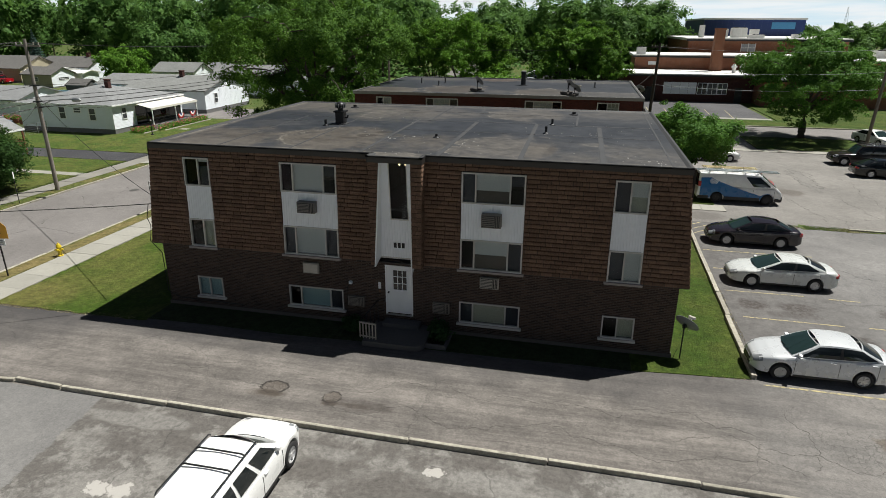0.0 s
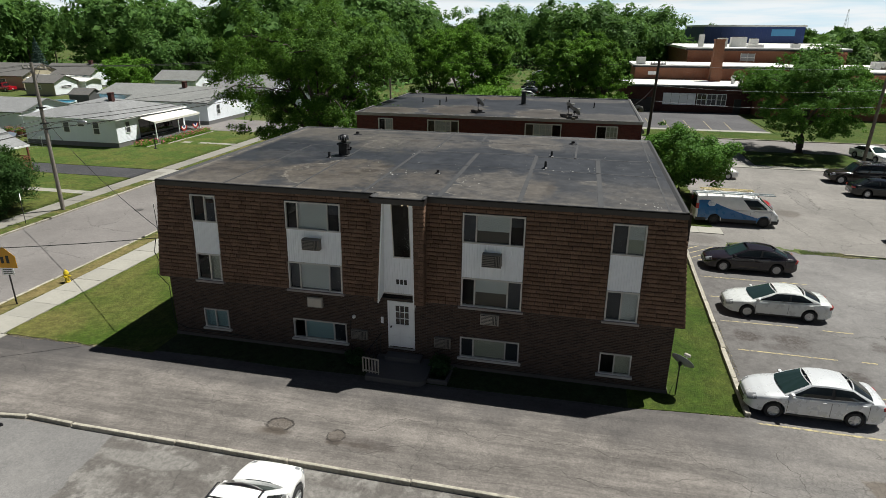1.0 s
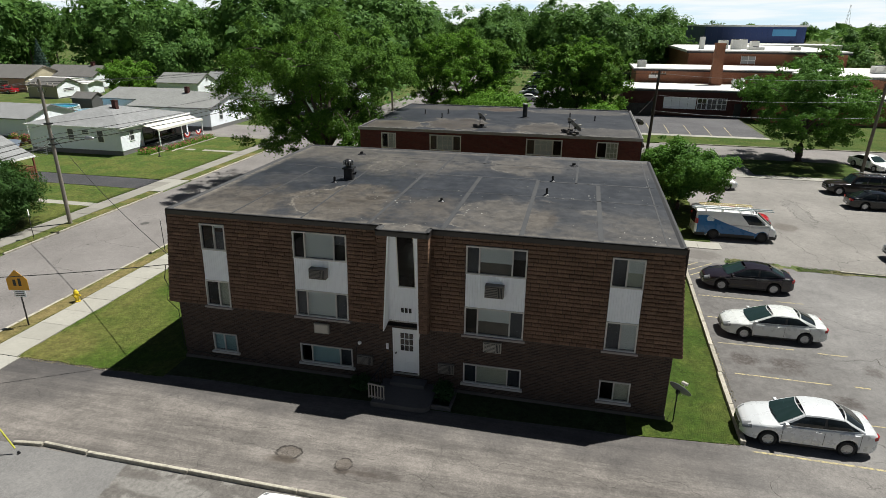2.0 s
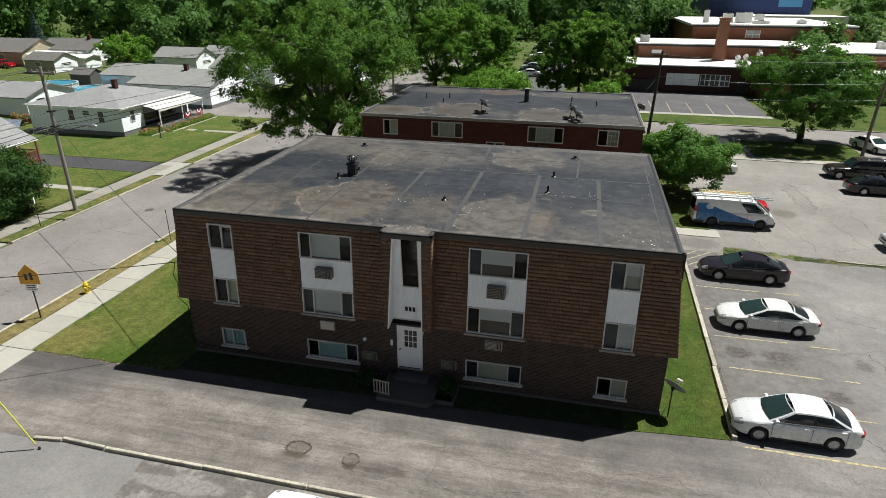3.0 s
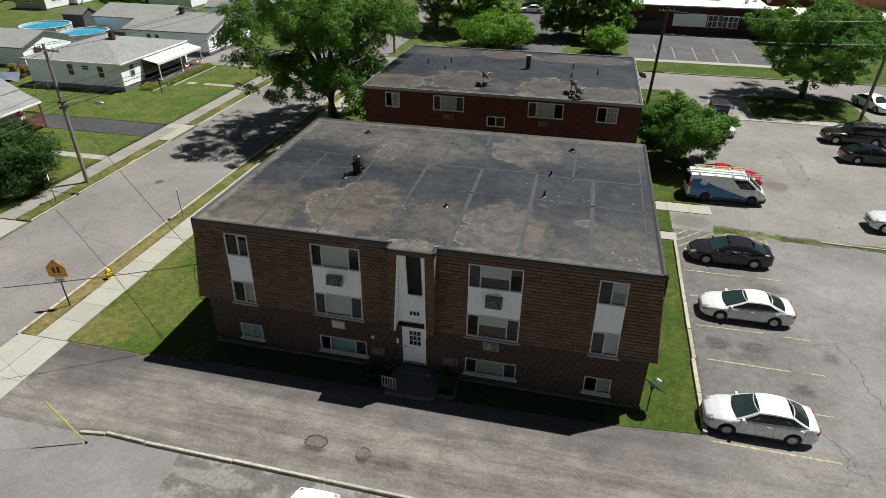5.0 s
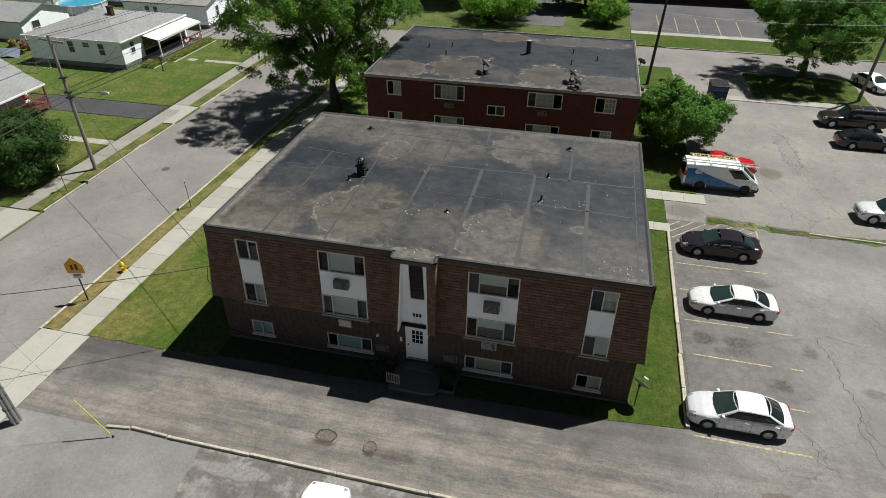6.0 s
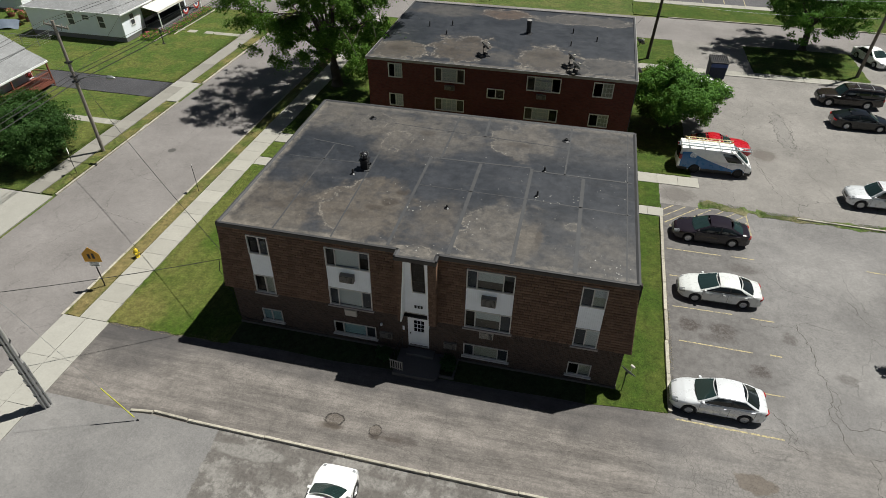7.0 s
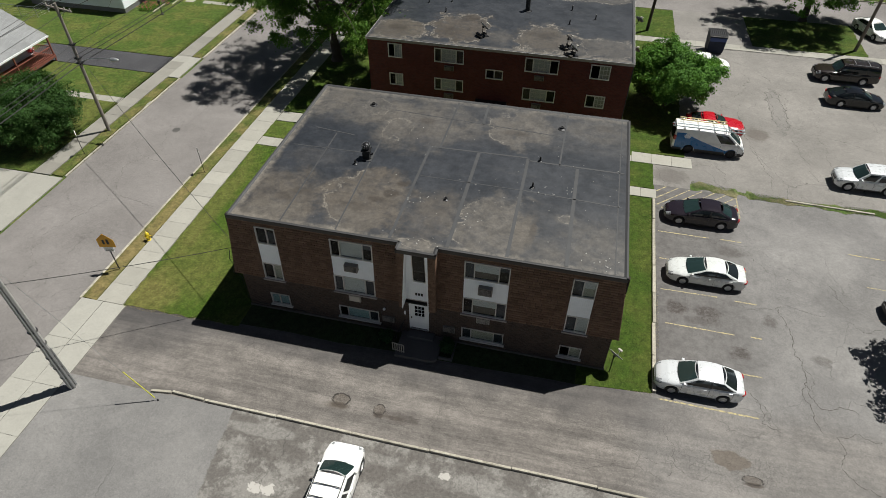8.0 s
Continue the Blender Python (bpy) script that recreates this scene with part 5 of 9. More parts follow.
def corrugated(g, x0, x1, z0, z1, front, pitch=0.1):
    """One ribbed sheet: a back plate whose front runs in and out."""
    n = max(2, round((x1 - x0) / pitch))
    step = (x1 - x0) / n
    prof = []
    for i in range(n):
        a = x0 + i * step
        prof += [(a, 0.010), (a + step * 0.12, 0.020), (a + step * 0.78, 0.020), (a + step * 0.9, 0.010)]
    prof.append((x1, 0.010))
    rows = []
    for z in (z0, z1):
        row = []
        for x, d in prof:
            t = Geo()
            front(t, x, x + 0.01, d - 0.01, d, z0, z1)
            row.append(t.v[0] if z == z0 else t.v[4])
        rows.append(row)
    g.grid(rows)
    front(g, x0, x1, -0.04, 0.008, z0, z1)


def conditioner(parent, x0, x1, z0, z1, front, case, out=0.28, cover=False):
    ac = new("air_conditioner")
    ac.parent = parent
    g = Geo()
    front(g, x0, x1, 0.0, out, z0, z1)
    part("case", g, case, ac, bevel=0.015)
    g = Geo()
    if cover:
        front(g, x0 + 0.05, x1 - 0.05, out + 0.004, out + 0.02, z0 + 0.05, z1 - 0.05)
        part("cover", g, M_cover, ac, "pale winter cover")
        return
    front(g, x0 + 0.03, x1 - 0.03, out - 0.01, out + 0.003, z0 + 0.03, z1 - 0.03)
    part("recess", g, M_black, ac)
    n = 6
    for i in range(n):
        g = Geo()
        z = lerp(z0 + 0.05, z1 - 0.05, (i + 0.5) / n)
        front(g, x0 + 0.03, lerp(x0, x1, 0.66), out + 0.003, out + 0.02, z - 0.016, z + 0.016)
        part("slat", g, case, ac)
    g = Geo()
    for i in range(4):
        x = lerp(lerp(x0, x1, 0.7), x1 - 0.04, i / 3)
        front(g, x - 0.01, x + 0.01, out + 0.003, out + 0.02, z0 + 0.04, z1 - 0.04)
    part("guard", g, case, ac)


def flat_front(g, x0, x1, d0, d1, z0, z1):
    return g.box(x0, x1, -d1, -d0, z0, z1)


def front_windows():
    for x0, x1, splits, up, low in UPPER:
        window(flats, x0, x1, *Z_UP, splits, up, sbox_front, M_frame, None)
        window(flats, x0, x1, *Z_LOW, splits, low, sbox_front, M_frame, M_sill)
        g = Geo()
        corrugated(g, x0 + 0.005, x1 - 0.005, Z_LOW[1] + 0.004, Z_UP[0] - 0.004, sbox_front)
        part("spandrel_panel", g, M_white_siding, flats, "white ribbed metal panel")
    for x0, x1, splits, panes in LOWER:
        window(flats, x0, x1, *Z_BASE, splits, panes, flat_front, M_frame, M_frame, 0.05)
    conditioner(flats, 6.58, 7.32, 4.74, 5.18, sbox_front, M_grille)
    conditioner(flats, 13.83, 14.56, 4.68, 5.18, sbox_front, M_grille)
    conditioner(flats, 6.50, 7.18, 2.10, 2.56, flat_front, M_ac, 0.12, True)
    conditioner(flats, 13.80, 14.53, 2.14, 2.60, flat_front, M_ac, 0.12)
    conditioner(flats, 8.38, 9.08, 0.84, 1.26, flat_front, M_grille, 0.12)
    conditioner(flats, 11.94, 12.62, 0.88, 1.34, flat_front, M_grille, 0.12)


def sbox_front(g, x0, x1, d0, d1, z0, z1):
    return sbox(g, x0, x1, d0, d1, z0, z1)


def entrance_bay():
    """The projecting bay over the door: shingled cheeks, a white boarded recess with a tall window."""
    bay = new("entrance_bay")
    bay.parent = flats
    tagged(bay, "projecting shingled bay with white boarding")
    x0, x1 = BAY
    yt, yb, zb, zt = -0.52, -0.56, LIP, TOP - 0.2
    ia, ib = 10.07, 11.2       # the recess at its head
    ja, jb = 9.80, 11.24       # and at its foot
    g = Geo()
    for xa, xb, fa, fb in ((x0, ia, x0, ja), (ib, x1, jb, x1)):
        rows = int((zt - zb) / ROW)
        for r in range(rows):
            k0, k1 = r / rows, (r + 1) / rows
            z0, z1 = lerp(zb, zt, k0), lerp(zb, zt, k0 + 0.8 * (k1 - k0))
            a0, b0, a1, b1 = lerp(fa, xa, k0), lerp(fb, xb, k0), lerp(fa, xa, k1), lerp(fb, xb, k1)
            m = (0.5 + 0.18 * (r % 2))
            for u, v in ((0, m), (m, 1)):
                p0, q0, p1, q1 = lerp(a0, b0, u) + 0.003, lerp(a0, b0, v) - 0.003, lerp(a1, b1, u) + 0.003, lerp(a1, b1, v) - 0.003
                f0, f1 = lerp(yb, yt, k0) - 0.045, lerp(yb, yt, k1) - 0.02
                g.hexa([(p0, f0, z0), (q0, f0, z0), (q0, f0 + 0.09, z0), (p0, f0 + 0.09, z0), (p1, f1, z1), (q1, f1, z1), (q1, f1 + 0.07, z1), (p1, f1 + 0.07, z1)])
            # the outer cheeks
            for xx, sx in ((x0, -1), (x1, 1)):
                if (xx == x0) == (fa == x0):
                    for u, v in ((0.0, m), (m, 1.0)):
                        y0, y1 = lerp(-0.52, 0.0, u) + 0.003, lerp(-0.52, 0.0, v) - 0.003
                        lo, hi = sorted((xx + sx * 0.035, xx - sx * 0.06))
                        lo2, hi2 = sorted((xx + sx * 0.012, xx - sx * 0.06))
                        g.hexa([(lo, y0, z0), (hi, y0, z0), (hi, y1, z0), (lo, y1, z0), (lo2, y0, z1), (hi2, y0, z1), (hi2, y1, z1), (lo2, y1, z1)])
    part("shingles", g, M_shingle, bay, kind="stuff")
    for xa, xb, fa, fb in ((x0, ia, x0, ja), (ib, x1, jb, x1)):
        g = Geo().hexa([(fa + 0.03, yb + 0.02, zb), (fb - 0.03, yb + 0.02, zb), (fb - 0.03, -0.01, zb), (fa + 0.03, -0.01, zb), (xa + 0.03, yt + 0.02, zt), (xb - 0.03, yt + 0.02, zt), (xb - 0.03, -0.01, zt), (xa + 0.03, -0.01, zt)])
        part("backing", g, M_felt, bay)
    g = Geo().box(x0 + 0.02, x1 - 0.02, -0.525, -0.01, zt - 0.06, TOP - 0.255)
    part("head", g, M_shingle, bay)
    # white reveals, and the boarding that leans back to the door head
    zf = 3.10
    g = Geo()
    g.hexa([(ja - 0.03, yb - 0.065, zb - 0.05), (ja + 0.02, yb - 0.065, zb - 0.05), (ja + 0.06, 0.0, zf), (ja + 0.02, 0.0, zf),
            (ia - 0.03, yt - 0.065, zt), (ia + 0.02, yt - 0.065, zt), (ia + 0.02, -0.36, zt), (ia - 0.02, -0.36, zt)])
    part("reveal", g, M_white, bay, "white painted reveal")
    g = Geo()
    g.hexa([(jb - 0.02, yb - 0.065, zb - 0.35), (jb + 0.03, yb - 0.065, zb - 0.35), (jb + 0.02, 0.0, zf), (jb - 0.02, 0.0, zf),
            (ib - 0.02, yt - 0.065, zt), (ib + 0.03, yt - 0.065, zt), (ib + 0.02, -0.36, zt), (ib - 0.02, -0.36, zt)])
    part("reveal", g, M_white, bay, "white painted reveal")
    lean = lambda z: lerp(-0.02, -0.40, (z - zf) / (zt - zf))

    def lean_front(g, a, b, d0, d1, z0, z1):
        ya, y2 = lean(z0), lean(z1)
        g.hexa([(a, ya - d1, z0), (b, ya - d1, z0), (b, ya - d0, z0), (a, ya - d0, z0), (a, y2 - d1, z1), (b, y2 - d1, z1), (b, y2 - d0, z1), (a, y2 - d0, z1)])

    wx0, wx1, wz0 = 10.33, 11.05, 4.72
    g = Geo()
    pierced(ja + 0.05, jb - 0.02, zf, wz0, [], lambda a, b, c, d: corrugated(g, a, b, c, d, lean_front, 0.105))
    lean_front(g, ia - 0.1, wx0, -0.04, 0.024, wz0, zt)
    lean_front(g, wx1, ib + 0.02, -0.04, 0.024, wz0, zt)
    part("boarding", g, M_white_siding, bay, "white vertical boarding")
    g = Geo()
    lean_front(g, wx0, wx1, -0.03, 0.03, wz0 - 0.05, wz0)
    lean_front(g, wx0, wx0 + 0.03, -0.03, 0.03, wz0, zt)
    lean_front(g, wx1 - 0.03, wx1, -0.03, 0.03, wz0, zt)
    part("window_frame", g, M_frame_white, bay)
    g = Geo()
    lean_front(g, wx0 + 0.03, wx1 - 0.03, -0.02, -0.012, wz0, zt)
    p = part("stair_window", g, M_glass, bay, "tall dark stair window")
    p.visible_shadow = False
    g = Geo().box(ja, jb, -0.05, 0.24, zf - 0.06, zf)
    part("ledge", g, M_frame, bay)
    # number over the door, kept as plain strokes
    for x in (10.46, 10.62, 10.78):
        g = Geo()
        lean_front(g, x - 0.055, x + 0.055, 0.03, 0.045, 3.52, 3.73)
        part("number_plate", g, M_black, bay, "dark mark the size of a digit")
    # two lit bulbs under the ceiling of the stair, close behind the window
    for x in (10.72, 10.95):
        bulb = Geo().lathe([(0.012, 0.05), (0.03, 0.02), (0.035, -0.01), (0.02, -0.04)], (x, -0.18, zt - 0.16), 8)
        part("bulb", bulb, M_bulb, bay, "small lit bulb")


def entrance():
    x0, x1, z0, z1 = DOOR
    door = new("door")
    door.parent = flats
    tagged(door, "white panelled entrance door with nine small panes")
    g = Geo().box(x0, x0 + 0.06, -0.03, 0.1, z0, z1).box(x1 - 0.06, x1, -0.03, 0.1, z0, z1).box(x0 + 0.06, x1 - 0.06, -0.03, 0.1, z1 - 0.06, z1)
    part("frame", g, M_white, door)
    a, b, c, d = 10.30, 10.87, 1.68, 2.54
    g = Geo()
    pierced(x0 + 0.06, x1 - 0.06, z0 + 0.03, z1 - 0.06, [(a, b, c, d)], lambda p, q, r, s: g.box(p, q, 0.0, 0.05, r, s))
    for i in range(2):
        for j in range(2):
            u0 = x0 + 0.16 + i * 0.45
            w0 = z0 + 0.14 + j * 0.46
            g.box(u0, u0 + 0.36, -0.012, -0.002, w0, w0 + 0.38)
    part("leaf", g, M_white, door, bevel=0.006)
    for i in range(3):
        for j in range(3):
            g = Geo().box(lerp(a, b, i / 3) + 0.012, lerp(a, b, (i + 1) / 3) - 0.012, 0.015, 0.03, lerp(c, d, j / 3) + 0.012, lerp(c, d, (j + 1) / 3) - 0.012)
            part("pane", g, M_pane_dark, door)
    g = Geo()
    for k in range(4):
        g.box(lerp(a, b, k / 3) - 0.012, lerp(a, b, k / 3) + 0.012, -0.008, 0.04, c, d)
        g.box(a, b, -0.006, 0.04, lerp(c, d, k / 3) - 0.012, lerp(c, d, k / 3) + 0.012)
    part("glazing_grid", g, M_white, door)
    g = Geo()
    g.cyl((x0 + 0.14, 0.0, 1.58), (x0 + 0.14, -0.05, 1.58), 0.02).cyl((x0 + 0.14, -0.05, 1.58), (x0 + 0.14, -0.09, 1.58), 0.035)
    part("door_handle", g, M_metal_dark, door)
    part("threshold", Geo().box(x0, x1, -0.06, 0.1, z0 - 0.05, z0 - 0.002), M_metal, door)
    # intercom plate and lamp beside it
    part("intercom", Geo().box(9.68, 9.79, -0.03, -0.002, 1.68, 1.96), M_white, flats, "white intercom plate", 0.006)
    part("intercom_cover", Geo().box(9.70, 9.78, -0.028, -0.002, 1.54, 1.62), M_rust, flats)
    g = Geo().cyl((8.52, 0, 1.85), (8.52, -0.06, 1.85), 0.06).cyl((8.52, -0.06, 1.85), (8.52, -0.13, 1.85), 0.085, 0.06)
    part("wall_lamp", g, M_white, flats, "small round white wall lamp")
    g = Geo().tube([(8.48, -0.02, 1.76), (8.35, -0.03, 1.62), (8.32, -0.02, 1.3), (8.32, -0.02, 0.2)], 0.012)
    part("conduit", g, M_cable, flats)


def steps():
    stoop = thing("stoop", (10.7, -0.95, 0), 0, "grey concrete entrance stoop with one step", "steps")
    g = Geo()
    pts = [(-1.15, 0.94), (-1.15, -0.85)]
    for k in range(7):
        t = math.pi / 2 * k / 6
        pts.append((0.85 + 0.4 * math.sin(t), -0.45 - 0.4 * math.cos(t)))
    pts.append((1.25, 0.94))
    g.prism(pts[::1], 0.02, 0.24)
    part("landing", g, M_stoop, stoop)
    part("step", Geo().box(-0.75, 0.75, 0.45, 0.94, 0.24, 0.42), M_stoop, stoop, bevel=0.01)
    rail = thing("railing", (9.72, -1.55, 0.24), -6, "short grey picket railing on the stoop", "railing")
    part("top_rail", Geo().box(-0.36, 0.36, -0.025, 0.025, 0.62, 0.67), M_ac, rail)
    part("bottom_rail", Geo().box(-0.36, 0.36, -0.02, 0.02, 0.06, 0.1), M_ac, rail)
    me = Geo().box(-0.02, 0.02, -0.02, 0.02, 0.0, 0.62).mesh("picket", M_ac)
    for i in range(6):
        p = part("picket", me, None, rail)
        p.location = (-0.33 + 0.132 * i, 0, 0)
    # the run along the side, back to the wall
    side = Geo().tube([(-0.36, 0.0, 0.64), (-0.32, 0.55, 0.72), (-0.20, 1.35, 0.95), (-0.18, 1.5, 0.95)], 0.022, 6)
    part("side_rail", side, M_metal_dark, rail, "dark metal hand rail")
    for k in range(5):
        y = 0.2 + 0.3 * k
        part("side_picket", Geo().cyl((-0.34 + 0.1 * y, y, 0.0), (-0.34 + 0.1 * y, y, 0.62 + 0.2 * y), 0.014, n=6), M_metal_dark, rail)
    edging = thing("bed_edging", (12.35, -0.8, 0), 0, "dark concrete edging round a small planting bed", "edging")
    for xa, xb, ya, yb in ((-0.38, 0.42, -0.62, -0.52), (0.32, 0.42, -0.52, 0.7)):
        part("edging_block", Geo().box(xa, xb, ya, yb, -0.05, 0.2), M_stoop, edging, bevel=0.015)


def flat_roof():
    roof = new("roof")
    roof.parent = flats
    tagged(roof, "flat black membrane roof with dusty stains")
    g = Geo().box(0.2, W - 0.2, 0.02, DEPTH - 0.02, TOP - 0.25, TOP - 0.05)
    g.box(BAY[0] + 0.02, BAY[1] - 0.02, -0.5, 0.02, TOP - 0.25, TOP - 0.05)
    part("membrane", g, M_roof, roof)
    # raised edge, sloping in
    g = Geo()

    def edge(pts):
        for (ax, ay), (bx, by) in zip(pts, pts[1:]):
            d = Vector((bx - ax, by - ay, 0)).normalized()
            s = Vector((-d.y, d.x, 0))
            a, b = Vector((ax, ay, 0)) - d * 0.06, Vector((bx, by, 0)) + d * 0.06
            z = Vector((0, 0, 1))
            lo, hi = TOP - 0.06, TOP
            g.hexa([a - s * 0.06 + z * lo, b - s * 0.06 + z * lo, b + s * 0.16 + z * lo, a + s * 0.16 + z * lo, a - s * 0.06 + z * hi, b - s * 0.06 + z * hi, b + s * 0.03 + z * hi, a + s * 0.03 + z * hi])

    edge([(0.15, 0.0), (BAY[0], 0.0), (BAY[0], -0.53), (BAY[1], -0.53), (BAY[1], 0.0), (W - 0.15, 0.0), (W - 0.15, DEPTH), (0.15, DEPTH), (0.15, 0.0)])
    part("roof_edge", g, M_roof_edge, roof, "dark grey roof edging")
    g = Geo()
    lo, hi = TOP - 0.25, TOP - 0.02
    g.box(0.09, BAY[0] - 0.05, -0.06, -0.0, lo, hi).box(BAY[0] - 0.05, BAY[0], -0.59, 0.0, lo, hi).box(BAY[0], BAY[1], -0.59, -0.53, lo, hi).box(BAY[1], BAY[1] + 0.05, -0.59, 0.0, lo, hi)
    g.box(BAY[1] + 0.05, W - 0.09, -0.06, 0.0, lo, hi).box(W - 0.15, W - 0.09, 0.0, DEPTH, lo, hi).box(0.09, 0.15, 0.0, DEPTH, lo, hi).box(0.09, W - 0.09, DEPTH, DEPTH + 0.06, lo, hi)
    part("fascia", g, M_fascia, roof, "dark metal fascia", 0.01)
    # taped seams between the sheets
    seams = [((3.08, 0.2, 0.04), (3.02, 8.9)), ((6.15, 0.2, 0.04), (5.95, 8.8)), ((9.05, 0.2, 0.08), (9.1, 8.7)), ((12.05, 0.2, 0.10), (12.08, 8.75)), ((15.07, 0.2, 0.09), (15.03, 8.85)), ((17.97, 0.2, 0.10), (17.95, 8.45)),
             ((9.68, 8.8, 0.06), (9.7, 14.3)), ((11.75, 12.0, 0.08), (11.68, 14.3)), ((16.9, 8.6, 0.05), (16.95, 14.3)), ((0.9, 7.1, 0.03), (5.2, 7.2)), ((1.5, 9.25, 0.04), (4.2, 8.9)), ((8.6, 8.75, 0.06), (15.0, 8.92)),
             ((15.1, 8.65, 0.06), (20.6, 8.6)), ((9.2, 5.75, 0.025), (14.95, 5.7)), ((15.1, 5.72, 0.04), (20.5, 5.42)), ((5.8, 12.4, 0.03), (16.8, 11.7)), ((20.28, 0.2, 0.03), (20.4, 14.3))]
    for (xa, ya, half), (xb, yb) in seams:
        d = Vector((xb - xa, yb - ya, 0)).normalized()
        s = Vector((-d.y, d.x, 0)) * half
        a, b = Vector((xa, ya, TOP - 0.05)), Vector((xb, yb, TOP - 0.05))
        u = Vector((0, 0, 0.007))
        part("seam", Geo().hexa([a - s - u, b - s - u, b + s - u, a + s - u, a - s + u, b - s + u, b + s + u, a + s + u]), M_seam, roof)
    rnd = random.Random(8)
    z = TOP - 0.05
    g = Geo()
    for i in range(150):
        cx, cy = rnd.choice(((9.3, 3.6), (10.7, 0.3), (19.8, 0.9), (13.0, 3.0), (16, 6), (20.4, 0.5)))
        x, y, r = cx + rnd.gauss(0, 0.7), cy + rnd.gauss(0, 0.35), rnd.uniform(0.012, 0.045)
        if i > 60:
            x, y, r = rnd.uniform(7, 20.6), rnd.uniform(0.3, 11), rnd.uniform(0.01, 0.03)
        if 0.4 < x < W - 0.4 and 0.1 < y < DEPTH:
            g.cyl((x, y, z - 0.01), (x, y, z + 0.012), r, r * 0.7, 5)
    part("roof_debris", g, M_white_line, roof, "white flakes of debris", kind="stuff")


def roof_things():
    z = TOP - 0.05
    stack = thing("chimney", (5.72, 6.72, z), 0, "black square flue stack with round turbine cap", "chimney")
    part("flashing", Geo().box(-0.34, 0.34, -0.34, 0.34, -0.02, 0.03), M_seam, stack)
    part("shaft", Geo().box(-0.21, 0.21, -0.21, 0.21, 0.0, 0.55), M_metal_dark, stack, bevel=0.02)
    part("cap", Geo().box(-0.27, 0.27, -0.27, 0.27, 0.55, 0.62), M_metal_dark, stack, bevel=0.01)
    g = Geo().lathe([(0.13, 0.62), (0.13, 0.72), (0.21, 0.76), (0.25, 0.86), (0.21, 0.96), (0.12, 1.02), (0.03, 1.05)], n=16)
    g.smooth = True
    part("turbine", g, M_metal_dark, stack, "round turbine vent")
    me = Geo().box(-0.012, 0.012, -0.262, -0.19, 0.76, 0.96).mesh("vane", M_metal)
    for i in range(12):
        v = part("vane", me, None, stack)
        v.rotation_euler = (0, 0, i * math.pi / 6)
    part("elbow", Geo().tube([(0.2, 0, 0.3), (0.34, 0, 0.3), (0.36, 0, 0.42)], 0.05, 8), M_metal_dark, stack)

    def pipe(x, y, h, r):
        p = thing("vent_pipe", (x, y, z), 0, "short black plumbing vent pipe on the roof", "vent pipe", "roof vents")
        part("flange", Geo().lathe([(r * 2.6, -0.02), (r * 2.4, 0.02), (r * 1.2, 0.06)], n=12), M_metal_dark, p)
        part("pipe", Geo().lathe([(r, 0.0), (r, h), (r * 0.7, h), (r * 0.7, h - 0.04)], n=12), M_black, p)

    for x, y, h, r in ((5.25, 5.95, 0.28, 0.06), (11.15, 3.9, 0.16, 0.06), (15.62, 6.1, 0.32, 0.055), (15.75, 8.75, 0.28, 0.055), (4.2, 12.7, 0.16, 0.1), (16.7, 12.6, 0.16, 0.1)):
        pipe(x, y, h, r)


lower_wall()
upper_wall()
front_windows()
entrance_bay()
entrance()
flat_roof()
steps()
roof_things()


# ---- the red brick block behind ----
rear = thing("apartment_building", (0, 0, 0), 0, "red brick block of flats with white windows and flat roof", "building")
RX0, RX1, RY0, RY1, RTOP = 0.2, 21.15, 23.2, 37.85, 7.03


def rear_front(g, x0, x1, d0, d1, z0, z1):
    return g.box(x0, x1, RY0 - d1, RY0 - d0, z0, z1)


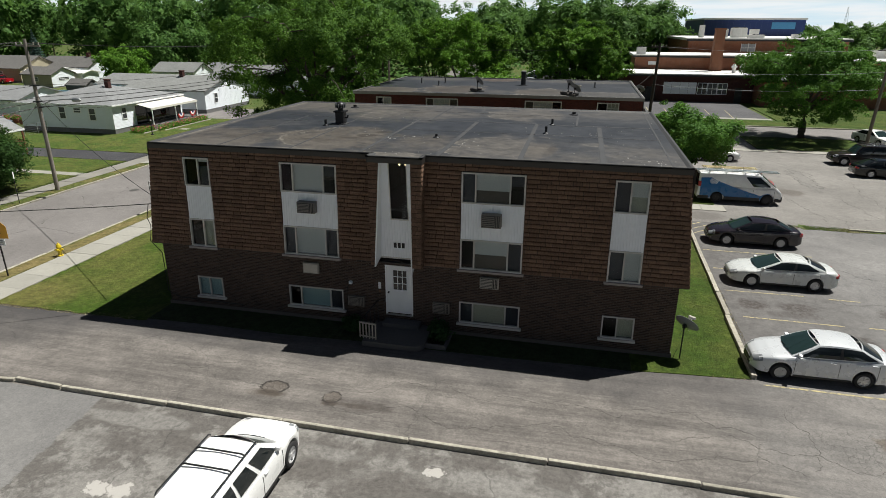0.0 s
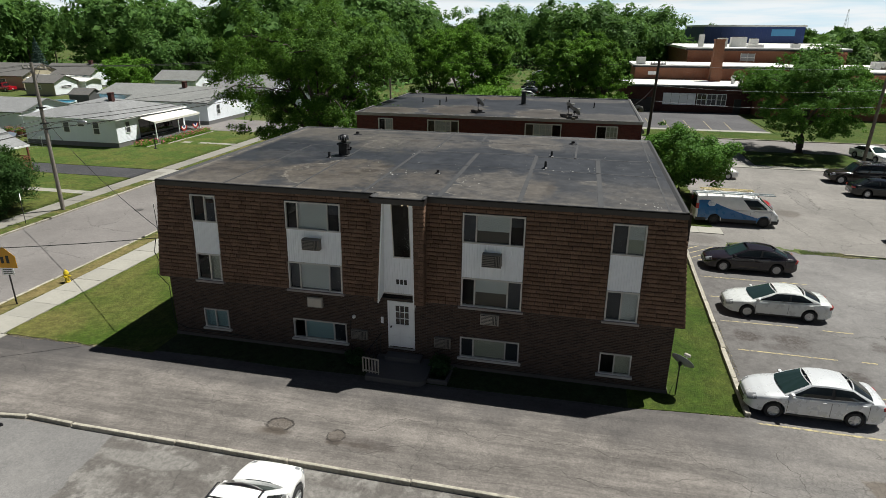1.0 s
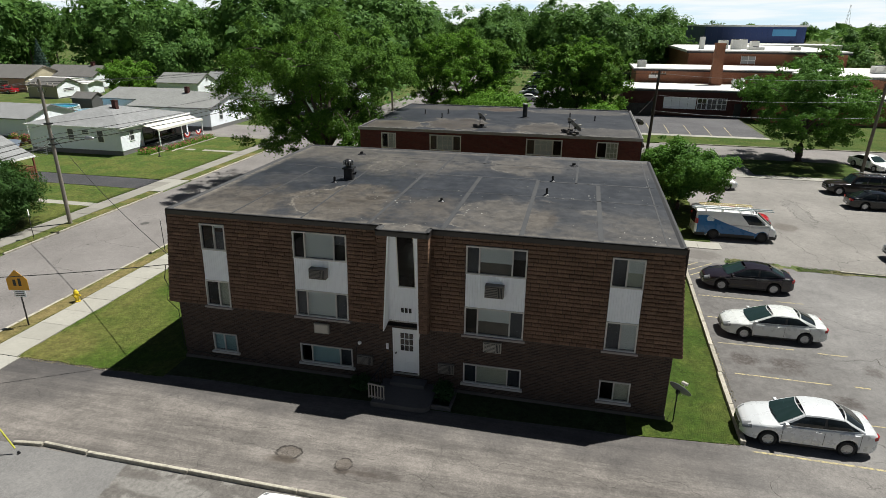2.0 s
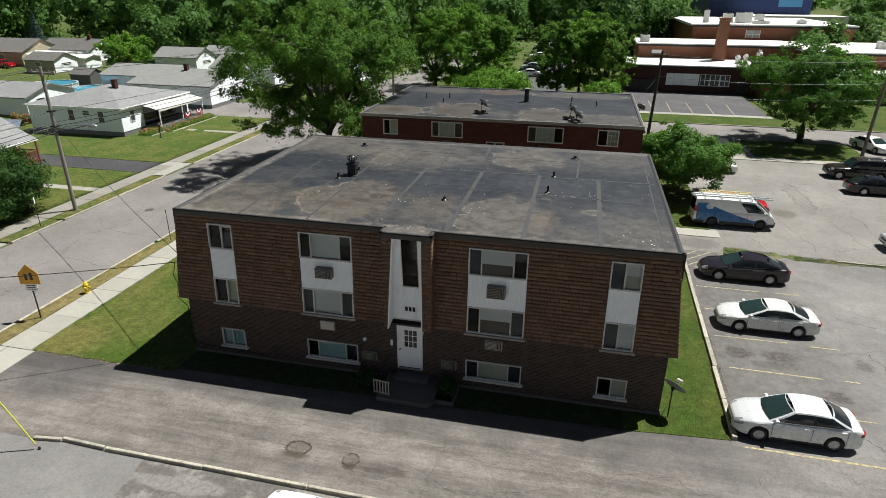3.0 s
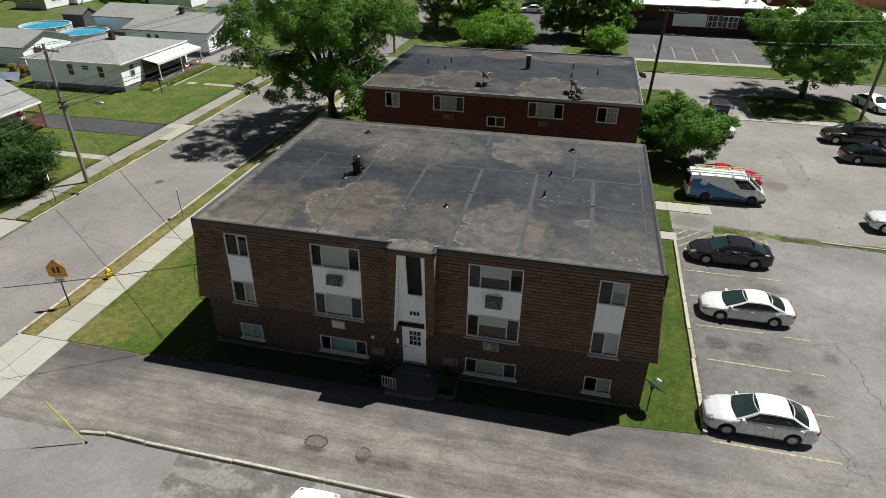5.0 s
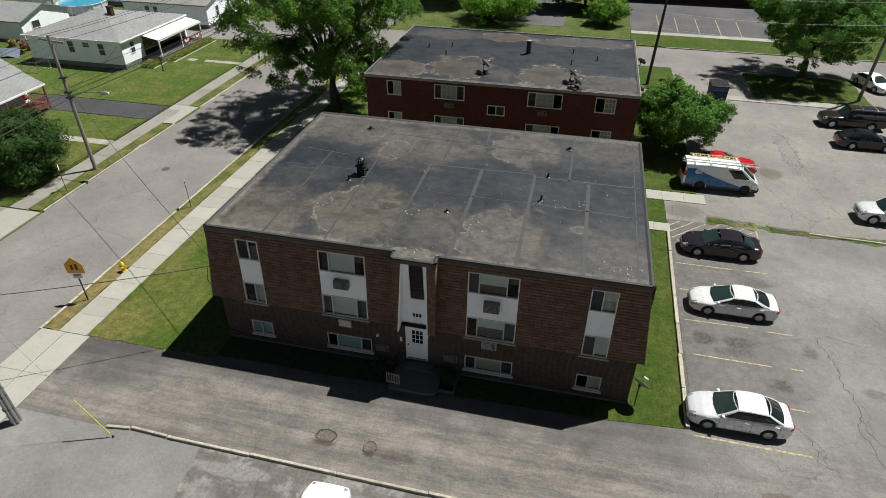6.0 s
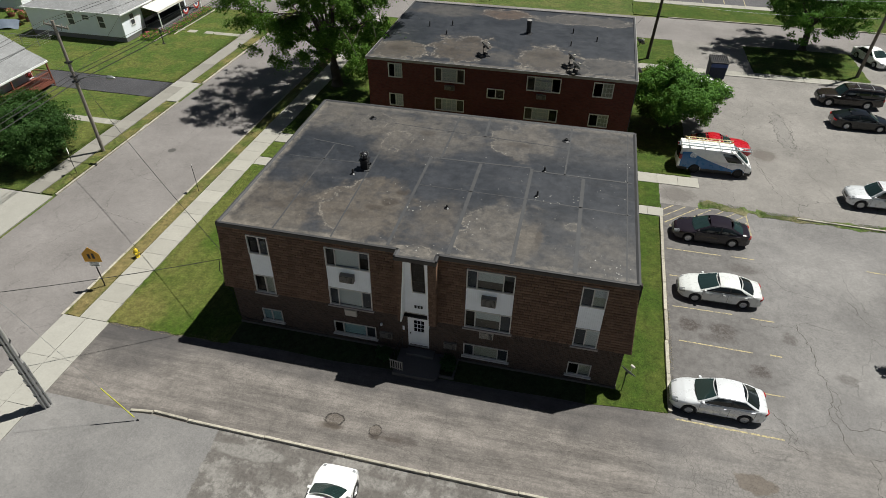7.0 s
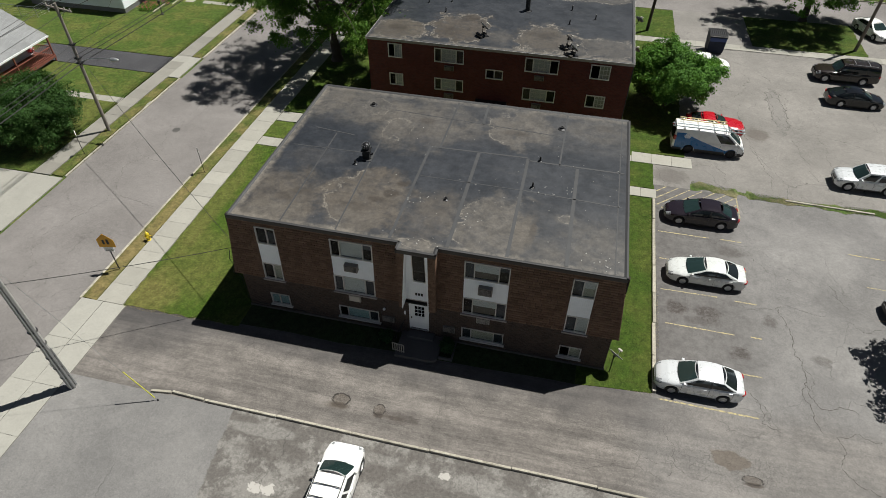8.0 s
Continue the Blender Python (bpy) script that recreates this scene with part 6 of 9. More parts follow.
def rear_flats():
    cols = [(1.92, 3.10, NARROW), (5.77, 8.2, (0.24, 0.74)), (13.07, 15.69, (0.24, 0.74)), (18.1, 19.6, NARROW)]
    rows = [(5.46, 6.64), (3.02, 4.09), (0.6, 1.5)]
    holes = [(a, b, *z) for a, b, _ in cols for z in rows] + [(10.0, 11.4, 4.5, 5.32), (9.9, 11.2, 0.2, 2.3)]
    put = lambda a, b, y0, y1, c, d: part("wall", Geo().box(a, b, y0, y1, c, d), M_brick_red, rear, "red brick wall")
    pierced(RX0, RX1, 0.0, RTOP - 0.22, holes, lambda a, b, c, d: put(a, b, RY0, RY0 + 0.28, c, d))
    put(RX0, RX0 + 0.28, RY0 + 0.28, RY1, 0, RTOP - 0.22)
    put(RX1 - 0.28, RX1, RY0 + 0.28, RY1, 0, RTOP - 0.22)
    put(RX0 + 0.28, RX1 - 0.28, RY1 - 0.28, RY1, 0, RTOP - 0.22)
    # added floors and a partition, with the rooms' dimness in their colour
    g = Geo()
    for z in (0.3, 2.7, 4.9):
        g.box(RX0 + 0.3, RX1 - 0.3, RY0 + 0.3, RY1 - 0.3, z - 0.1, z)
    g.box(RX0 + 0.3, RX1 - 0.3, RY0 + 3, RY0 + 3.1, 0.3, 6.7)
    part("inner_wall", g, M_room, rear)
    looks = [[[], full(BLIND)], [full(BROWN), full(BLIND), full(BROWN)], [full(BROWN), full(BLIND), []], [[], full(CURTAIN)]]
    for (a, b, sp), look_in in zip(cols, looks):
        for z in rows:
            window(rear, a, b, *z, sp, look_in, rear_front, M_frame_white, None, 0.075, (1,))
    window(rear, 10.0, 11.4, 4.5, 5.32, (0.5,), [[], full(BROWN)], rear_front, M_frame_white, None, 0.075)
    for x0, x1 in ((6.6, 7.4), (13.9, 14.65)):
        for z in (4.86, 2.42):
            conditioner(rear, x0, x1, z, z + 0.4, rear_front, M_grille, 0.15)
    part("door", Geo().box(9.95, 11.15, RY0 + 0.05, RY0 + 0.1, 0.2, 2.28), M_black, rear, "dark entrance door")
    part("canopy", Geo().box(9.3, 11.9, RY0 - 1.1, RY0 - 0.004, 2.45, 2.62), M_fascia, rear, "dark entrance canopy", 0.02)
    part("membrane", Geo().box(RX0 - 0.05, RX1 + 0.05, RY0 - 0.05, RY1 + 0.05, RTOP - 0.2, RTOP - 0.06), M_roof_rear, rear, "flat black roof with dusty stains")
    g = Geo()
    lo, hi = RTOP - 0.22, RTOP
    g.box(RX0 - 0.1, RX1 + 0.1, RY0 - 0.1, RY0 - 0.052, lo, hi).box(RX0 - 0.1, RX1 + 0.1, RY1 + 0.052, RY1 + 0.1, lo, hi)
    g.box(RX0 - 0.1, RX0 - 0.052, RY0 - 0.052, RY1 + 0.052, lo, hi).box(RX1 + 0.052, RX1 + 0.1, RY0 - 0.052, RY1 + 0.052, lo, hi)
    part("coping", g, M_coping, rear, "grey metal coping")
    g = Geo()
    for x0, x1, y0, y1 in ((RX0 - 0.05, RX1 + 0.05, RY0 - 0.05, RY0 + 0.1), (RX0 - 0.05, RX1 + 0.05, RY1 - 0.1, RY1 + 0.05), (RX0 - 0.05, RX0 + 0.1, RY0 + 0.1, RY1 - 0.1), (RX1 - 0.1, RX1 + 0.05, RY0 + 0.1, RY1 - 0.1)):
        g.box(x0, x1, y0, y1, RTOP - 0.06, RTOP - 0.01)
    part("roof_edge", g, M_seam, rear)
    part("downpipe", Geo().cyl((RX1 + 0.06, RY0 + 0.4, 0), (RX1 + 0.06, RY0 + 0.4, RTOP - 0.25), 0.05, n=8), M_metal_dark, rear)


rear_flats()


# ---- vehicles ----
def wheel(parent, x, y, r, wide, rim_mat, spokes=7):
    """A wheel whose axle lies along y; its outer face looks away from the car."""
    w = new("wheel")
    w.parent = parent
    w.location = (x, y, r)
    side = 1 if y > 0 else -1
    g = Geo()
    n = 24
    prof = [(r * 0.62, -wide / 2), (r * 0.93, -wide / 2), (r, -wide * 0.36), (r, wide * 0.36), (r * 0.93, wide / 2), (r * 0.66, wide / 2), (r * 0.62, wide * 0.3)]
    g.loft([[(q * math.cos(2 * math.pi * k / n), h * side, q * math.sin(2 * math.pi * k / n)) for k in range(n)] for q, h in prof], caps=False)
    g.smooth = 50
    part("tyre", g, M_rubber, w)
    g = Geo()
    g.loft([[(q * math.cos(2 * math.pi * k / n), h * side, q * math.sin(2 * math.pi * k / n)) for k in range(n)] for q, h in ((r * 0.66, wide * 0.42), (r * 0.6, wide * 0.46), (r * 0.55, wide * 0.2), (0.02, wide * 0.16))], caps=False)
    for k in range(spokes):
        a = 2 * math.pi * k / spokes
        d, t = Vector((math.cos(a), 0, math.sin(a))), Vector((-math.sin(a), 0, math.cos(a)))
        o = Vector((0, side * wide * 0.3, 0))
        h = Vector((0, side * wide * 0.1, 0))
        p = [d * r * 0.08 - t * 0.035, d * r * 0.6 - t * 0.028, d * r * 0.6 + t * 0.028, d * r * 0.08 + t * 0.035]
        g.hexa([q + o for q in p] + [q + o + h for q in p])
    g.cyl((0, side * wide * 0.3, 0), (0, side * wide * 0.46, 0), r * 0.16, n=10)
    part("rim", g, rim_mat, w)
    return w


def vehicle(name, label, paint, at, heading, L, Wd, H, wb, front_over, deck, plan, cabin, wheel_r=0.32, windows=((0.05, 0.44), (0.49, 0.93)), rim=None, glass=None,
            screen=None, roof_in=0.74, belt_in=0.93, clearance=0.2, bumper=None, tint_rear=None, category="car", head=None, tail=None, spokes=7):
    """A road vehicle: lofted body with wheel arches, a cabin with its panes, wheels, lamps, mirrors, handles.
    deck: height of the bonnet, belt and boot line along the length; plan: half width along it (0 rear, 1 front).
    cabin: rear base, rear top, front top, front base as shares of the length, and the heights at rear and front of the roof."""
    car = thing(name, (*at, 0), heading, label, category)
    hw = Wd / 2
    xf = L / 2 - front_over
    xr = xf - wb
    arch = wheel_r * 1.17
    rings = []
    stations = sorted({i / 60 for i in range(61)} | {0.004, 0.012, 0.988, 0.996} | {0.5 + (c + arch * k) / L for c in (xf, xr) for k in (-1.0, -0.99, -0.95, -0.85, -0.6, -0.3, 0.3, 0.6, 0.85, 0.95, 0.99, 1.0)})
    for s in stations:
        x = (s - 0.5) * L
        w = along(plan, s) * hw
        zt = along(deck, s)
        lift = max(0.0, (0.06 - s) / 0.06, (s - 0.94) / 0.06)
        zl = clearance + 0.1 * lift
        for c in (xf, xr):
            if abs(x - c) < arch:
                zl = max(zl, min(zt - 0.12, wheel_r + math.sqrt(arch * arch - (x - c) ** 2)))
        mid = lerp(zl, zt, 0.5) if zl < zt * 0.5 else lerp(zl, zt, 0.3)
        half = [(0.0, zl), (0.90 * w, zl), (0.985 * w, zl + 0.03), (w, mid), (0.99 * w, lerp(mid, zt, 0.55)), (0.955 * w, zt - 0.045), (0.90 * w, zt - 0.008), (0.55 * w, zt + 0.022), (0.0, zt + 0.032)]
        rings.append([(x, y, z) for y, z in half] + [(x, -y, z) for y, z in half[-2:0:-1]])
    g = Geo().loft(rings)
    g.smooth = 38
    part("body", g, paint, car)
    c0, c1, c2, c3, hr, hf = cabin

    def skin(u, v, off=0.0):
        """A point of the cabin's side: u rear to front, v belt to roof."""
        s = lerp(lerp(c0, c3, u), lerp(c1, c2, u), v)
        sb = lerp(c0, c3, u)
        zb = along(deck, sb) + 0.0
        zr = lerp(hr, hf, u) - 0.05 * (2 * u - 1) ** 2
        bulge = 0.045 * math.sin(math.pi * v)
        y = lerp(belt_in, roof_in, v) * hw * (1 - 0.05 * (2 * u - 1) ** 4) + bulge * 0.6 + off
        return Vector(((s - 0.5) * L, y, lerp(zb, zr, v)))

    def roof_at(u, k):
        e = skin(u, 1.0)
        z = e.z + 0.055 * (1 - k * k)
        return Vector((e.x, e.y * k, z))

    def end(u, v, k, off=0.0):
        """Windscreen (u = 1) or rear window (u = 0)."""
        e = skin(u, v)
        bow = 0.13 * (1 - k * k) * (1 if u > 0.5 else -1)
        return Vector((e.x + bow + (off if u > 0.5 else -off), e.y * k, e.z + 0.055 * (1 - k * k) * v + off * 0.6))

    g = Geo()
    U, V, K = [i / 16 for i in range(17)], [i / 6 for i in range(7)], [i / 5 - 1 for i in range(11)]
    mirror = lambda p: Vector((p.x, -p.y, p.z))
    g.grid([[skin(u, v) for u in U] for v in V])
    g.grid([[mirror(skin(u, v)) for u in U[::-1]] for v in V])
    g.grid([[roof_at(u, k) for k in K[::-1]] for u in U])
    g.grid([[end(1, v, k) for k in K[::-1]] for v in V[::-1]])
    g.grid([[end(0, v, k) for k in K] for v in V[::-1]])
    g.smooth = 38
    part("cabin", g, paint, car)
    glass = glass or M_glass_car
    part_g = Geo().grid([[end(1, v, k, 0.012) for k in [0.9 * q for q in K[::-1]]] for v in (0.97, 0.75, 0.5, 0.25, 0.06)])
    part_g.smooth = True
    part("windscreen", part_g, screen or M_glass_green, car)
    part_g = Geo().grid([[end(0, v, k, 0.012) for k in [0.88 * q for q in K]] for v in (0.94, 0.7, 0.45, 0.2, 0.08)])
    part_g.smooth = True
    part("rear_window", part_g, tint_rear or glass, car)
    if len(windows) > 1 and H < 1.6:
        us = [lerp(windows[0][0] - 0.012, windows[-1][1] + 0.012, i / 14) for i in range(15)]
        for flip in (0, 1):
            rows = [[skin(u, v, 0.006) for u in (us if not flip else us[::-1])] for v in (0.07, 0.35, 0.6, 0.89)]
            part("window_surround", Geo().grid([[mirror(p) for p in r] for r in rows] if flip else rows), M_black, car, "black trim round the side windows")
    for a, b in windows:
        us = [lerp(a, b, i / 6) for i in range(7)]
        for flip in (0, 1):
            rows = [[skin(u, v, 0.012) for u in (us if not flip else us[::-1])] for v in (0.1, 0.35, 0.6, 0.86)]
            gg = Geo().grid([[mirror(p) for p in r] for r in rows] if flip else rows)
            part("side_window", gg, glass, car)
    for x, y in ((xf, 1), (xf, -1), (xr, 1), (xr, -1)):
        wheel(car, x, y * (hw - 0.115), wheel_r, 0.21, rim or M_rim, spokes)
    # dark underside, so that nothing shows through the arches
    part("underbody", Geo().box(xr - 0.5, xf + 0.5, -hw * 0.62, hw * 0.62, clearance + 0.02, clearance + 0.3), M_black, car)
    # lamps
    for side in (1, -1):
        s0, s1 = 0.925, 0.985
        gg = Geo()
        pts = []
        for s in (s0, (s0 + s1) / 2, s1):
            w = along(plan, s) * hw
            z = along(deck, s)
            pts.append(((s - 0.5) * L + 0.004, w, z))
        rows = [[(x + 0.012, side * w * 0.70, z + 0.018) for x, w, z in pts], [(x + 0.01, side * (w * 0.93), z - 0.02) for x, w, z in pts], [(x + 0.01, side * (w + 0.008), z - 0.12) for x, w, z in pts]]
        gg.grid(rows if side > 0 else [r[::-1] for r in rows])
        gg.smooth = True
        part("headlight", gg, M_lamp_clear, car)
        gg = Geo()
        z = along(deck, 0.02)
        w0, w1 = along(plan, 0.0) * hw, along(plan, 0.05) * hw
        t0, t1 = tail or (0.21, 0.07)
        wm = along(plan, 0.012) * hw
        gg.prism([(x, side * y) for x, y in ((-L / 2 - 0.004, w0 * 0.7), (-L / 2 + 0.05, w0 * 0.7), (-L / 2 + 0.2, w1 - 0.06), (-L / 2 + 0.2, along(plan, 0.04) * hw + 0.004), (-L / 2 + 0.055, wm + 0.004), (-L / 2 - 0.002, w0 + 0.002))], z - t0, z - t1)
        part("tail_light", gg, M_lamp_red, car)
        # mirrors and handles
        e = skin(0.93, 0.04)
        gg = Geo().box(e.x - 0.07, e.x + 0.07, *sorted((side * (e.y - 0.03), side * (e.y + 0.13))), e.z + 0.0, e.z + 0.11)
        part("door_mirror", gg, paint, car, bevel=0.03)
        for u in [lerp(a, b, 0.12) for a, b in windows]:
            e = skin(u, 0.0)
            gg = Geo().box(e.x - 0.09, e.x + 0.09, *sorted((side * (hw * along(plan, e.x / L + 0.5) - 0.03), side * (hw * along(plan, e.x / L + 0.5) + 0.022))), e.z - 0.13, e.z - 0.10)
            part("door_handle", gg, paint, car)
        # shut lines of the doors
        for u in sorted({windows[0][0] - 0.01, *[b + 0.025 for a, b in windows]}):
            e = skin(min(max(u, 0.02), 0.985), 0.0)
            y = hw * along(plan, e.x / L + 0.5)
            part("shut_line", Geo().box(e.x - 0.006, e.x + 0.006, *sorted((side * (y - 0.02), side * (y + 0.003))), 0.36, e.z - 0.12), M_black, car)
        gg = Geo().box(xr + arch + 0.03, xf - arch - 0.03, *sorted((side * (hw - 0.04), side * (hw + 0.006))), clearance + 0.02, clearance + 0.09)
        part("sill_trim", gg, bumper or M_black, car)
    # grille, bumper slots, number plates kept blank
    z = along(deck, 0.985)
    part("grille", Geo().box(L / 2 - 0.06, L / 2 + 0.006, -hw * 0.38, hw * 0.38, z - 0.2, z - 0.08), M_black, car)
    part("air_intake", Geo().box(L / 2 - 0.1, L / 2 + 0.004, -hw * 0.5, hw * 0.5, clearance + 0.12, clearance + 0.22), M_black, car)
    part("licence_plate", Geo().box(-L / 2 - 0.016, -L / 2 + 0.02, -0.16, 0.16, along(deck, 0.0) * 0.62, along(deck, 0.0) * 0.62 + 0.15), M_white, car, "blank pale plate")
    for k in (-0.22, 0.22):
        a, b = end(1, 0.06, k - 0.2, 0.016), end(1, 0.13, k + 0.3, 0.016)
        part("wiper", Geo().tube([a, (a + b) / 2 + Vector((0.01, 0, 0.005)), b], 0.008, 4), M_black, car)
    return car


SEDAN_DECK = ((0, 0.55), (0.006, 0.8), (0.02, 0.95), (0.06, 1.0), (0.16, 1.03), (0.4, 0.98), (0.68, 0.95), (0.74, 0.93), (0.86, 0.85), (0.94, 0.75), (0.985, 0.64), (0.996, 0.52), (1, 0.42))
SEDAN_PLAN = ((0, 0.72), (0.01, 0.80), (0.05, 0.92), (0.16, 0.98), (0.3, 1), (0.78, 1), (0.88, 0.95), (0.95, 0.83), (0.985, 0.66), (1, 0.5))
SEDAN_CABIN = (0.115, 0.27, 0.55, 0.735, 1.41, 1.43)

vehicle("sedan", "silver compact sedan parked nose to the grass kerb", P_silver, (25.9, 0.08), 180, 4.53, 1.70, 1.48, 2.60, 0.92, SEDAN_DECK, SEDAN_PLAN, SEDAN_CABIN, 0.31)
vehicle("sedan", "white sedan with small boot spoiler in a parking bay", P_pearl, (26.95, 8.62), 180, 4.74, 1.78, 1.38, 2.72, 1.0,
        tuple((s, z * 0.96) for s, z in SEDAN_DECK), SEDAN_PLAN, (0.13, 0.29, 0.53, 0.75, 1.33, 1.35), 0.31, ((0.1, 0.44), (0.49, 0.93)), spokes=5)
vehicle("sedan", "charcoal black sedan parked beside a hatched bay", P_charcoal, (27.1, 14.66), 180, 4.9, 1.84, 1.46, 2.80, 1.0, SEDAN_DECK, SEDAN_PLAN, (0.12, 0.27, 0.54, 0.74, 1.39, 1.42), 0.33, tint_rear=M_glass_green, spokes=9)
vehicle("sedan", "black sedan parked with its tail to the lane", P_black, (41.9, 34.78), 0, 4.85, 1.84, 1.46, 2.70, 1.0, SEDAN_DECK, SEDAN_PLAN, SEDAN_CABIN, 0.33)
vehicle("sedan", "white sedan waiting at the lot entrance", P_white, (47.7, 51.6), -68, 4.8, 1.84, 1.46, 2.75, 1.0, SEDAN_DECK, SEDAN_PLAN, SEDAN_CABIN, 0.33)
vehicle("sedan", "white sedan half hidden behind a small tree", P_white, (29.4, 38.9), 0, 4.5, 1.75, 1.46, 2.65, 0.95, SEDAN_DECK, SEDAN_PLAN, SEDAN_CABIN, 0.31)
COUPE_DECK = ((0, 0.6), (0.006, 0.85), (0.02, 0.98), (0.1, 1.01), (0.3, 0.98), (0.6, 0.95), (0.66, 0.94), (0.85, 0.88), (0.95, 0.78), (0.985, 0.66), (1, 0.45))
vehicle("coupe", "bright red coupe with dark sunroof behind the van", P_red, (29.2, 27.25), 0, 4.75, 1.88, 1.38, 2.72, 0.95, COUPE_DECK, SEDAN_PLAN, (0.09, 0.26, 0.46, 0.645, 1.32, 1.35), 0.34, ((0.38, 0.93),), spokes=5)

vehicle("sedan", "black sedan at the far side of the lot", P_black, (39.6, 8.0), 180, 4.8, 1.84, 1.46, 2.75, 1.0, SEDAN_DECK, SEDAN_PLAN, SEDAN_CABIN, 0.33)
SUV_DECK = ((0, 0.6), (0.004, 0.9), (0.012, 1.02), (0.1, 1.05), (0.6, 1.03), (0.72, 1.04), (0.78, 1.03), (0.9, 0.97), (0.97, 0.88), (0.99, 0.76), (1, 0.5))
SUV_PLAN = ((0, 0.86), (0.008, 0.92), (0.04, 0.97), (0.2, 1), (0.85, 1), (0.94, 0.95), (0.98, 0.86), (1, 0.72))
suv = vehicle("sport_utility_vehicle", "white station wagon with black roof bars and tinted windows", P_white, (9.08, -10.08), 90.5, 4.58, 1.86, 1.75, 2.69, 0.82, SUV_DECK, SUV_PLAN,
              (0.012, 0.075, 0.55, 0.735, 1.66, 1.68), 0.37, ((0.05, 0.33), (0.37, 0.62), (0.67, 0.94)), roof_in=0.78, clearance=0.28, bumper=M_black, spokes=5)


def roof_bars(car, rails, bars, half, z, mat_rail, mat_bar):
    for side in (1, -1):
        part("roof_rail", Geo().tube([(rails[0], side * half, z - 0.06), (rails[0] + 0.08, side * half, z), (rails[1] - 0.08, side * half, z), (rails[1], side * half, z - 0.06)], 0.022, 6), mat_rail, car)
    for x in bars:
        part("cross_bar", Geo().tube([(x, -half, z - 0.005), (x, -half + 0.1, z + 0.035), (x, half - 0.1, z + 0.035), (x, half, z - 0.005)], 0.024, 6), mat_bar, car)


roof_bars(suv, (-1.95, 0.25), (-0.95, -0.35), 0.66, 1.74, M_black, M_black)
big = vehicle("sport_utility_vehicle", "dark brown full-size wagon with roof rack", P_brown, (42.15, 39.65), 180, 5.6, 2.0, 1.85, 3.3, 0.95, tuple((s, z * 1.05) for s, z in SUV_DECK), SUV_PLAN,
              (0.01, 0.04, 0.60, 0.70, 1.76, 1.78), 0.38, ((0.04, 0.33), (0.37, 0.64), (0.68, 0.95)), roof_in=0.8, clearance=0.3)
roof_bars(big, (-2.3, 0.3), (-1.6, -0.4), 0.68, 1.85, M_metal, M_metal)
vehicle("sport_utility_vehicle", "silver sport utility vehicle in the far bays", P_silver, (39.6, 21.55), 180, 4.7, 1.84, 1.75, 2.7, 0.9, SUV_DECK, SUV_PLAN, (0.012, 0.075, 0.58, 0.72, 1.66, 1.68), 0.37,
        ((0.05, 0.33), (0.37, 0.62), (0.67, 0.94)), roof_in=0.78, clearance=0.28)

VAN_DECK = ((0, 0.7), (0.004, 1.0), (0.01, 1.16), (0.3, 1.18), (0.78, 1.18), (0.86, 1.20), (0.93, 1.14), (0.975, 0.98), (0.995, 0.75), (1, 0.5))
VAN_PLAN = ((0, 0.93), (0.006, 0.97), (0.03, 1), (0.88, 1), (0.95, 0.95), (0.985, 0.86), (1, 0.75))
VAN_AT = (28.25, 24.12)
van = vehicle("van", "white and blue work van with ladders on its roof", P_white, VAN_AT, 0, 5.55, 2.02, 2.12, 3.25, 0.98, VAN_DECK, VAN_PLAN, (0.006, 0.018, 0.73, 0.92, 2.05, 2.03), 0.36,
              ((0.72, 0.95),), roof_in=0.84, belt_in=0.985, clearance=0.26, bumper=M_black, category="van", tail=(0.02, -0.34), rim=M_metal_dark)


def van_livery():
    """A broad blue sweep along the side, with a plain pale disc of bars in it."""
    L, hw = 5.55, 1.01
    for side in (1, -1):
        lo, hi = [], []
        n = 22
        for i in range(n + 1):
            s = lerp(0.03, 0.90, i / n)
            top = lerp(1.78, 0.42, max(0.0, (s - 0.16) / 0.74) ** 0.8) if s > 0.16 else 1.78 - (0.16 - s) * 0.3
            x = (s - 0.5) * L

            def at(z):
                if z < 1.18:
                    return Vector((x, side * (hw * along(VAN_PLAN, s) + 0.006), z))
                v = (z - 1.18) / (2.05 - 1.18)
                y = lerp(0.985, 0.84, v) * hw + 0.027 * math.sin(math.pi * v) + 0.012
                return Vector((x, side * y, z))

            bottom = 0.34
            for c in (5.55 / 2 - 0.98, 5.55 / 2 - 0.98 - 3.25):
                if abs(x - c) < 0.45:
                    bottom = max(bottom, 0.36 + math.sqrt(max(0, 0.45 ** 2 - (x - c) ** 2)))
            top = max(top, bottom + 0.03)
            lo.append([at(lerp(bottom, top, k / 6)) for k in range(7)])
        g = Geo()
        g.grid(lo if side < 0 else [r[::-1] for r in lo])
        part("livery", g, P_blue, van, "broad blue sweep")
        for k in range(5):
            z = 1.40 + 0.07 * k
            w = 0.27 * math.sqrt(1 - ((k - 2) / 3) ** 2)
            v = (z - 1.18) / (2.05 - 1.18)
            y = lerp(0.985, 0.84, v) * hw + 0.027 * math.sin(math.pi * v) + 0.02
            a, b = sorted((side * (y - 0.03), side * (y + 0.006)))
            part("livery_bar", Geo().box(-1.75 - w, -1.75 + w, a, b, z - 0.02, z + 0.02), M_white, van, "pale bar")
    for x in (-2.1, -1.0, 0.2, 1.0):
        part("rack_bar", Geo().box(x - 0.03, x + 0.03, -0.85, 0.85, 2.15, 2.20), M_white, van)
        for y in (-0.8, 0.8):
            part("rack_post", Geo().box(x - 0.03, x + 0.03, y - 0.03, y + 0.03, 2.02, 2.15), M_white, van)


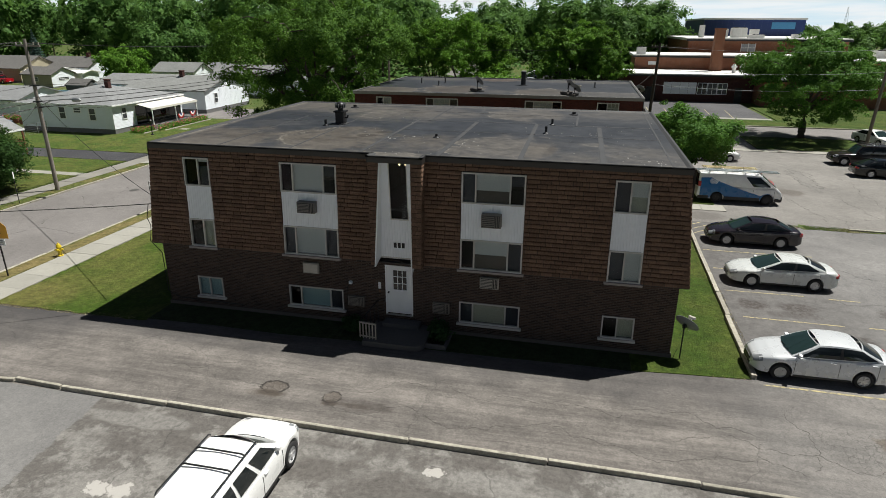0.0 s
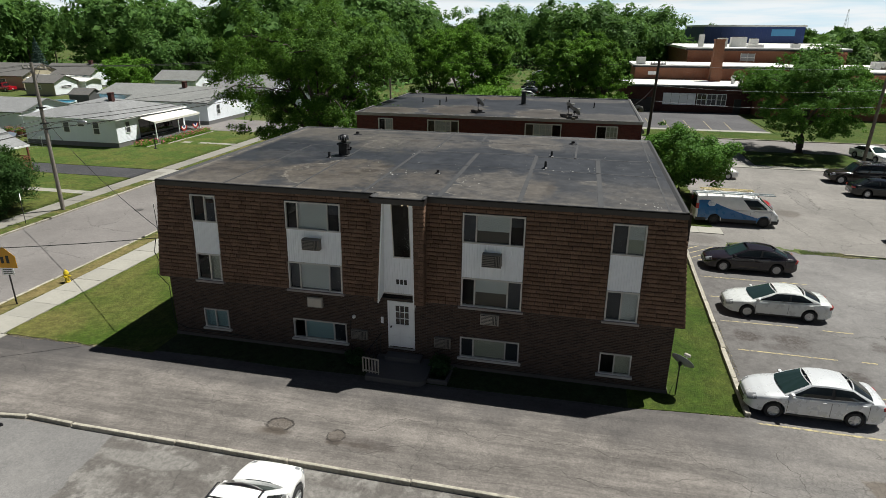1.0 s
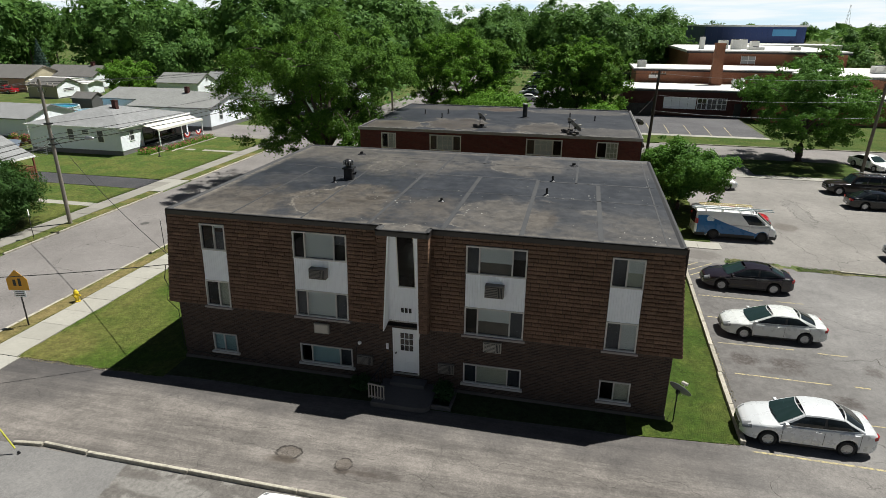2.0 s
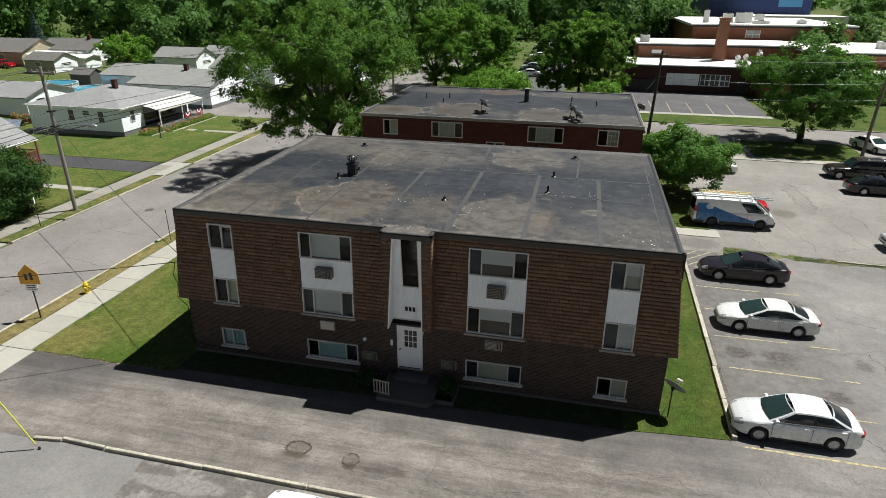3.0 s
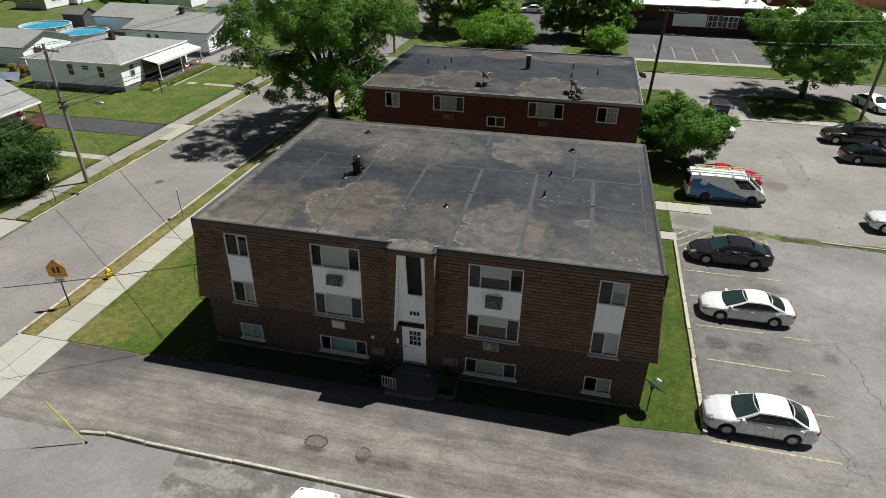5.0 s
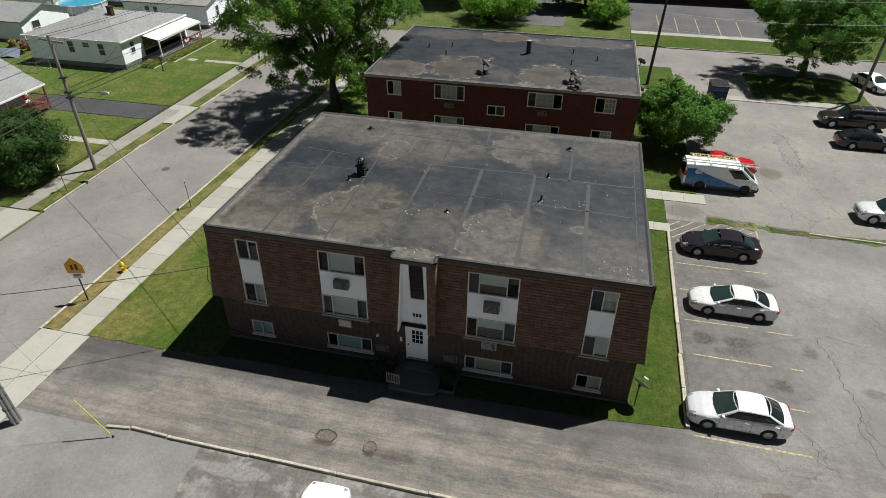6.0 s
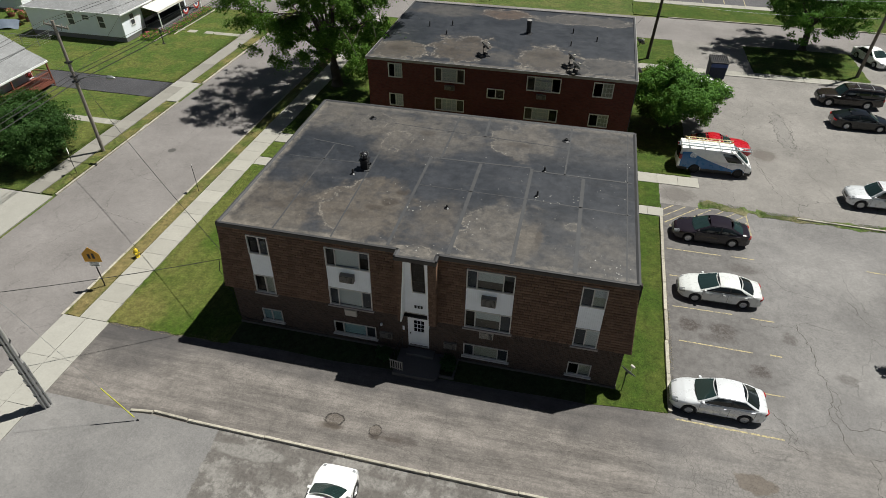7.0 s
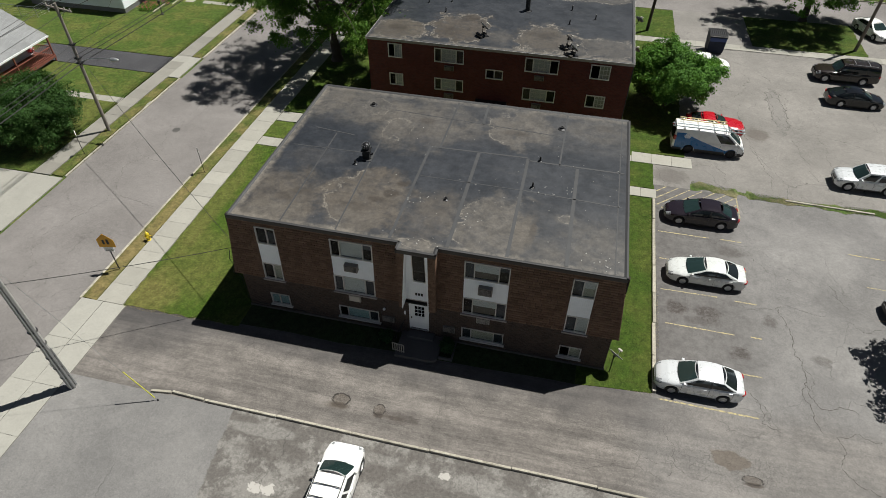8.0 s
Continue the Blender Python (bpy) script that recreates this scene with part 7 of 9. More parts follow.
van_livery()
for side in (1, -1):
    # black plastic along the foot of the van
    for xa, xb in ((-2.72, -2.02), (-1.0, 1.3), (2.26, 2.68)):
        part("side_moulding", Geo().box(xa, xb, *sorted((side * 0.96, side * 1.022)), 0.27, 0.50), M_black, van, "black plastic moulding", 0.01)


part("front_bumper", Geo().box(2.60, 2.80, -0.86, 0.86, 0.28, 0.62), M_black, van, "black plastic bumper", 0.04)


def ladder(at, turn, length, wide, mat, label):
    ob = thing("ladder", at, turn, label, "ladder", "ladders on the van")
    for y in (-wide / 2, wide / 2):
        part("stile", Geo().box(-length / 2, length / 2, y - 0.02, y + 0.02, 0, 0.07), mat, ob)
    me = Geo().cyl((0, -wide / 2, 0.035), (0, wide / 2, 0.035), 0.016, n=6).mesh("rung", mat)
    n = int(length / 0.3)
    for i in range(n):
        r = part("rung", me, None, ob)
        r.location = (-length / 2 + (i + 0.5) * length / n, 0, 0)


M_ladder_blue = plain("pale_aluminium_ladder", (0.55, 0.62, 0.66), 0.4, 0.5, 0.1)
M_ladder_tan = plain("tan_fibreglass_ladder", (0.62, 0.52, 0.28), 0.6, 0, 0.1)
ladder((VAN_AT[0] - 0.35, VAN_AT[1] - 0.55, 2.21), 0, 5.4, 0.42, M_ladder_blue, "long pale extension ladder on the van roof")
ladder((VAN_AT[0] - 0.6, VAN_AT[1] + 0.5, 2.21), 0, 3.6, 0.4, M_ladder_tan, "tan fibreglass step ladder on the van roof")

for i, (x, y, p) in enumerate(((5.8, 102.5, P_white), (5.6, 108, P_black), (5.4, 114, P_silver), (5.3, 121, P_charcoal), (5.2, 128.5, P_black), (4.9, 137, P_white), (4.6, 146, P_charcoal), (4.1, 157, P_black), (3.7, 168, P_silver))):
    tagged(vehicle("sedan", "parked car in a far row", p, (x, y), 180, 4.7, 1.8, 1.5, 2.7, 1.0, SEDAN_DECK, SEDAN_PLAN, SEDAN_CABIN, 0.33), group="cars in the far row")


def dumpster():
    d = thing("dumpster", (30.6, 43.3, 0), 3, "tall navy steel rubbish bin with ribbed lid", "dumpster")
    part("bin", Geo().hexa([(-0.78, -0.72, 0.15), (0.78, -0.72, 0.15), (0.78, 0.72, 0.15), (-0.78, 0.72, 0.15), (-0.84, -0.82, 1.8), (0.84, -0.82, 1.8), (0.84, 0.82, 1.95), (-0.84, 0.82, 1.95)]), M_dumpster, d, bevel=0.03)
    part("lid", Geo().hexa([(-0.88, -0.88, 1.81), (0.88, -0.88, 1.81), (0.88, 0.88, 1.97), (-0.88, 0.88, 1.97), (-0.88, -0.88, 1.88), (0.88, -0.88, 1.88), (0.88, 0.88, 2.04), (-0.88, 0.88, 2.04)]), M_black, d, bevel=0.02)
    for i in range(9):
        x = -0.76 + i * 0.19
        part("lid_rib", Geo().hexa([(x - 0.04, -0.8, 1.88), (x + 0.04, -0.8, 1.88), (x + 0.04, 0.8, 2.03), (x - 0.04, 0.8, 2.03), (x - 0.03, -0.8, 1.94), (x + 0.03, -0.8, 1.94), (x + 0.03, 0.8, 2.09), (x - 0.03, 0.8, 2.09)]), M_metal_dark, d)
    part("band", Geo().box(-0.8, 0.8, -0.84, -0.78, 1.35, 1.7), M_blue, d, "lighter blue band")
    part("skid", Geo().box(-0.7, 0.7, -0.65, 0.65, 0.0, 0.15), M_metal_dark, d)


dumpster()


# ---- trees ----
def leaf_mesh(name, centre, size, material, rng, out=None):
    """Many small leaf blades as one mesh, each a four-cornered island. out: where given, the way that each blade mostly faces."""
    n = len(centre)
    a = rng.normal(size=(n, 3))
    a[:, 2] *= 0.6
    if out is not None:
        face = out + rng.normal(0, 0.42, (n, 3))
        face /= np.linalg.norm(face, axis=1)[:, None] + 1e-9
        a -= (a * face).sum(1)[:, None] * face
        a /= np.linalg.norm(a, axis=1)[:, None]
        b = np.cross(face, a)
    else:
        a /= np.linalg.norm(a, axis=1)[:, None]
        b = rng.normal(size=(n, 3))
        b -= (b * a).sum(1)[:, None] * a
        b /= np.linalg.norm(b, axis=1)[:, None]
    s = (size * rng.uniform(0.55, 1.35, n))[:, None]
    fold = np.cross(a, b) * s * 0.25
    v = np.stack([centre - a * s, centre + b * s * 0.55 + fold, centre + a * s, centre - b * s * 0.55 + fold], 1).reshape(-1, 3)
    me = bpy.data.meshes.new(name)
    me.vertices.add(len(v))
    me.vertices.foreach_set("co", v.ravel())
    me.loops.add(len(v))
    me.loops.foreach_set("vertex_index", np.arange(len(v), dtype=np.int32))
    me.polygons.add(n)
    me.polygons.foreach_set("loop_start", np.arange(0, len(v), 4, dtype=np.int32))
    me.update(calc_edges=True)
    me.materials.append(material)
    return me


def branchwork(g, rng, height, radius, fork, trunk_r, limbs, lean, droop=0.0):
    """Trunk and limbs as tapered tubes; gives the tips and points along the outer limbs."""
    tips = []
    top = np.array([lean[0] * fork, lean[1] * fork, fork])
    k = [0.0, 0.25, 0.6, 1.0]
    g.tube([tuple(top * q + np.array([0.06 * trunk_r * math.sin(7 * q), 0.05 * math.cos(5 * q) * trunk_r, 0])) for q in k], [trunk_r * 1.45, trunk_r * 1.05, trunk_r * 0.92, trunk_r * 0.85], 10)
    for i in range(limbs):
        ang = 2 * math.pi * (i + rng.uniform(-0.25, 0.25)) / limbs
        reach = radius * rng.uniform(0.45, 0.95) if i else radius * 0.15
        rise = (height - fork) * (rng.uniform(0.35, 0.8) if i else 0.88)
        end = top + np.array([math.cos(ang) * reach, math.sin(ang) * reach, rise])
        mid = top + (end - top) * 0.5 + np.array([0, 0, rise * 0.14]) + rng.normal(0, 0.05 * radius, 3)
        pts = [top * 0.97, top * 0.6 + mid * 0.4 + rng.normal(0, 0.02 * radius, 3), mid, (mid + end) / 2 + rng.normal(0, 0.04 * radius, 3), end]
        r0 = trunk_r * rng.uniform(0.42, 0.6)
        g.tube([tuple(p) for p in pts], [r0, r0 * 0.8, r0 * 0.55, r0 * 0.33, r0 * 0.12], 7)
        tips += [end, (mid + end) / 2]
        for j in range(5):
            f = rng.uniform(0.35, 1.0)
            at = mid + (end - mid) * f if f > 0.3 else mid
            out = rng.normal(0, 1, 3)
            out[2] = abs(out[2]) * 0.5 - droop * 0.5
            out = out / np.linalg.norm(out) * radius * rng.uniform(0.22, 0.5)
            e = at + out
            g.tube([tuple(at), tuple((at + e) / 2 + np.array([0, 0, 0.04 * radius])), tuple(e)], [r0 * 0.28, r0 * 0.18, r0 * 0.05], 5)
            tips += [e, (at + e) / 2]
    return np.array(tips)


def tree(name, label, at, height, radius, fork, trunk_r, leaves, leaf, material, seed, limbs=7, lean=(0, 0), spread=0.16, flat=0.6, droop=0.0, extra=1.0, floor=0.0, fine=5, skirt=0):
    rng = np.random.default_rng(seed)
    ob = thing(name, (*at, 0), 0, label, "tree")
    g = Geo()
    tips = branchwork(g, rng, height, radius, fork, trunk_r, limbs, lean, droop)
    g.smooth = True
    part("trunk", g, M_bark, ob)
    # clumps: at the twigs, and filling an uneven dome round them
    n = int(len(tips) * extra)
    d = rng.normal(size=(n, 3))
    d /= np.linalg.norm(d, axis=1)[:, None]
    if skirt > 40:
        d[:, 2] = np.abs(d[:, 2]) * 0.9 + 0.1
    q = rng.uniform(0.45, 1.0, n)[:, None] ** 0.5
    wave = 1 + 0.16 * np.sin(3 * np.arctan2(d[:, 1], d[:, 0]) + seed)[:, None] + 0.1 * np.sin(5 * np.arctan2(d[:, 1], d[:, 0]) + 2.3 * seed)[:, None]
    low = fork * 0.75 + floor
    dome = np.stack([d[:, 0] * radius, d[:, 1] * radius, d[:, 2] * (height - low) * 0.48], 1) * q * wave + np.array([lean[0] * height * 0.5, lean[1] * height * 0.5, low + (height - low) * 0.5])
    # boughs that hang low round the trunk
    turn, out = rng.uniform(0, 2 * np.pi, skirt), rng.uniform(0.3, 0.95, skirt) * radius
    low_boughs = np.stack([np.cos(turn) * out, np.sin(turn) * out, rng.uniform(0.9, 2.0, skirt) * fork], 1)
    clumps = np.concatenate([tips, dome, low_boughs])
    # sprays of leaves round each clump's middle, hanging a little, with gaps between them
    m = len(clumps)
    spray = rng.normal(size=(m, fine, 3))
    spray /= np.linalg.norm(spray, axis=2)[:, :, None]
    reach = radius * spread * rng.uniform(0.5, 1.5, (m, 1, 1)) * rng.uniform(0.3, 1.15, (m, fine, 1))
    spray = clumps[:, None, :] + spray * reach * np.array([1.0, 1.0, flat])
    spray[:, :, 2] -= droop * reach[:, :, 0] * 0.5
    clumps = spray.reshape(-1, 3)
    clumps = clumps[clumps[:, 2] > low * 0.8]
    size = radius * spread * 0.52 * rng.uniform(0.45, 1.4, len(clumps))
    w = size ** 2
    pick = rng.choice(len(clumps), leaves, p=w / w.sum())
    off = rng.normal(size=(leaves, 3))
    off /= np.linalg.norm(off, axis=1)[:, None]
    off *= (rng.uniform(0.1, 1.0, leaves) ** 0.5)[:, None] * np.where(rng.random(leaves) < 0.12, 1.4, 1.0)[:, None]
    c = clumps[pick] + off * size[pick][:, None] * np.array([1.0, 1.0, flat])
    c[:, 2] -= droop * (off[:, 0] ** 2 + off[:, 1] ** 2) * size[pick] * 0.8
    mid = clumps.mean(0)
    rim = c - mid
    rim /= np.linalg.norm(rim, axis=1)[:, None] + 1e-9
    part("crown", leaf_mesh("crown", c, leaf, material, rng, off * 0.6 + rim * 0.55 + np.array([0, 0, 0.35])), None, ob)
    return ob


tree("tree", "large spreading locust tree beside the street", (-6.5, 32.2), 15.4, 8.1, 3.2, 0.46, 150000, 0.098, M_leaf_feather, 3, 13, (-0.03, 0.0), 0.115, 0.6, 1.0, 1.1, 0.0, 6, 46)
tree("tree", "round shade tree on a grass island", (41.2, 53.8), 11.3, 6.3, 2.8, 0.38, 72000, 0.12, M_leaf_oak, 8, 8, (0.0, 0.0), 0.17, 0.6, 0.25, 1.1)
tree("tree", "small bushy green tree beside the parking lot", (25.3, 30.4), 5.3, 3.55, 1.1, 0.16, 56000, 0.105, M_leaf_oak, 12, 8, (0.0, 0.0), 0.24, 0.75, 0.15, 0.55)
tree("tree", "airy green tree behind the rear flats", (-8.5, 84.0), 13.4, 5.2, 1.7, 0.24, 32240, 0.16, M_leaf_locust, 14, 9, (0, 0), 0.19, 0.65, 0.4, 0.6, 0.0, 5, 26)
tree("tree", "airy green tree behind the rear flats", (-3.0, 81.0), 14.2, 5.6, 1.7, 0.24, 34720, 0.16, M_leaf_bright, 15, 9, (0, 0), 0.19, 0.65, 0.4, 0.6, 0.0, 5, 26)
tree("tree", "airy green tree behind the rear flats", (1.6, 84.0), 12.6, 4.2, 1.7, 0.24, 26040, 0.16, M_leaf_locust, 16, 9, (0, 0), 0.19, 0.65, 0.4, 0.6, 0.0, 5, 26)
tree("tree", "airy green tree near the school lot", (12.6, 80.5), 12.8, 3.9, 1.7, 0.24, 24180, 0.16, M_leaf_locust, 19, 9, (0, 0), 0.19, 0.65, 0.4, 0.6, 0.0, 5, 26)
tree("tree", "airy green tree near the school lot", (16.0, 82.5), 13.8, 4.4, 1.7, 0.24, 27280, 0.16, M_leaf_bright, 17, 9, (0, 0), 0.19, 0.65, 0.4, 0.6, 0.0, 5, 26)
tree("tree", "airy green tree near the school lot", (20.0, 81.5), 12.4, 4.2, 1.7, 0.24, 26040, 0.16, M_leaf_locust, 18, 9, (0, 0), 0.19, 0.65, 0.4, 0.6, 0.0, 5, 26)
tree("bush", "dense dark bush in a front lawn", (-25.6, 13.0), 4.6, 3.6, 0.5, 0.14, 60000, 0.085, M_leaf_bush, 21, 8, (0, 0), 0.24, 0.8, 0.0, 1.8)
tree("bush", "small shaded shrub beside the stoop", (12.35, -0.7), 0.75, 0.42, 0.15, 0.03, 2600, 0.05, M_leaf_dark, 22, 6, (0, 0), 0.35, 0.8, 0.0, 1.5)
tree("bush", "small shaded shrub beside the stoop", (8.75, -0.7), 0.55, 0.4, 0.12, 0.03, 2000, 0.05, M_leaf_dark, 23, 6, (0, 0), 0.35, 0.8, 0.0, 1.5)
tree("tree", "pale green young tree behind the houses", (-66, 79), 8.0, 4.0, 1.5, 0.2, 16000, 0.17, M_leaf_bright, 24, 6, (0, 0), 0.22, 0.7, 0.1, 1.4)
tree("tree", "tree just outside the lot casting shade", (40.7, 4.4), 8.0, 3.4, 2.6, 0.3, 22000, 0.14, M_leaf_oak, 26, 7, (0, 0), 0.2, 0.6, 0.2, 1.2)
tree("bush", "low green bushes behind the rear flats", (3.5, 70.5), 4.6, 5.2, 0.6, 0.2, 20000, 0.17, M_leaf_bright, 27, 8, (0, 0), 0.24, 0.6, 0.0, 1.6)
tree("bush", "low green bushes behind the rear flats", (19.5, 72.0), 3.4, 2.6, 0.6, 0.1, 8000, 0.15, M_leaf_bright, 28, 7, (0, 0), 0.24, 0.7, 0.0, 1.6)


def spruce(at, height, radius, seed):
    rng = np.random.default_rng(seed)
    ob = thing("spruce", (*at, 0), 0, "blue-green spruce with drooping boughs", "tree")
    part("trunk", Geo().cyl((0, 0, 0), (0, 0, height), 0.2, 0.03, 8), M_bark, ob)
    n = 14000
    k = rng.random(n) ** 0.7
    z = height * (1 - k) + 0.6 * (k > 0.98)
    tier = np.floor(z / 0.55)
    r = radius * k * (0.6 + 0.4 * ((z / 0.55) % 1.0 < 0.5)) * np.sqrt(rng.random(n)) * 1.1
    a = np.round(rng.random(n) * 9 + tier * 0.37) / 9 * 2 * np.pi + rng.normal(0, 0.16, n)
    c = np.stack([r * np.cos(a), r * np.sin(a), np.maximum(0.3, z - r * 0.25)], 1)
    part("foliage", leaf_mesh("foliage", c, 0.14, M_leaf_blue, rng), None, ob)


spruce((-106, 100), 10.8, 3.2, 31)


def woods():
    """The far belt of trees, which nobody could count."""
    rng = np.random.default_rng(77)
    spots = []
    # behind the houses, denser and taller
    for _ in range(66):
        spots.append((rng.uniform(-190, -24), rng.uniform(104, 165), rng.uniform(19, 25), 1.0))
    for _ in range(32):
        spots.append((rng.uniform(-95, -24), rng.uniform(88, 112), rng.uniform(13, 18), 1.0))
    for _ in range(30):
        spots.append((rng.uniform(-20, 26), rng.uniform(190, 300), rng.uniform(15, 21), 1.2))
    for _ in range(12):
        spots.append((rng.uniform(-10, 34), rng.uniform(128, 175), rng.uniform(14, 19), 1.0))
    for _ in range(64):
        spots.append((rng.uniform(-420, 420), rng.uniform(320, 620), rng.uniform(12, 19), 2.0))
    for _ in range(34):
        spots.append((rng.uniform(85, 260), rng.uniform(120, 300), rng.uniform(9, 14), 1.2))
    for _ in range(8):
        spots.append((rng.uniform(60, 110), rng.uniform(96, 130), rng.uniform(8, 12), 1.0))
    for x, y, h in ((17, 150, 21), (20, 155, 20), (14, 148, 19), (35, 150, 20), (38, 156, 18), (-30, 150, 25), (-36, 146, 23), (6, 200, 24), (-14, 205, 23)):
        spots.append((x, y, h, 1.0))
    for _ in range(30):
        spots.append((rng.uniform(-40, 60), rng.uniform(210, 330), rng.uniform(17, 22), 1.4))
    # the gardens round the houses stay open to the sun
    spots = [q for q in spots if not (-72 < q[0] < -40 and 78 < q[1] < 118) and not (-106 < q[0] < -80 and 78 < q[1] < 112) and not (-2 < q[0] < 14 and 100 < q[1] < 185)]
    cs, ss, os = [], [], []
    g = Geo()
    for x, y, h, far in spots:
        r = h * rng.uniform(0.32, 0.48)
        m = int(26 / far) + 8
        d = rng.normal(size=(m, 3))
        d /= np.linalg.norm(d, axis=1)[:, None]
        cl = d * np.array([r, r, h * 0.42]) * (rng.random(m) ** 0.35)[:, None] * rng.uniform(0.75, 1.1, m)[:, None] + np.array([x, y, h * 0.56])
        per = int(92 / far)
        off = rng.normal(size=(m * per, 3))
        off /= np.linalg.norm(off, axis=1)[:, None]
        off[:, 2] = np.abs(off[:, 2]) * 1.1 - 0.35
        off *= (rng.random(m * per) ** 0.3)[:, None] * r * 0.36
        cs.append(np.repeat(cl, per, 0) + off)
        ss.append(rng.uniform(0.24, 0.37, m * per) * far)
        os.append(off / (r * 0.36) * 0.8 + np.repeat(d, per, 0) * 0.5 + np.array([0, 0, 0.3]))
        if far < 1.3:
            low = np.stack([x + rng.normal(0, r * 0.8, 160), y + rng.normal(0, r * 0.8, 160), rng.random(160) ** 1.4 * 3.2], 1)
            cs.append(low)
            ss.append(rng.uniform(0.4, 0.7, 160))
            os.append(np.tile((0.0, -0.4, 0.9), (160, 1)))
        # broad sprays deep inside, which keep the light out of the crown
        cs.append(np.repeat(cl, 16, 0) + rng.normal(0, 0.10 * r, (m * 16, 3)))
        ss.append(np.full(m * 16, r * 0.12))
        os.append(np.repeat(d, 16, 0) + np.array([0, 0, 0.3]))
        g.cyl((x, y, -0.1), (x, y, h * 0.6), 0.3, 0.12, 6)
    c = np.concatenate(cs)
    s = np.concatenate(ss)
    wood = tagged(part("woods", leaf_mesh("woods", c, s, M_leaf_far, rng, np.concatenate(os)), None), "far belt of mixed green trees", "trees", "", "stuff")
    tagged(part("woods_trunks", g, M_bark, None), "trunks of the far belt of trees", "trees", "", "stuff")


woods()


def distance():
    """Low hedge-like tree line to the horizon, so far that it does not shift."""
    rng = np.random.default_rng(78)
    n = 26000
    a = rng.uniform(-0.75, 0.75, n)
    r = rng.uniform(620, 1500, n)
    x, y = np.sin(a) * r + 16, np.cos(a) * r - 21
    h = 9 + 4 * np.sin(a * 60) + 3 * np.sin(a * 173 + 1)
    c = np.stack([x, y, rng.random(n) ** 0.6 * h], 1)
    tagged(part("far_tree_line", leaf_mesh("far_tree_line", c, np.full(n, 3.4), M_leaf_far, rng), None), "tree line along the horizon", "trees", "", "stuff")


distance()


# ---- houses across the street ----
def siding_material(name, col, pitch=0.14):
    n = Nodes(name)
    ax = n.axes()
    saw = n.math("FRACT", n.math("DIVIDE", ax[2], pitch))
    c = n.vary(col, n.noise(1.2, 4.0), 0.06)
    c = n.vary(c, n.noise(14.0, 4.0), 0.05)
    n.bump(n.math("SUBTRACT", 1.0, saw), 0.6, 0.03)
    return n.done(c, 0.55, 0.0, 0.3)


M_siding = siding_material("white_clapboard", (0.85, 0.89, 0.95))
M_siding_tan = siding_material("tan_clapboard", (0.40, 0.36, 0.26))


def course_material(name, col):
    """Asphalt roof shingles in courses."""
    n = Nodes(name)
    ax = n.axes()
    co = n.t.nodes.new("ShaderNodeCombineXYZ")
    n.put(co.inputs[0], n.math("ADD", ax[0], n.math("MULTIPLY", ax[1], 0.7)))
    n.put(co.inputs[1], n.math("MULTIPLY", ax[2], 3.0))
    br = n.t.nodes.new("ShaderNodeTexBrick")
    n.put(br.inputs["Vector"], co.outputs[0])
    n.put(br.inputs["Color1"], col)
    n.put(br.inputs["Color2"], tuple(0.84 * k for k in col))
    n.put(br.inputs["Mortar"], tuple(0.7 * k for k in col))
    br.inputs["Scale"].default_value = 1.0
    br.inputs["Brick Width"].default_value, br.inputs["Row Height"].default_value = 0.33, 0.2
    br.inputs["Mortar Size"].default_value = 0.012
    c = n.vary(br.outputs["Color"], n.noise(0.5, 5.0), 0.18)
    c = n.vary(c, n.noise(9.0, 5.0, 0.7), 0.22)
    c = n.mix(n.math("MULTIPLY", n.ramp(n.noise(0.8, 5.0, 0.7), 0.55, 0.7), 0.3), c, tuple(0.55 * k for k in col))
    n.bump(n.noise(20.0, 4.0), 0.4, 0.02)
    return n.done(c, 0.9, 0.0, 0.25)


M_course_light = course_material("pale_grey_shingles", (0.25, 0.255, 0.26))
M_course_mid = course_material("grey_green_shingles", (0.24, 0.245, 0.24))
M_course_dark = course_material("dark_grey_shingles", (0.15, 0.145, 0.14))


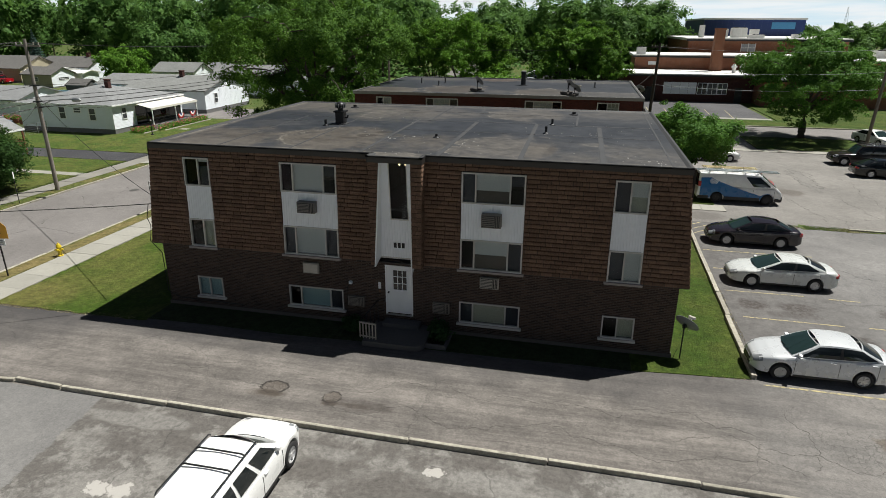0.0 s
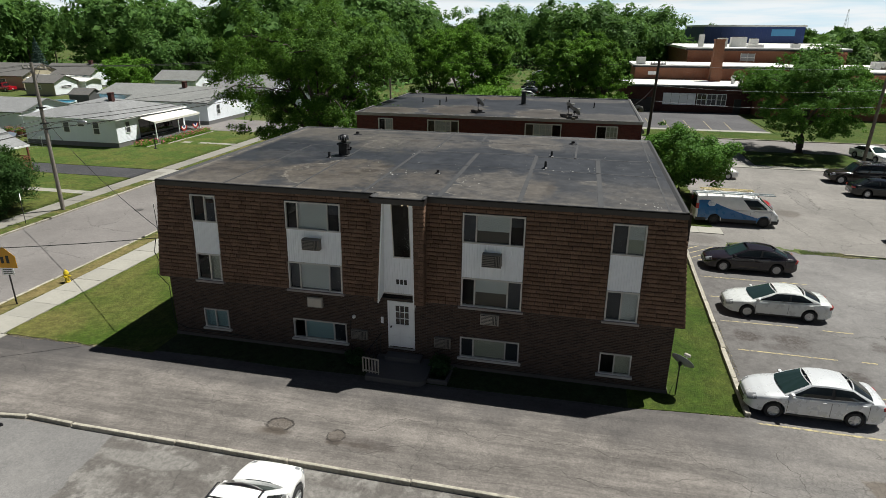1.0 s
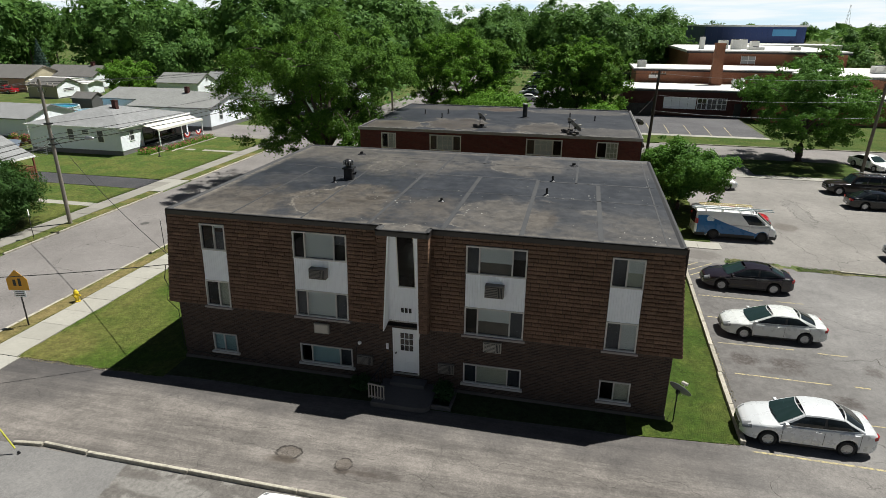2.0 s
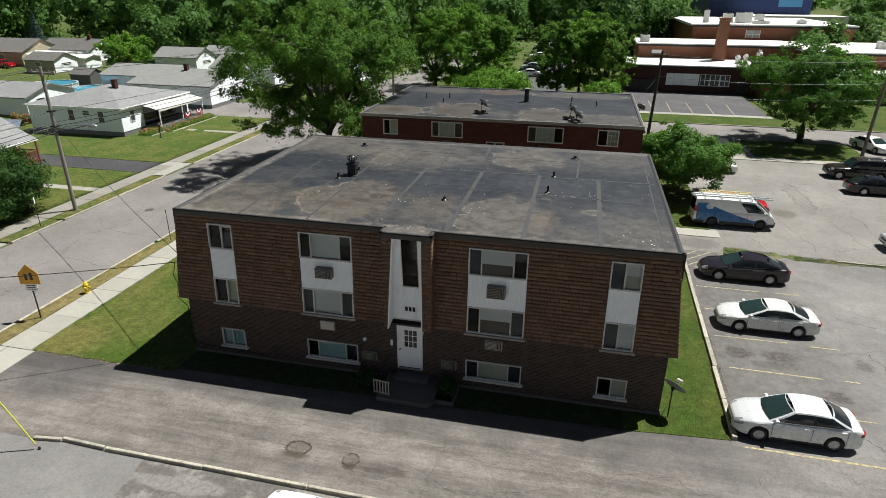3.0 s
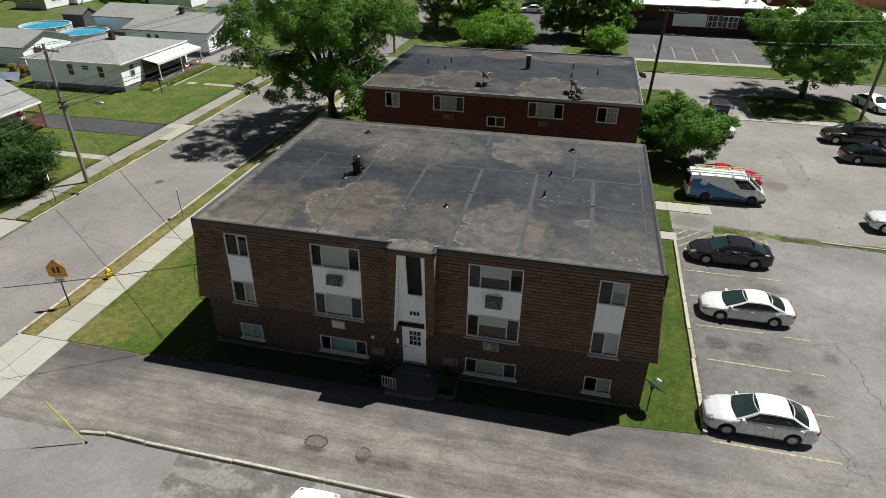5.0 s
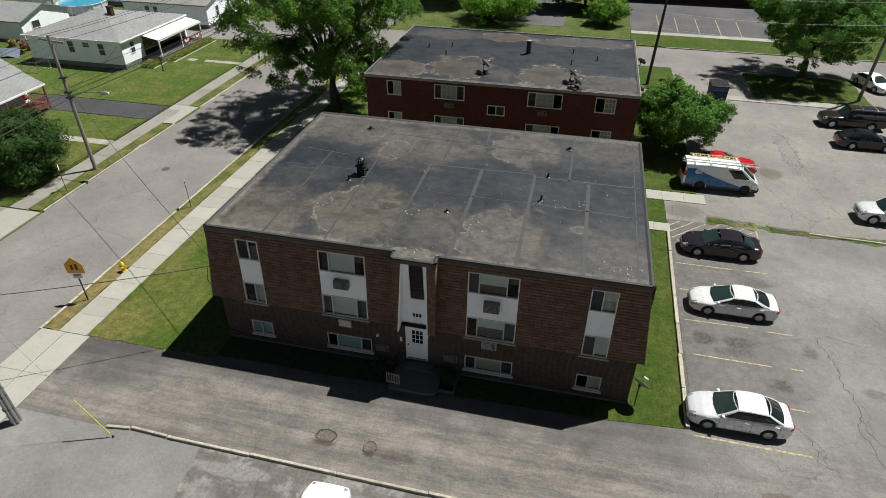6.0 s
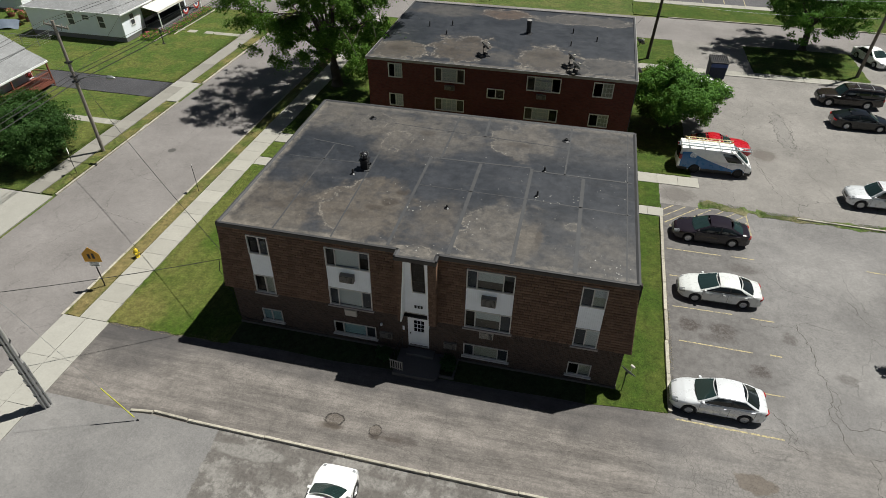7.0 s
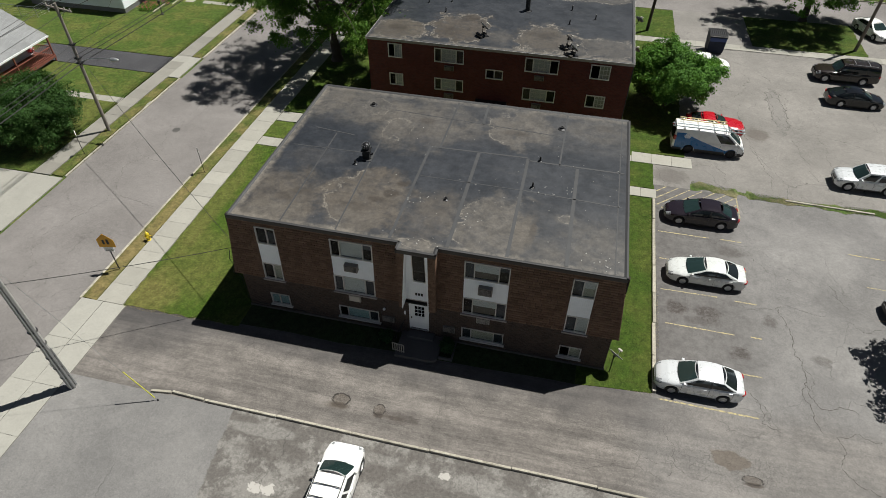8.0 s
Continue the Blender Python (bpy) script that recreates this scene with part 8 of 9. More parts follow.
def house(label, x0, x1, y0, y1, eave, ridge, along_x, hip, wall_mat, roof_mat, over=0.35, base=0.45, wins=(), chimney=None, group="houses"):
    """A one-storey house: block base, clapboard walls, a gable or hip roof with depth, windows, a chimney.
    wins: (side, from, to, z0, z1) with side 's' for the wall at y0 and 'e' for the wall at x1."""
    cx, cy = (x0 + x1) / 2, (y0 + y1) / 2
    ob = thing("house", (cx, cy, 0), 0, label, "house", group)
    a, b = (x1 - x0) / 2, (y1 - y0) / 2
    g = Geo().box(-a, a, -b, b, base, eave)
    gable = []
    if not hip:
        if along_x:
            gable = [[(s * a, -b, eave), (s * a, b, eave), (s * a, 0, ridge)] for s in (-1, 1)]
        else:
            gable = [[(-a, s * b, eave), (a, s * b, eave), (0, s * b, ridge)] for s in (-1, 1)]
        for p in gable:
            n = Vector((1, 0, 0)) if along_x else Vector((0, 1, 0))
            k = -0.2 if (p[0][0] > 0 if along_x else p[0][1] > 0) else 0.2
            q = [tuple(Vector(v) + n * k) for v in p]
            g.add(p + q, [(0, 1, 2), (5, 4, 3), (0, 3, 4, 1), (1, 4, 5, 2), (2, 5, 3, 0)])
    part("wall", g, wall_mat, ob)
    part("foundation", Geo().box(-a + 0.03, a - 0.03, -b + 0.03, b - 0.03, -0.1, base), M_block, ob)
    th = 0.14
    oa, obb = a + over, b + over
    drop = (ridge - eave) / (b if along_x else a) * over
    ze = eave - drop
    if along_x:
        inset = b if hip else -over * 0.0
        r0, r1 = (-a + inset, a - inset) if hip else (-oa, oa)
        low = [(-oa, -obb, ze), (oa, -obb, ze), (oa, obb, ze), (-oa, obb, ze), (r0, 0, ridge), (r1, 0, ridge)]
        faces = [(0, 1, 5, 4), (2, 3, 4, 5)] + ([(1, 2, 5), (3, 0, 4)] if hip else [])
        ends = ((1, 2, 5), (3, 0, 4))
    else:
        inset = a if hip else 0.0
        r0, r1 = (-b + inset, b - inset) if hip else (-obb, obb)
        low = [(-oa, -obb, ze), (oa, -obb, ze), (oa, obb, ze), (-oa, obb, ze), (0, r0, ridge), (0, r1, ridge)]
        faces = [(1, 2, 5, 4), (3, 0, 4, 5)] + ([(0, 1, 4), (2, 3, 5)] if hip else [])
        ends = ((0, 1, 4), (2, 3, 5))
    up = [(x, y, z + th) for x, y, z in low]
    g = Geo().add(low + up, [tuple(i + 6 for i in f) for f in faces] + [f[::-1] for f in faces] + ([(0, 1, 7, 6), (1, 2, 8, 7), (2, 3, 9, 8), (3, 0, 6, 9)] if hip else [(0, 1, 7, 6), (2, 3, 9, 8)] if along_x else [(1, 2, 8, 7), (3, 0, 6, 9)])
                        + ([] if hip else [q for i, j, k in ends for q in ((i, k, k + 6, i + 6), (k, j, j + 6, k + 6))]))
    part("roof", g, roof_mat, ob)
    g = Geo().box(-oa - 0.02, oa + 0.02, -obb - 0.06, -obb - 0.004, ze - 0.02, ze + th).box(oa + 0.004, oa + 0.06, -obb, obb, ze - 0.02, ze + th) if hip else None
    if g:
        part("gutter", g, M_white, ob)
    for side, p, q, z0, z1 in wins:
        w = new("window")
        w.parent = ob

        def lay(gg, s, t, d0, d1, u, v):
            if side == "s":
                return gg.box(s - cx, t - cx, -b - d1, -b - d0, u, v)
            return gg.box(a + d0, a + d1, s - cy, t - cy, u, v)

        gg = Geo()
        for s, t, u, v in ((p, q, z1 - 0.07, z1), (p, q, z0, z0 + 0.07), (p, p + 0.07, z0 + 0.07, z1 - 0.07), (q - 0.07, q, z0 + 0.07, z1 - 0.07), (p + 0.07, q - 0.07, (z0 + z1) / 2 - 0.03, (z0 + z1) / 2 + 0.03)):
            lay(gg, s, t, 0.002, 0.06, u, v)
        part("frame", gg, M_white, w)
        for u, v in ((z0 + 0.07, (z0 + z1) / 2 - 0.03), ((z0 + z1) / 2 + 0.03, z1 - 0.07)):
            gg = Geo()
            lay(gg, p + 0.07, q - 0.07, 0.002, 0.02, u, v)
            part("pane", gg, M_pane_screen, w)
    if chimney:
        x, y, z, s = chimney
        part("chimney", Geo().box(x - cx - s, x - cx + s, y - cy - s, y - cy + s, eave, z).box(x - cx - s - 0.05, x - cx + s + 0.05, y - cy - s - 0.05, y - cy + s + 0.05, z, z + 0.1), M_brick_dark, ob, "dark red brick chimney")
    return ob


h1 = house("white clapboard bungalow with grey hip roof and awning porch", -46.6, -34.1, 37.6, 50.0, 3.2, 4.75, True, True, M_siding, M_course_light, 0.3, 0.55,
           (("s", -41.2, -40.3, 1.55, 2.9), ("s", -39.2, -38.2, 2.25, 2.85), ("s", -37.2, -36.3, 1.45, 2.85), ("e", 39.0, 39.8, 1.5, 2.8)), (-38.9, 43.2, 5.45, 0.26))


def porch_one():
    c = Vector((-40.35, 43.8, 0))
    # no hollow here: a flat dark panel imitates the shade under the awning
    part("porch_shade_panel", Geo().box(-34.08 - c.x, -34.03 - c.x, 41.3 - c.y, 49.6 - c.y, 0.6, 2.75), M_pane_dark, h1, "thin dark panel standing in for porch shade")
    g = Geo()
    for lift in (0.0, 0.05):
        g.grid([[(-34.3 - c.x, lerp(41.2, 50.2, i / 32) - c.y, 3.0 + lift + 0.03 * ((i // 2) % 2)) for i in range(33)], [(-31.9 - c.x, lerp(41.2, 50.2, i / 32) - c.y, 2.5 + lift + 0.03 * ((i // 2) % 2)) for i in range(33)]])
    g.box(-31.95 - c.x, -31.85 - c.x, 41.2 - c.y, 50.2 - c.y, 2.32, 2.56)
    part("awning", g, M_awning, h1, "white metal awning")
    for y in (41.4, 45.7, 50.0):
        part("post", Geo().box(-32.0 - c.x, -31.9 - c.x, y - 0.05 - c.y, y + 0.05 - c.y, 0.0, 2.4), M_white, h1)
    part("porch_floor", Geo().box(-34.05 - c.x, -31.9 - c.x, 41.3 - c.y, 50.0 - c.y, 0.0, 0.55), M_block, h1)
    for y in (46.6, 49.0):
        b = thing("bunting", (-31.888, y, 1.0), 0, "red white and blue pleated fan bunting on the porch rail", "bunting", "buntings")
        for r0, r1, m, name in ((0.0, 0.22, M_cloth_blue, "centre"), (0.22, 0.42, M_white, "middle_band"), (0.42, 0.62, M_red, "outer_band")):
            g = Geo()
            for i in range(12):
                t0, t1 = math.pi * i / 12, math.pi * (i + 1) / 12
                g.add([(0.02 * (i % 2), r0 * math.cos(t0), -r0 * math.sin(t0) + 0.3), (0.02 * (i % 2), r1 * math.cos(t0), -r1 * math.sin(t0) + 0.3), (0.02 * ((i + 1) % 2), r1 * math.cos(t1), -r1 * math.sin(t1) + 0.3),
                       (0.02 * ((i + 1) % 2), r0 * math.cos(t1), -r0 * math.sin(t1) + 0.3)], [(0, 1, 2, 3)])
            part(name, g, m, b)
    rail = thing("railing", (-31.92, 45.7, 0.55), 90, "dark iron porch railing", "railing")
    part("top_rail", Geo().box(-4.3, 4.3, -0.03, 0.03, 0.77, 0.82), M_metal_dark, rail)
    me = Geo().box(-0.012, 0.012, -0.012, 0.012, 0.0, 0.77).mesh("picket", M_metal_dark)
    for i in range(40):
        p = part("picket", me, None, rail)
        p.location = (-4.25 + i * 0.218, 0, 0)


porch_one()


def flower_bed(x0, x1, y0, y1, count, seed):
    rng = np.random.default_rng(seed)
    c = np.stack([rng.uniform(x0, x1, count), rng.uniform(y0, y1, count), rng.random(count) ** 1.5 * 0.55 + 0.06], 1)
    tagged(part("flower_bed", leaf_mesh("flower_bed", c, 0.075, M_leaf_bright, rng), None), "bed of green plants before the porch", "plants", "", "stuff")
    k = count // 5
    c = np.stack([rng.uniform(x0, x1, k), np.round(rng.uniform(y0, y1, k) * 0.9) / 0.9 + rng.normal(0, 0.16, k), rng.uniform(0.25, 0.65, k)], 1)
    tagged(part("flowers", leaf_mesh("flowers", c, 0.065, M_flower, rng), None), "pink and red flowers before the porch", "flowers", "", "stuff")
    kerb("trim_10", (x1 + 0.15, y0), (x1 + 0.15, y1), 0.12, 0.14, 1.2, "pale edging blocks of a flower bed", seed, 0.01)


flower_bed(-33.3, -31.5, 38.6, 41.2, 1500, 41)
flower_bed(-31.7, -30.6, 41.2, 50.6, 3000, 42)

house("long white bungalow with grey shingle roof", -47.4, -34.4, 55.8, 67.5, 3.05, 4.55, True, False, M_siding, M_course_mid, 0.3, 0.5,
      (("s", -44.0, -43.2, 1.3, 2.6), ("s", -42.7, -41.9, 1.3, 2.6), ("e", 58.0, 58.9, 1.2, 2.6)), (-41.2, 61.0, 5.3, 0.27))
house("low white wing with pale grey-green roof", -60.0, -47.6, 65.0, 74.0, 2.75, 4.0, True, False, M_siding, M_course_mid, 0.3, 0.5)
house("white gabled cottage with grey roof", -68.6, -59.2, 90.0, 96.6, 2.9, 4.5, True, False, M_siding, M_course_mid, 0.3, 0.3, (("e", 93.0, 93.7, 3.1, 3.9), ("e", 92.2, 95.0, 1.6, 2.2)))
house("small white gabled outhouse with pale roof", -66.2, -60.8, 103.5, 109.0, 2.4, 3.8, True, False, M_siding, M_course_light, 0.3, 0.2)
house("white garage with pale roof and dark doorway", -63.5, -54.0, 44.4, 52.6, 2.5, 3.8, True, False, M_siding, M_course_light, 0.3, 0.2, (("e", 46.0, 47.4, 0.3, 2.2),))
tan_shed = house("tan garage with white gable and grey roof", -92.0, -85.1, 81.7, 87.6, 2.5, 3.7, True, False, M_siding_tan, M_course_dark, 0.3, 0.2, (("e", 83.4, 86.0, 1.3, 1.9), ("s", -89.6, -88.2, 1.2, 2.0)))
part("gable_cladding", Geo().add([(x, y, z) for x in (3.454, 3.462) for y, z in ((-2.9, 0.2), (2.9, 0.2), (2.9, 2.45), (0, 3.62), (-2.9, 2.45))], [(4, 3, 2, 1, 0), (5, 6, 7, 8, 9), (0, 1, 6, 5), (1, 2, 7, 6), (2, 3, 8, 7), (3, 4, 9, 8), (4, 0, 5, 9)]), M_siding, tan_shed, "white clapboard gable")
house("low white sunroom with white roof", -99.5, -92.0, 90.0, 96.0, 2.5, 3.0, True, False, M_siding, M_white_roof, 0.4, 0.2)
house("low white carport with pale pink roof", -91.0, -84.0, 88.6, 93.0, 2.3, 2.75, True, False, M_siding, M_white_roof, 0.4, 0.2)
house("grey-roofed bungalow behind a lawn", -122.0, -101.0, 90.0, 101.0, 2.9, 5.2, True, False, M_siding_tan, M_course_dark, 0.3, 0.4, (("s", -108, -105.5, 1.3, 2.3),))
house("white house with dark roof under trees", -104.0, -90.5, 97.5, 106.0, 2.9, 4.9, True, False, M_siding, M_course_dark, 0.3, 0.4, (), (-93.5, 101.7, 5.7, 0.35))
house("small dark grey garden shed", -70.2, -66.2, 69.4, 72.6, 1.9, 2.8, True, False, plain("grey_shed", (0.10, 0.10, 0.105), 0.8), M_course_dark, 0.15, 0.1)
house("white bungalow glimpsed under the trees", -30.0, -21.0, 74.0, 86.0, 3.0, 5.0, True, False, M_siding, M_course_mid, 0.3, 0.4)
house("white bungalow glimpsed under the trees", -47.0, -35.0, 76.0, 86.0, 3.0, 5.0, True, False, M_siding, M_course_mid, 0.3, 0.4)

h7 = house("white bungalow with grey shingle roof and red-brown deck", -47.5, -36.0, 6.0, 25.5, 3.55, 6.6, False, False, M_siding, M_course_light, 0.25, 0.6,
           (("e", 20.0, 21.6, 1.3, 2.6), ("e", 15.0, 16.4, 1.3, 2.6)))


def porch_two():
    c = Vector((-41.75, 15.75, 0))
    g = Geo()
    g.hexa([(-36.1 - c.x, 5.75 - c.y, 3.44), (-33.8 - c.x, 5.75 - c.y, 2.40), (-33.8 - c.x, 25.75 - c.y, 2.40), (-36.1 - c.x, 25.75 - c.y, 3.44),
            (-36.1 - c.x, 5.75 - c.y, 3.60), (-33.8 - c.x, 5.75 - c.y, 2.54), (-33.8 - c.x, 25.75 - c.y, 2.54), (-36.1 - c.x, 25.75 - c.y, 3.60)])
    part("porch_roof", g, M_course_light, h7, "pale grey shingled porch roof")
    part("porch_gutter", Geo().box(-33.79 - c.x, -33.70 - c.x, 5.75 - c.y, 25.75 - c.y, 2.36, 2.52), M_white, h7)
    part("deck", Geo().box(-36.0 - c.x, -33.7 - c.x, 12.0 - c.y, 25.6 - c.y, 0.35, 0.6), M_deck, h7, "red-brown boarded deck")
    for y in (12.2, 16.6, 21.0, 25.5):
        part("post", Geo().box(-33.85 - c.x, -33.72 - c.x, y - 0.06 - c.y, y + 0.06 - c.y, 0.0, 2.5), M_deck if y > 17 else M_white, h7)
    rail = thing("railing", (-33.78, 20.0, 0.6), 90, "red-brown wooden deck railing", "railing")
    part("top_rail", Geo().box(-4.0, 5.5, -0.04, 0.04, 0.82, 0.9), M_deck, rail)
    part("bottom_rail", Geo().box(-4.0, 5.5, -0.03, 0.03, 0.08, 0.14), M_deck, rail)
    me = Geo().box(-0.02, 0.02, -0.02, 0.02, 0.14, 0.82).mesh("picket", M_deck)
    for i in range(46):
        p = part("picket", me, None, rail)
        p.location = (-3.95 + i * 0.207, 0, 0)
    end = thing("railing", (-34.8, 25.55, 0.6), 0, "red-brown wooden deck railing", "railing")
    part("top_rail", Geo().box(-1.0, 1.0, -0.04, 0.04, 0.82, 0.9), M_deck, end)
    for i in range(9):
        p = part("picket", me, None, end)
        p.location = (-0.9 + i * 0.225, 0, 0)
    rng = np.random.default_rng(5)
    for y in (23.2, 18.8):
        b = thing("hanging_basket", (-33.8, y, 1.95), 0, "hanging basket of red flowers", "flower basket", "hanging baskets")
        part("pot", Geo().lathe([(0.05, -0.15), (0.16, -0.1), (0.2, 0.08)], n=10), M_black, b)
        part("flower_clump", leaf_mesh("flower_clump", rng.normal(0, 0.16, (260, 3)) + np.array([0, 0, 0.15]), 0.06, M_red, rng), None, b, kind="stuff")
        part("hook", Geo().cyl((0, 0, 0.1), (0, 0, 0.55), 0.008, n=5), M_black, b)


porch_two()


def pool(x, y, r, label):
    p = thing("pool", (x, y, 0), 0, label, "pool", "garden pools")
    g = Geo()
    n = 28
    g.loft([[(q * math.cos(2 * math.pi * k / n), q * math.sin(2 * math.pi * k / n), z) for k in range(n)] for q, z in ((r, 0), (r, 1.2), (r + 0.08, 1.22), (r + 0.08, 1.28), (r - 0.12, 1.28), (r - 0.12, 0.3))], caps=False)
    part("pool_wall", g, M_pool_wall, p)
    part("water", Geo().cyl((0, 0, 0.3), (0, 0, 1.08), r - 0.125, n=n), M_pool_water, p, "clear blue water")
    me = Geo().box(-0.05, 0.05, -0.04, 0.04, 0.0, 1.25).mesh("upright", M_white)
    for i in range(14):
        u = part("upright", me, None, p)
        u.location = ((r + 0.05) * math.cos(i * math.pi / 7), (r + 0.05) * math.sin(i * math.pi / 7), 0)
        u.rotation_euler = (0, 0, i * math.pi / 7)


pool(-68.7, 63.9, 3.7, "round above-ground pool of clear blue water")
pool(-58.8, 60.9, 3.4, "round above-ground pool of clear blue water")
vehicle("pickup", "red pickup truck parked by the far houses", P_red, (-103.5, 87.5), 170, 5.2, 1.9, 1.75, 3.2, 0.95,
        ((0, 0.7), (0.01, 1.05), (0.4, 1.05), (0.7, 1.02), (0.8, 1.0), (0.95, 0.92), (0.99, 0.8), (1, 0.5)), SUV_PLAN, (0.38, 0.42, 0.60, 0.72, 1.66, 1.68), 0.37, ((0.1, 0.9),), clearance=0.32, category="pickup truck")


def fence():
    f = thing("fence", (-43.0, 36.0, 0), 0, "grey chain-link garden fence", "fence")
    for y in (-1.8, 0.0, 1.3):
        part("post", Geo().cyl((0, y, 0), (0, y, 1.25), 0.035, n=6), M_metal, f)
    for i in range(5):
        part("post", Geo().cyl((-2.2 * (i + 1), -1.8, 0), (-2.2 * (i + 1), -1.8, 1.25), 0.035, n=6), M_metal, f)
    part("rail", Geo().tube([(-11, -1.8, 1.22), (0, -1.8, 1.22), (0, 1.3, 1.22)], 0.025), M_metal, f)
    for k in range(5):
        part("wire", Geo().tube([(-11, -1.8, 0.1 + 0.24 * k), (0, -1.8, 0.1 + 0.24 * k), (0, 1.3, 0.1 + 0.24 * k)], 0.008, 4), M_metal, f)


fence()
def planter(x, y, seed):
    rng = np.random.default_rng(seed)
    p = thing("planter", (x, y, 0.04), 0, "brown half-barrel planter full of flowers", "planter", "garden planters")
    part("barrel", Geo().lathe([(0.34, 0.0), (0.42, 0.3), (0.40, 0.6), (0.36, 0.6), (0.34, 0.5)], n=14), M_deck, p)
    c = rng.normal(0, 0.22, (420, 3)) * np.array([1, 1, 0.6]) + np.array([0, 0, 0.72])
    part("foliage", leaf_mesh("foliage", c, 0.07, M_leaf_bright, rng), None, p)
    part("blossom", leaf_mesh("blossom", c[:150] + np.array([0, 0, 0.1]), 0.06, M_flower, rng), None, p)


for x, y, k in ((-54.0, 42.2, 61), (-52.0, 41.8, 62), (-50.6, 41.4, 63)):
    planter(x, y, k)


def tarpaulin():
    """A blue-grey sheet thrown over a low stack, with a ridge and sagging folds."""
    t = thing("covered_stack", (-51.4, 38.9, 0.04), 20, "low garden stack under a blue-grey tarpaulin", "tarpaulin")
    g = Geo()
    rows = []
    for i in range(9):
        u = i / 8 * 2 - 1
        rows.append([(u * 1.5, (j / 8 * 2 - 1) * 1.1, max(0.0, 0.95 - 0.75 * abs(j / 8 * 2 - 1) - 0.25 * u * u + 0.05 * math.sin(5 * u + j))) for j in range(9)])
    g.grid(rows)
    g.smooth = True
    part("sheet", g, M_tarp, t)
    part("crate", Geo().box(-1.2, 1.2, -0.5, 0.5, 0.0, 0.4), M_deck, t)


M_tarp = plain("blue_grey_tarpaulin", (0.14, 0.17, 0.22), 0.5, 0, 0.2)
tarpaulin()
lamp_post = thing("garden_lamp", (-29.93, 38.3, 0), 0, "small black lamp post in a lawn", "lamp")
part("post", Geo().cyl((0, 0, 0), (0, 0, 1.25), 0.06, 0.05, 8), M_black, lamp_post)
part("lantern", Geo().lathe([(0.06, 1.25), (0.14, 1.32), (0.17, 1.6), (0.05, 1.72)], n=8), M_black, lamp_post)
part("foot", Geo().lathe([(0.2, 0.0), (0.18, 0.1), (0.07, 0.16)], n=10), M_black, lamp_post)


# ---- the school and what lies beyond ----
school = thing("school", (0, 0, 0), 0, "low orange brick school with white flat roofs and chimney", "school")


def school_block(x0, x1, y0, y1, z1, mat, roof_z=0.35):
    part("wall", Geo().box(x0, x1, y0, y1, -0.1, z1), mat, school)
    part("roof", Geo().box(x0 - 0.5, x1 + 0.5, y0 - 0.6, y1, z1 + 0.004, z1 + roof_z), M_white_roof, school, "white flat roof", 0.03)
    part("roof_edge", Geo().box(x0 - 0.52, x1 + 0.52, y0 - 0.64, y0 - 0.604, z1 - 0.1, z1 + roof_z * 0.5), M_metal_dark, school)


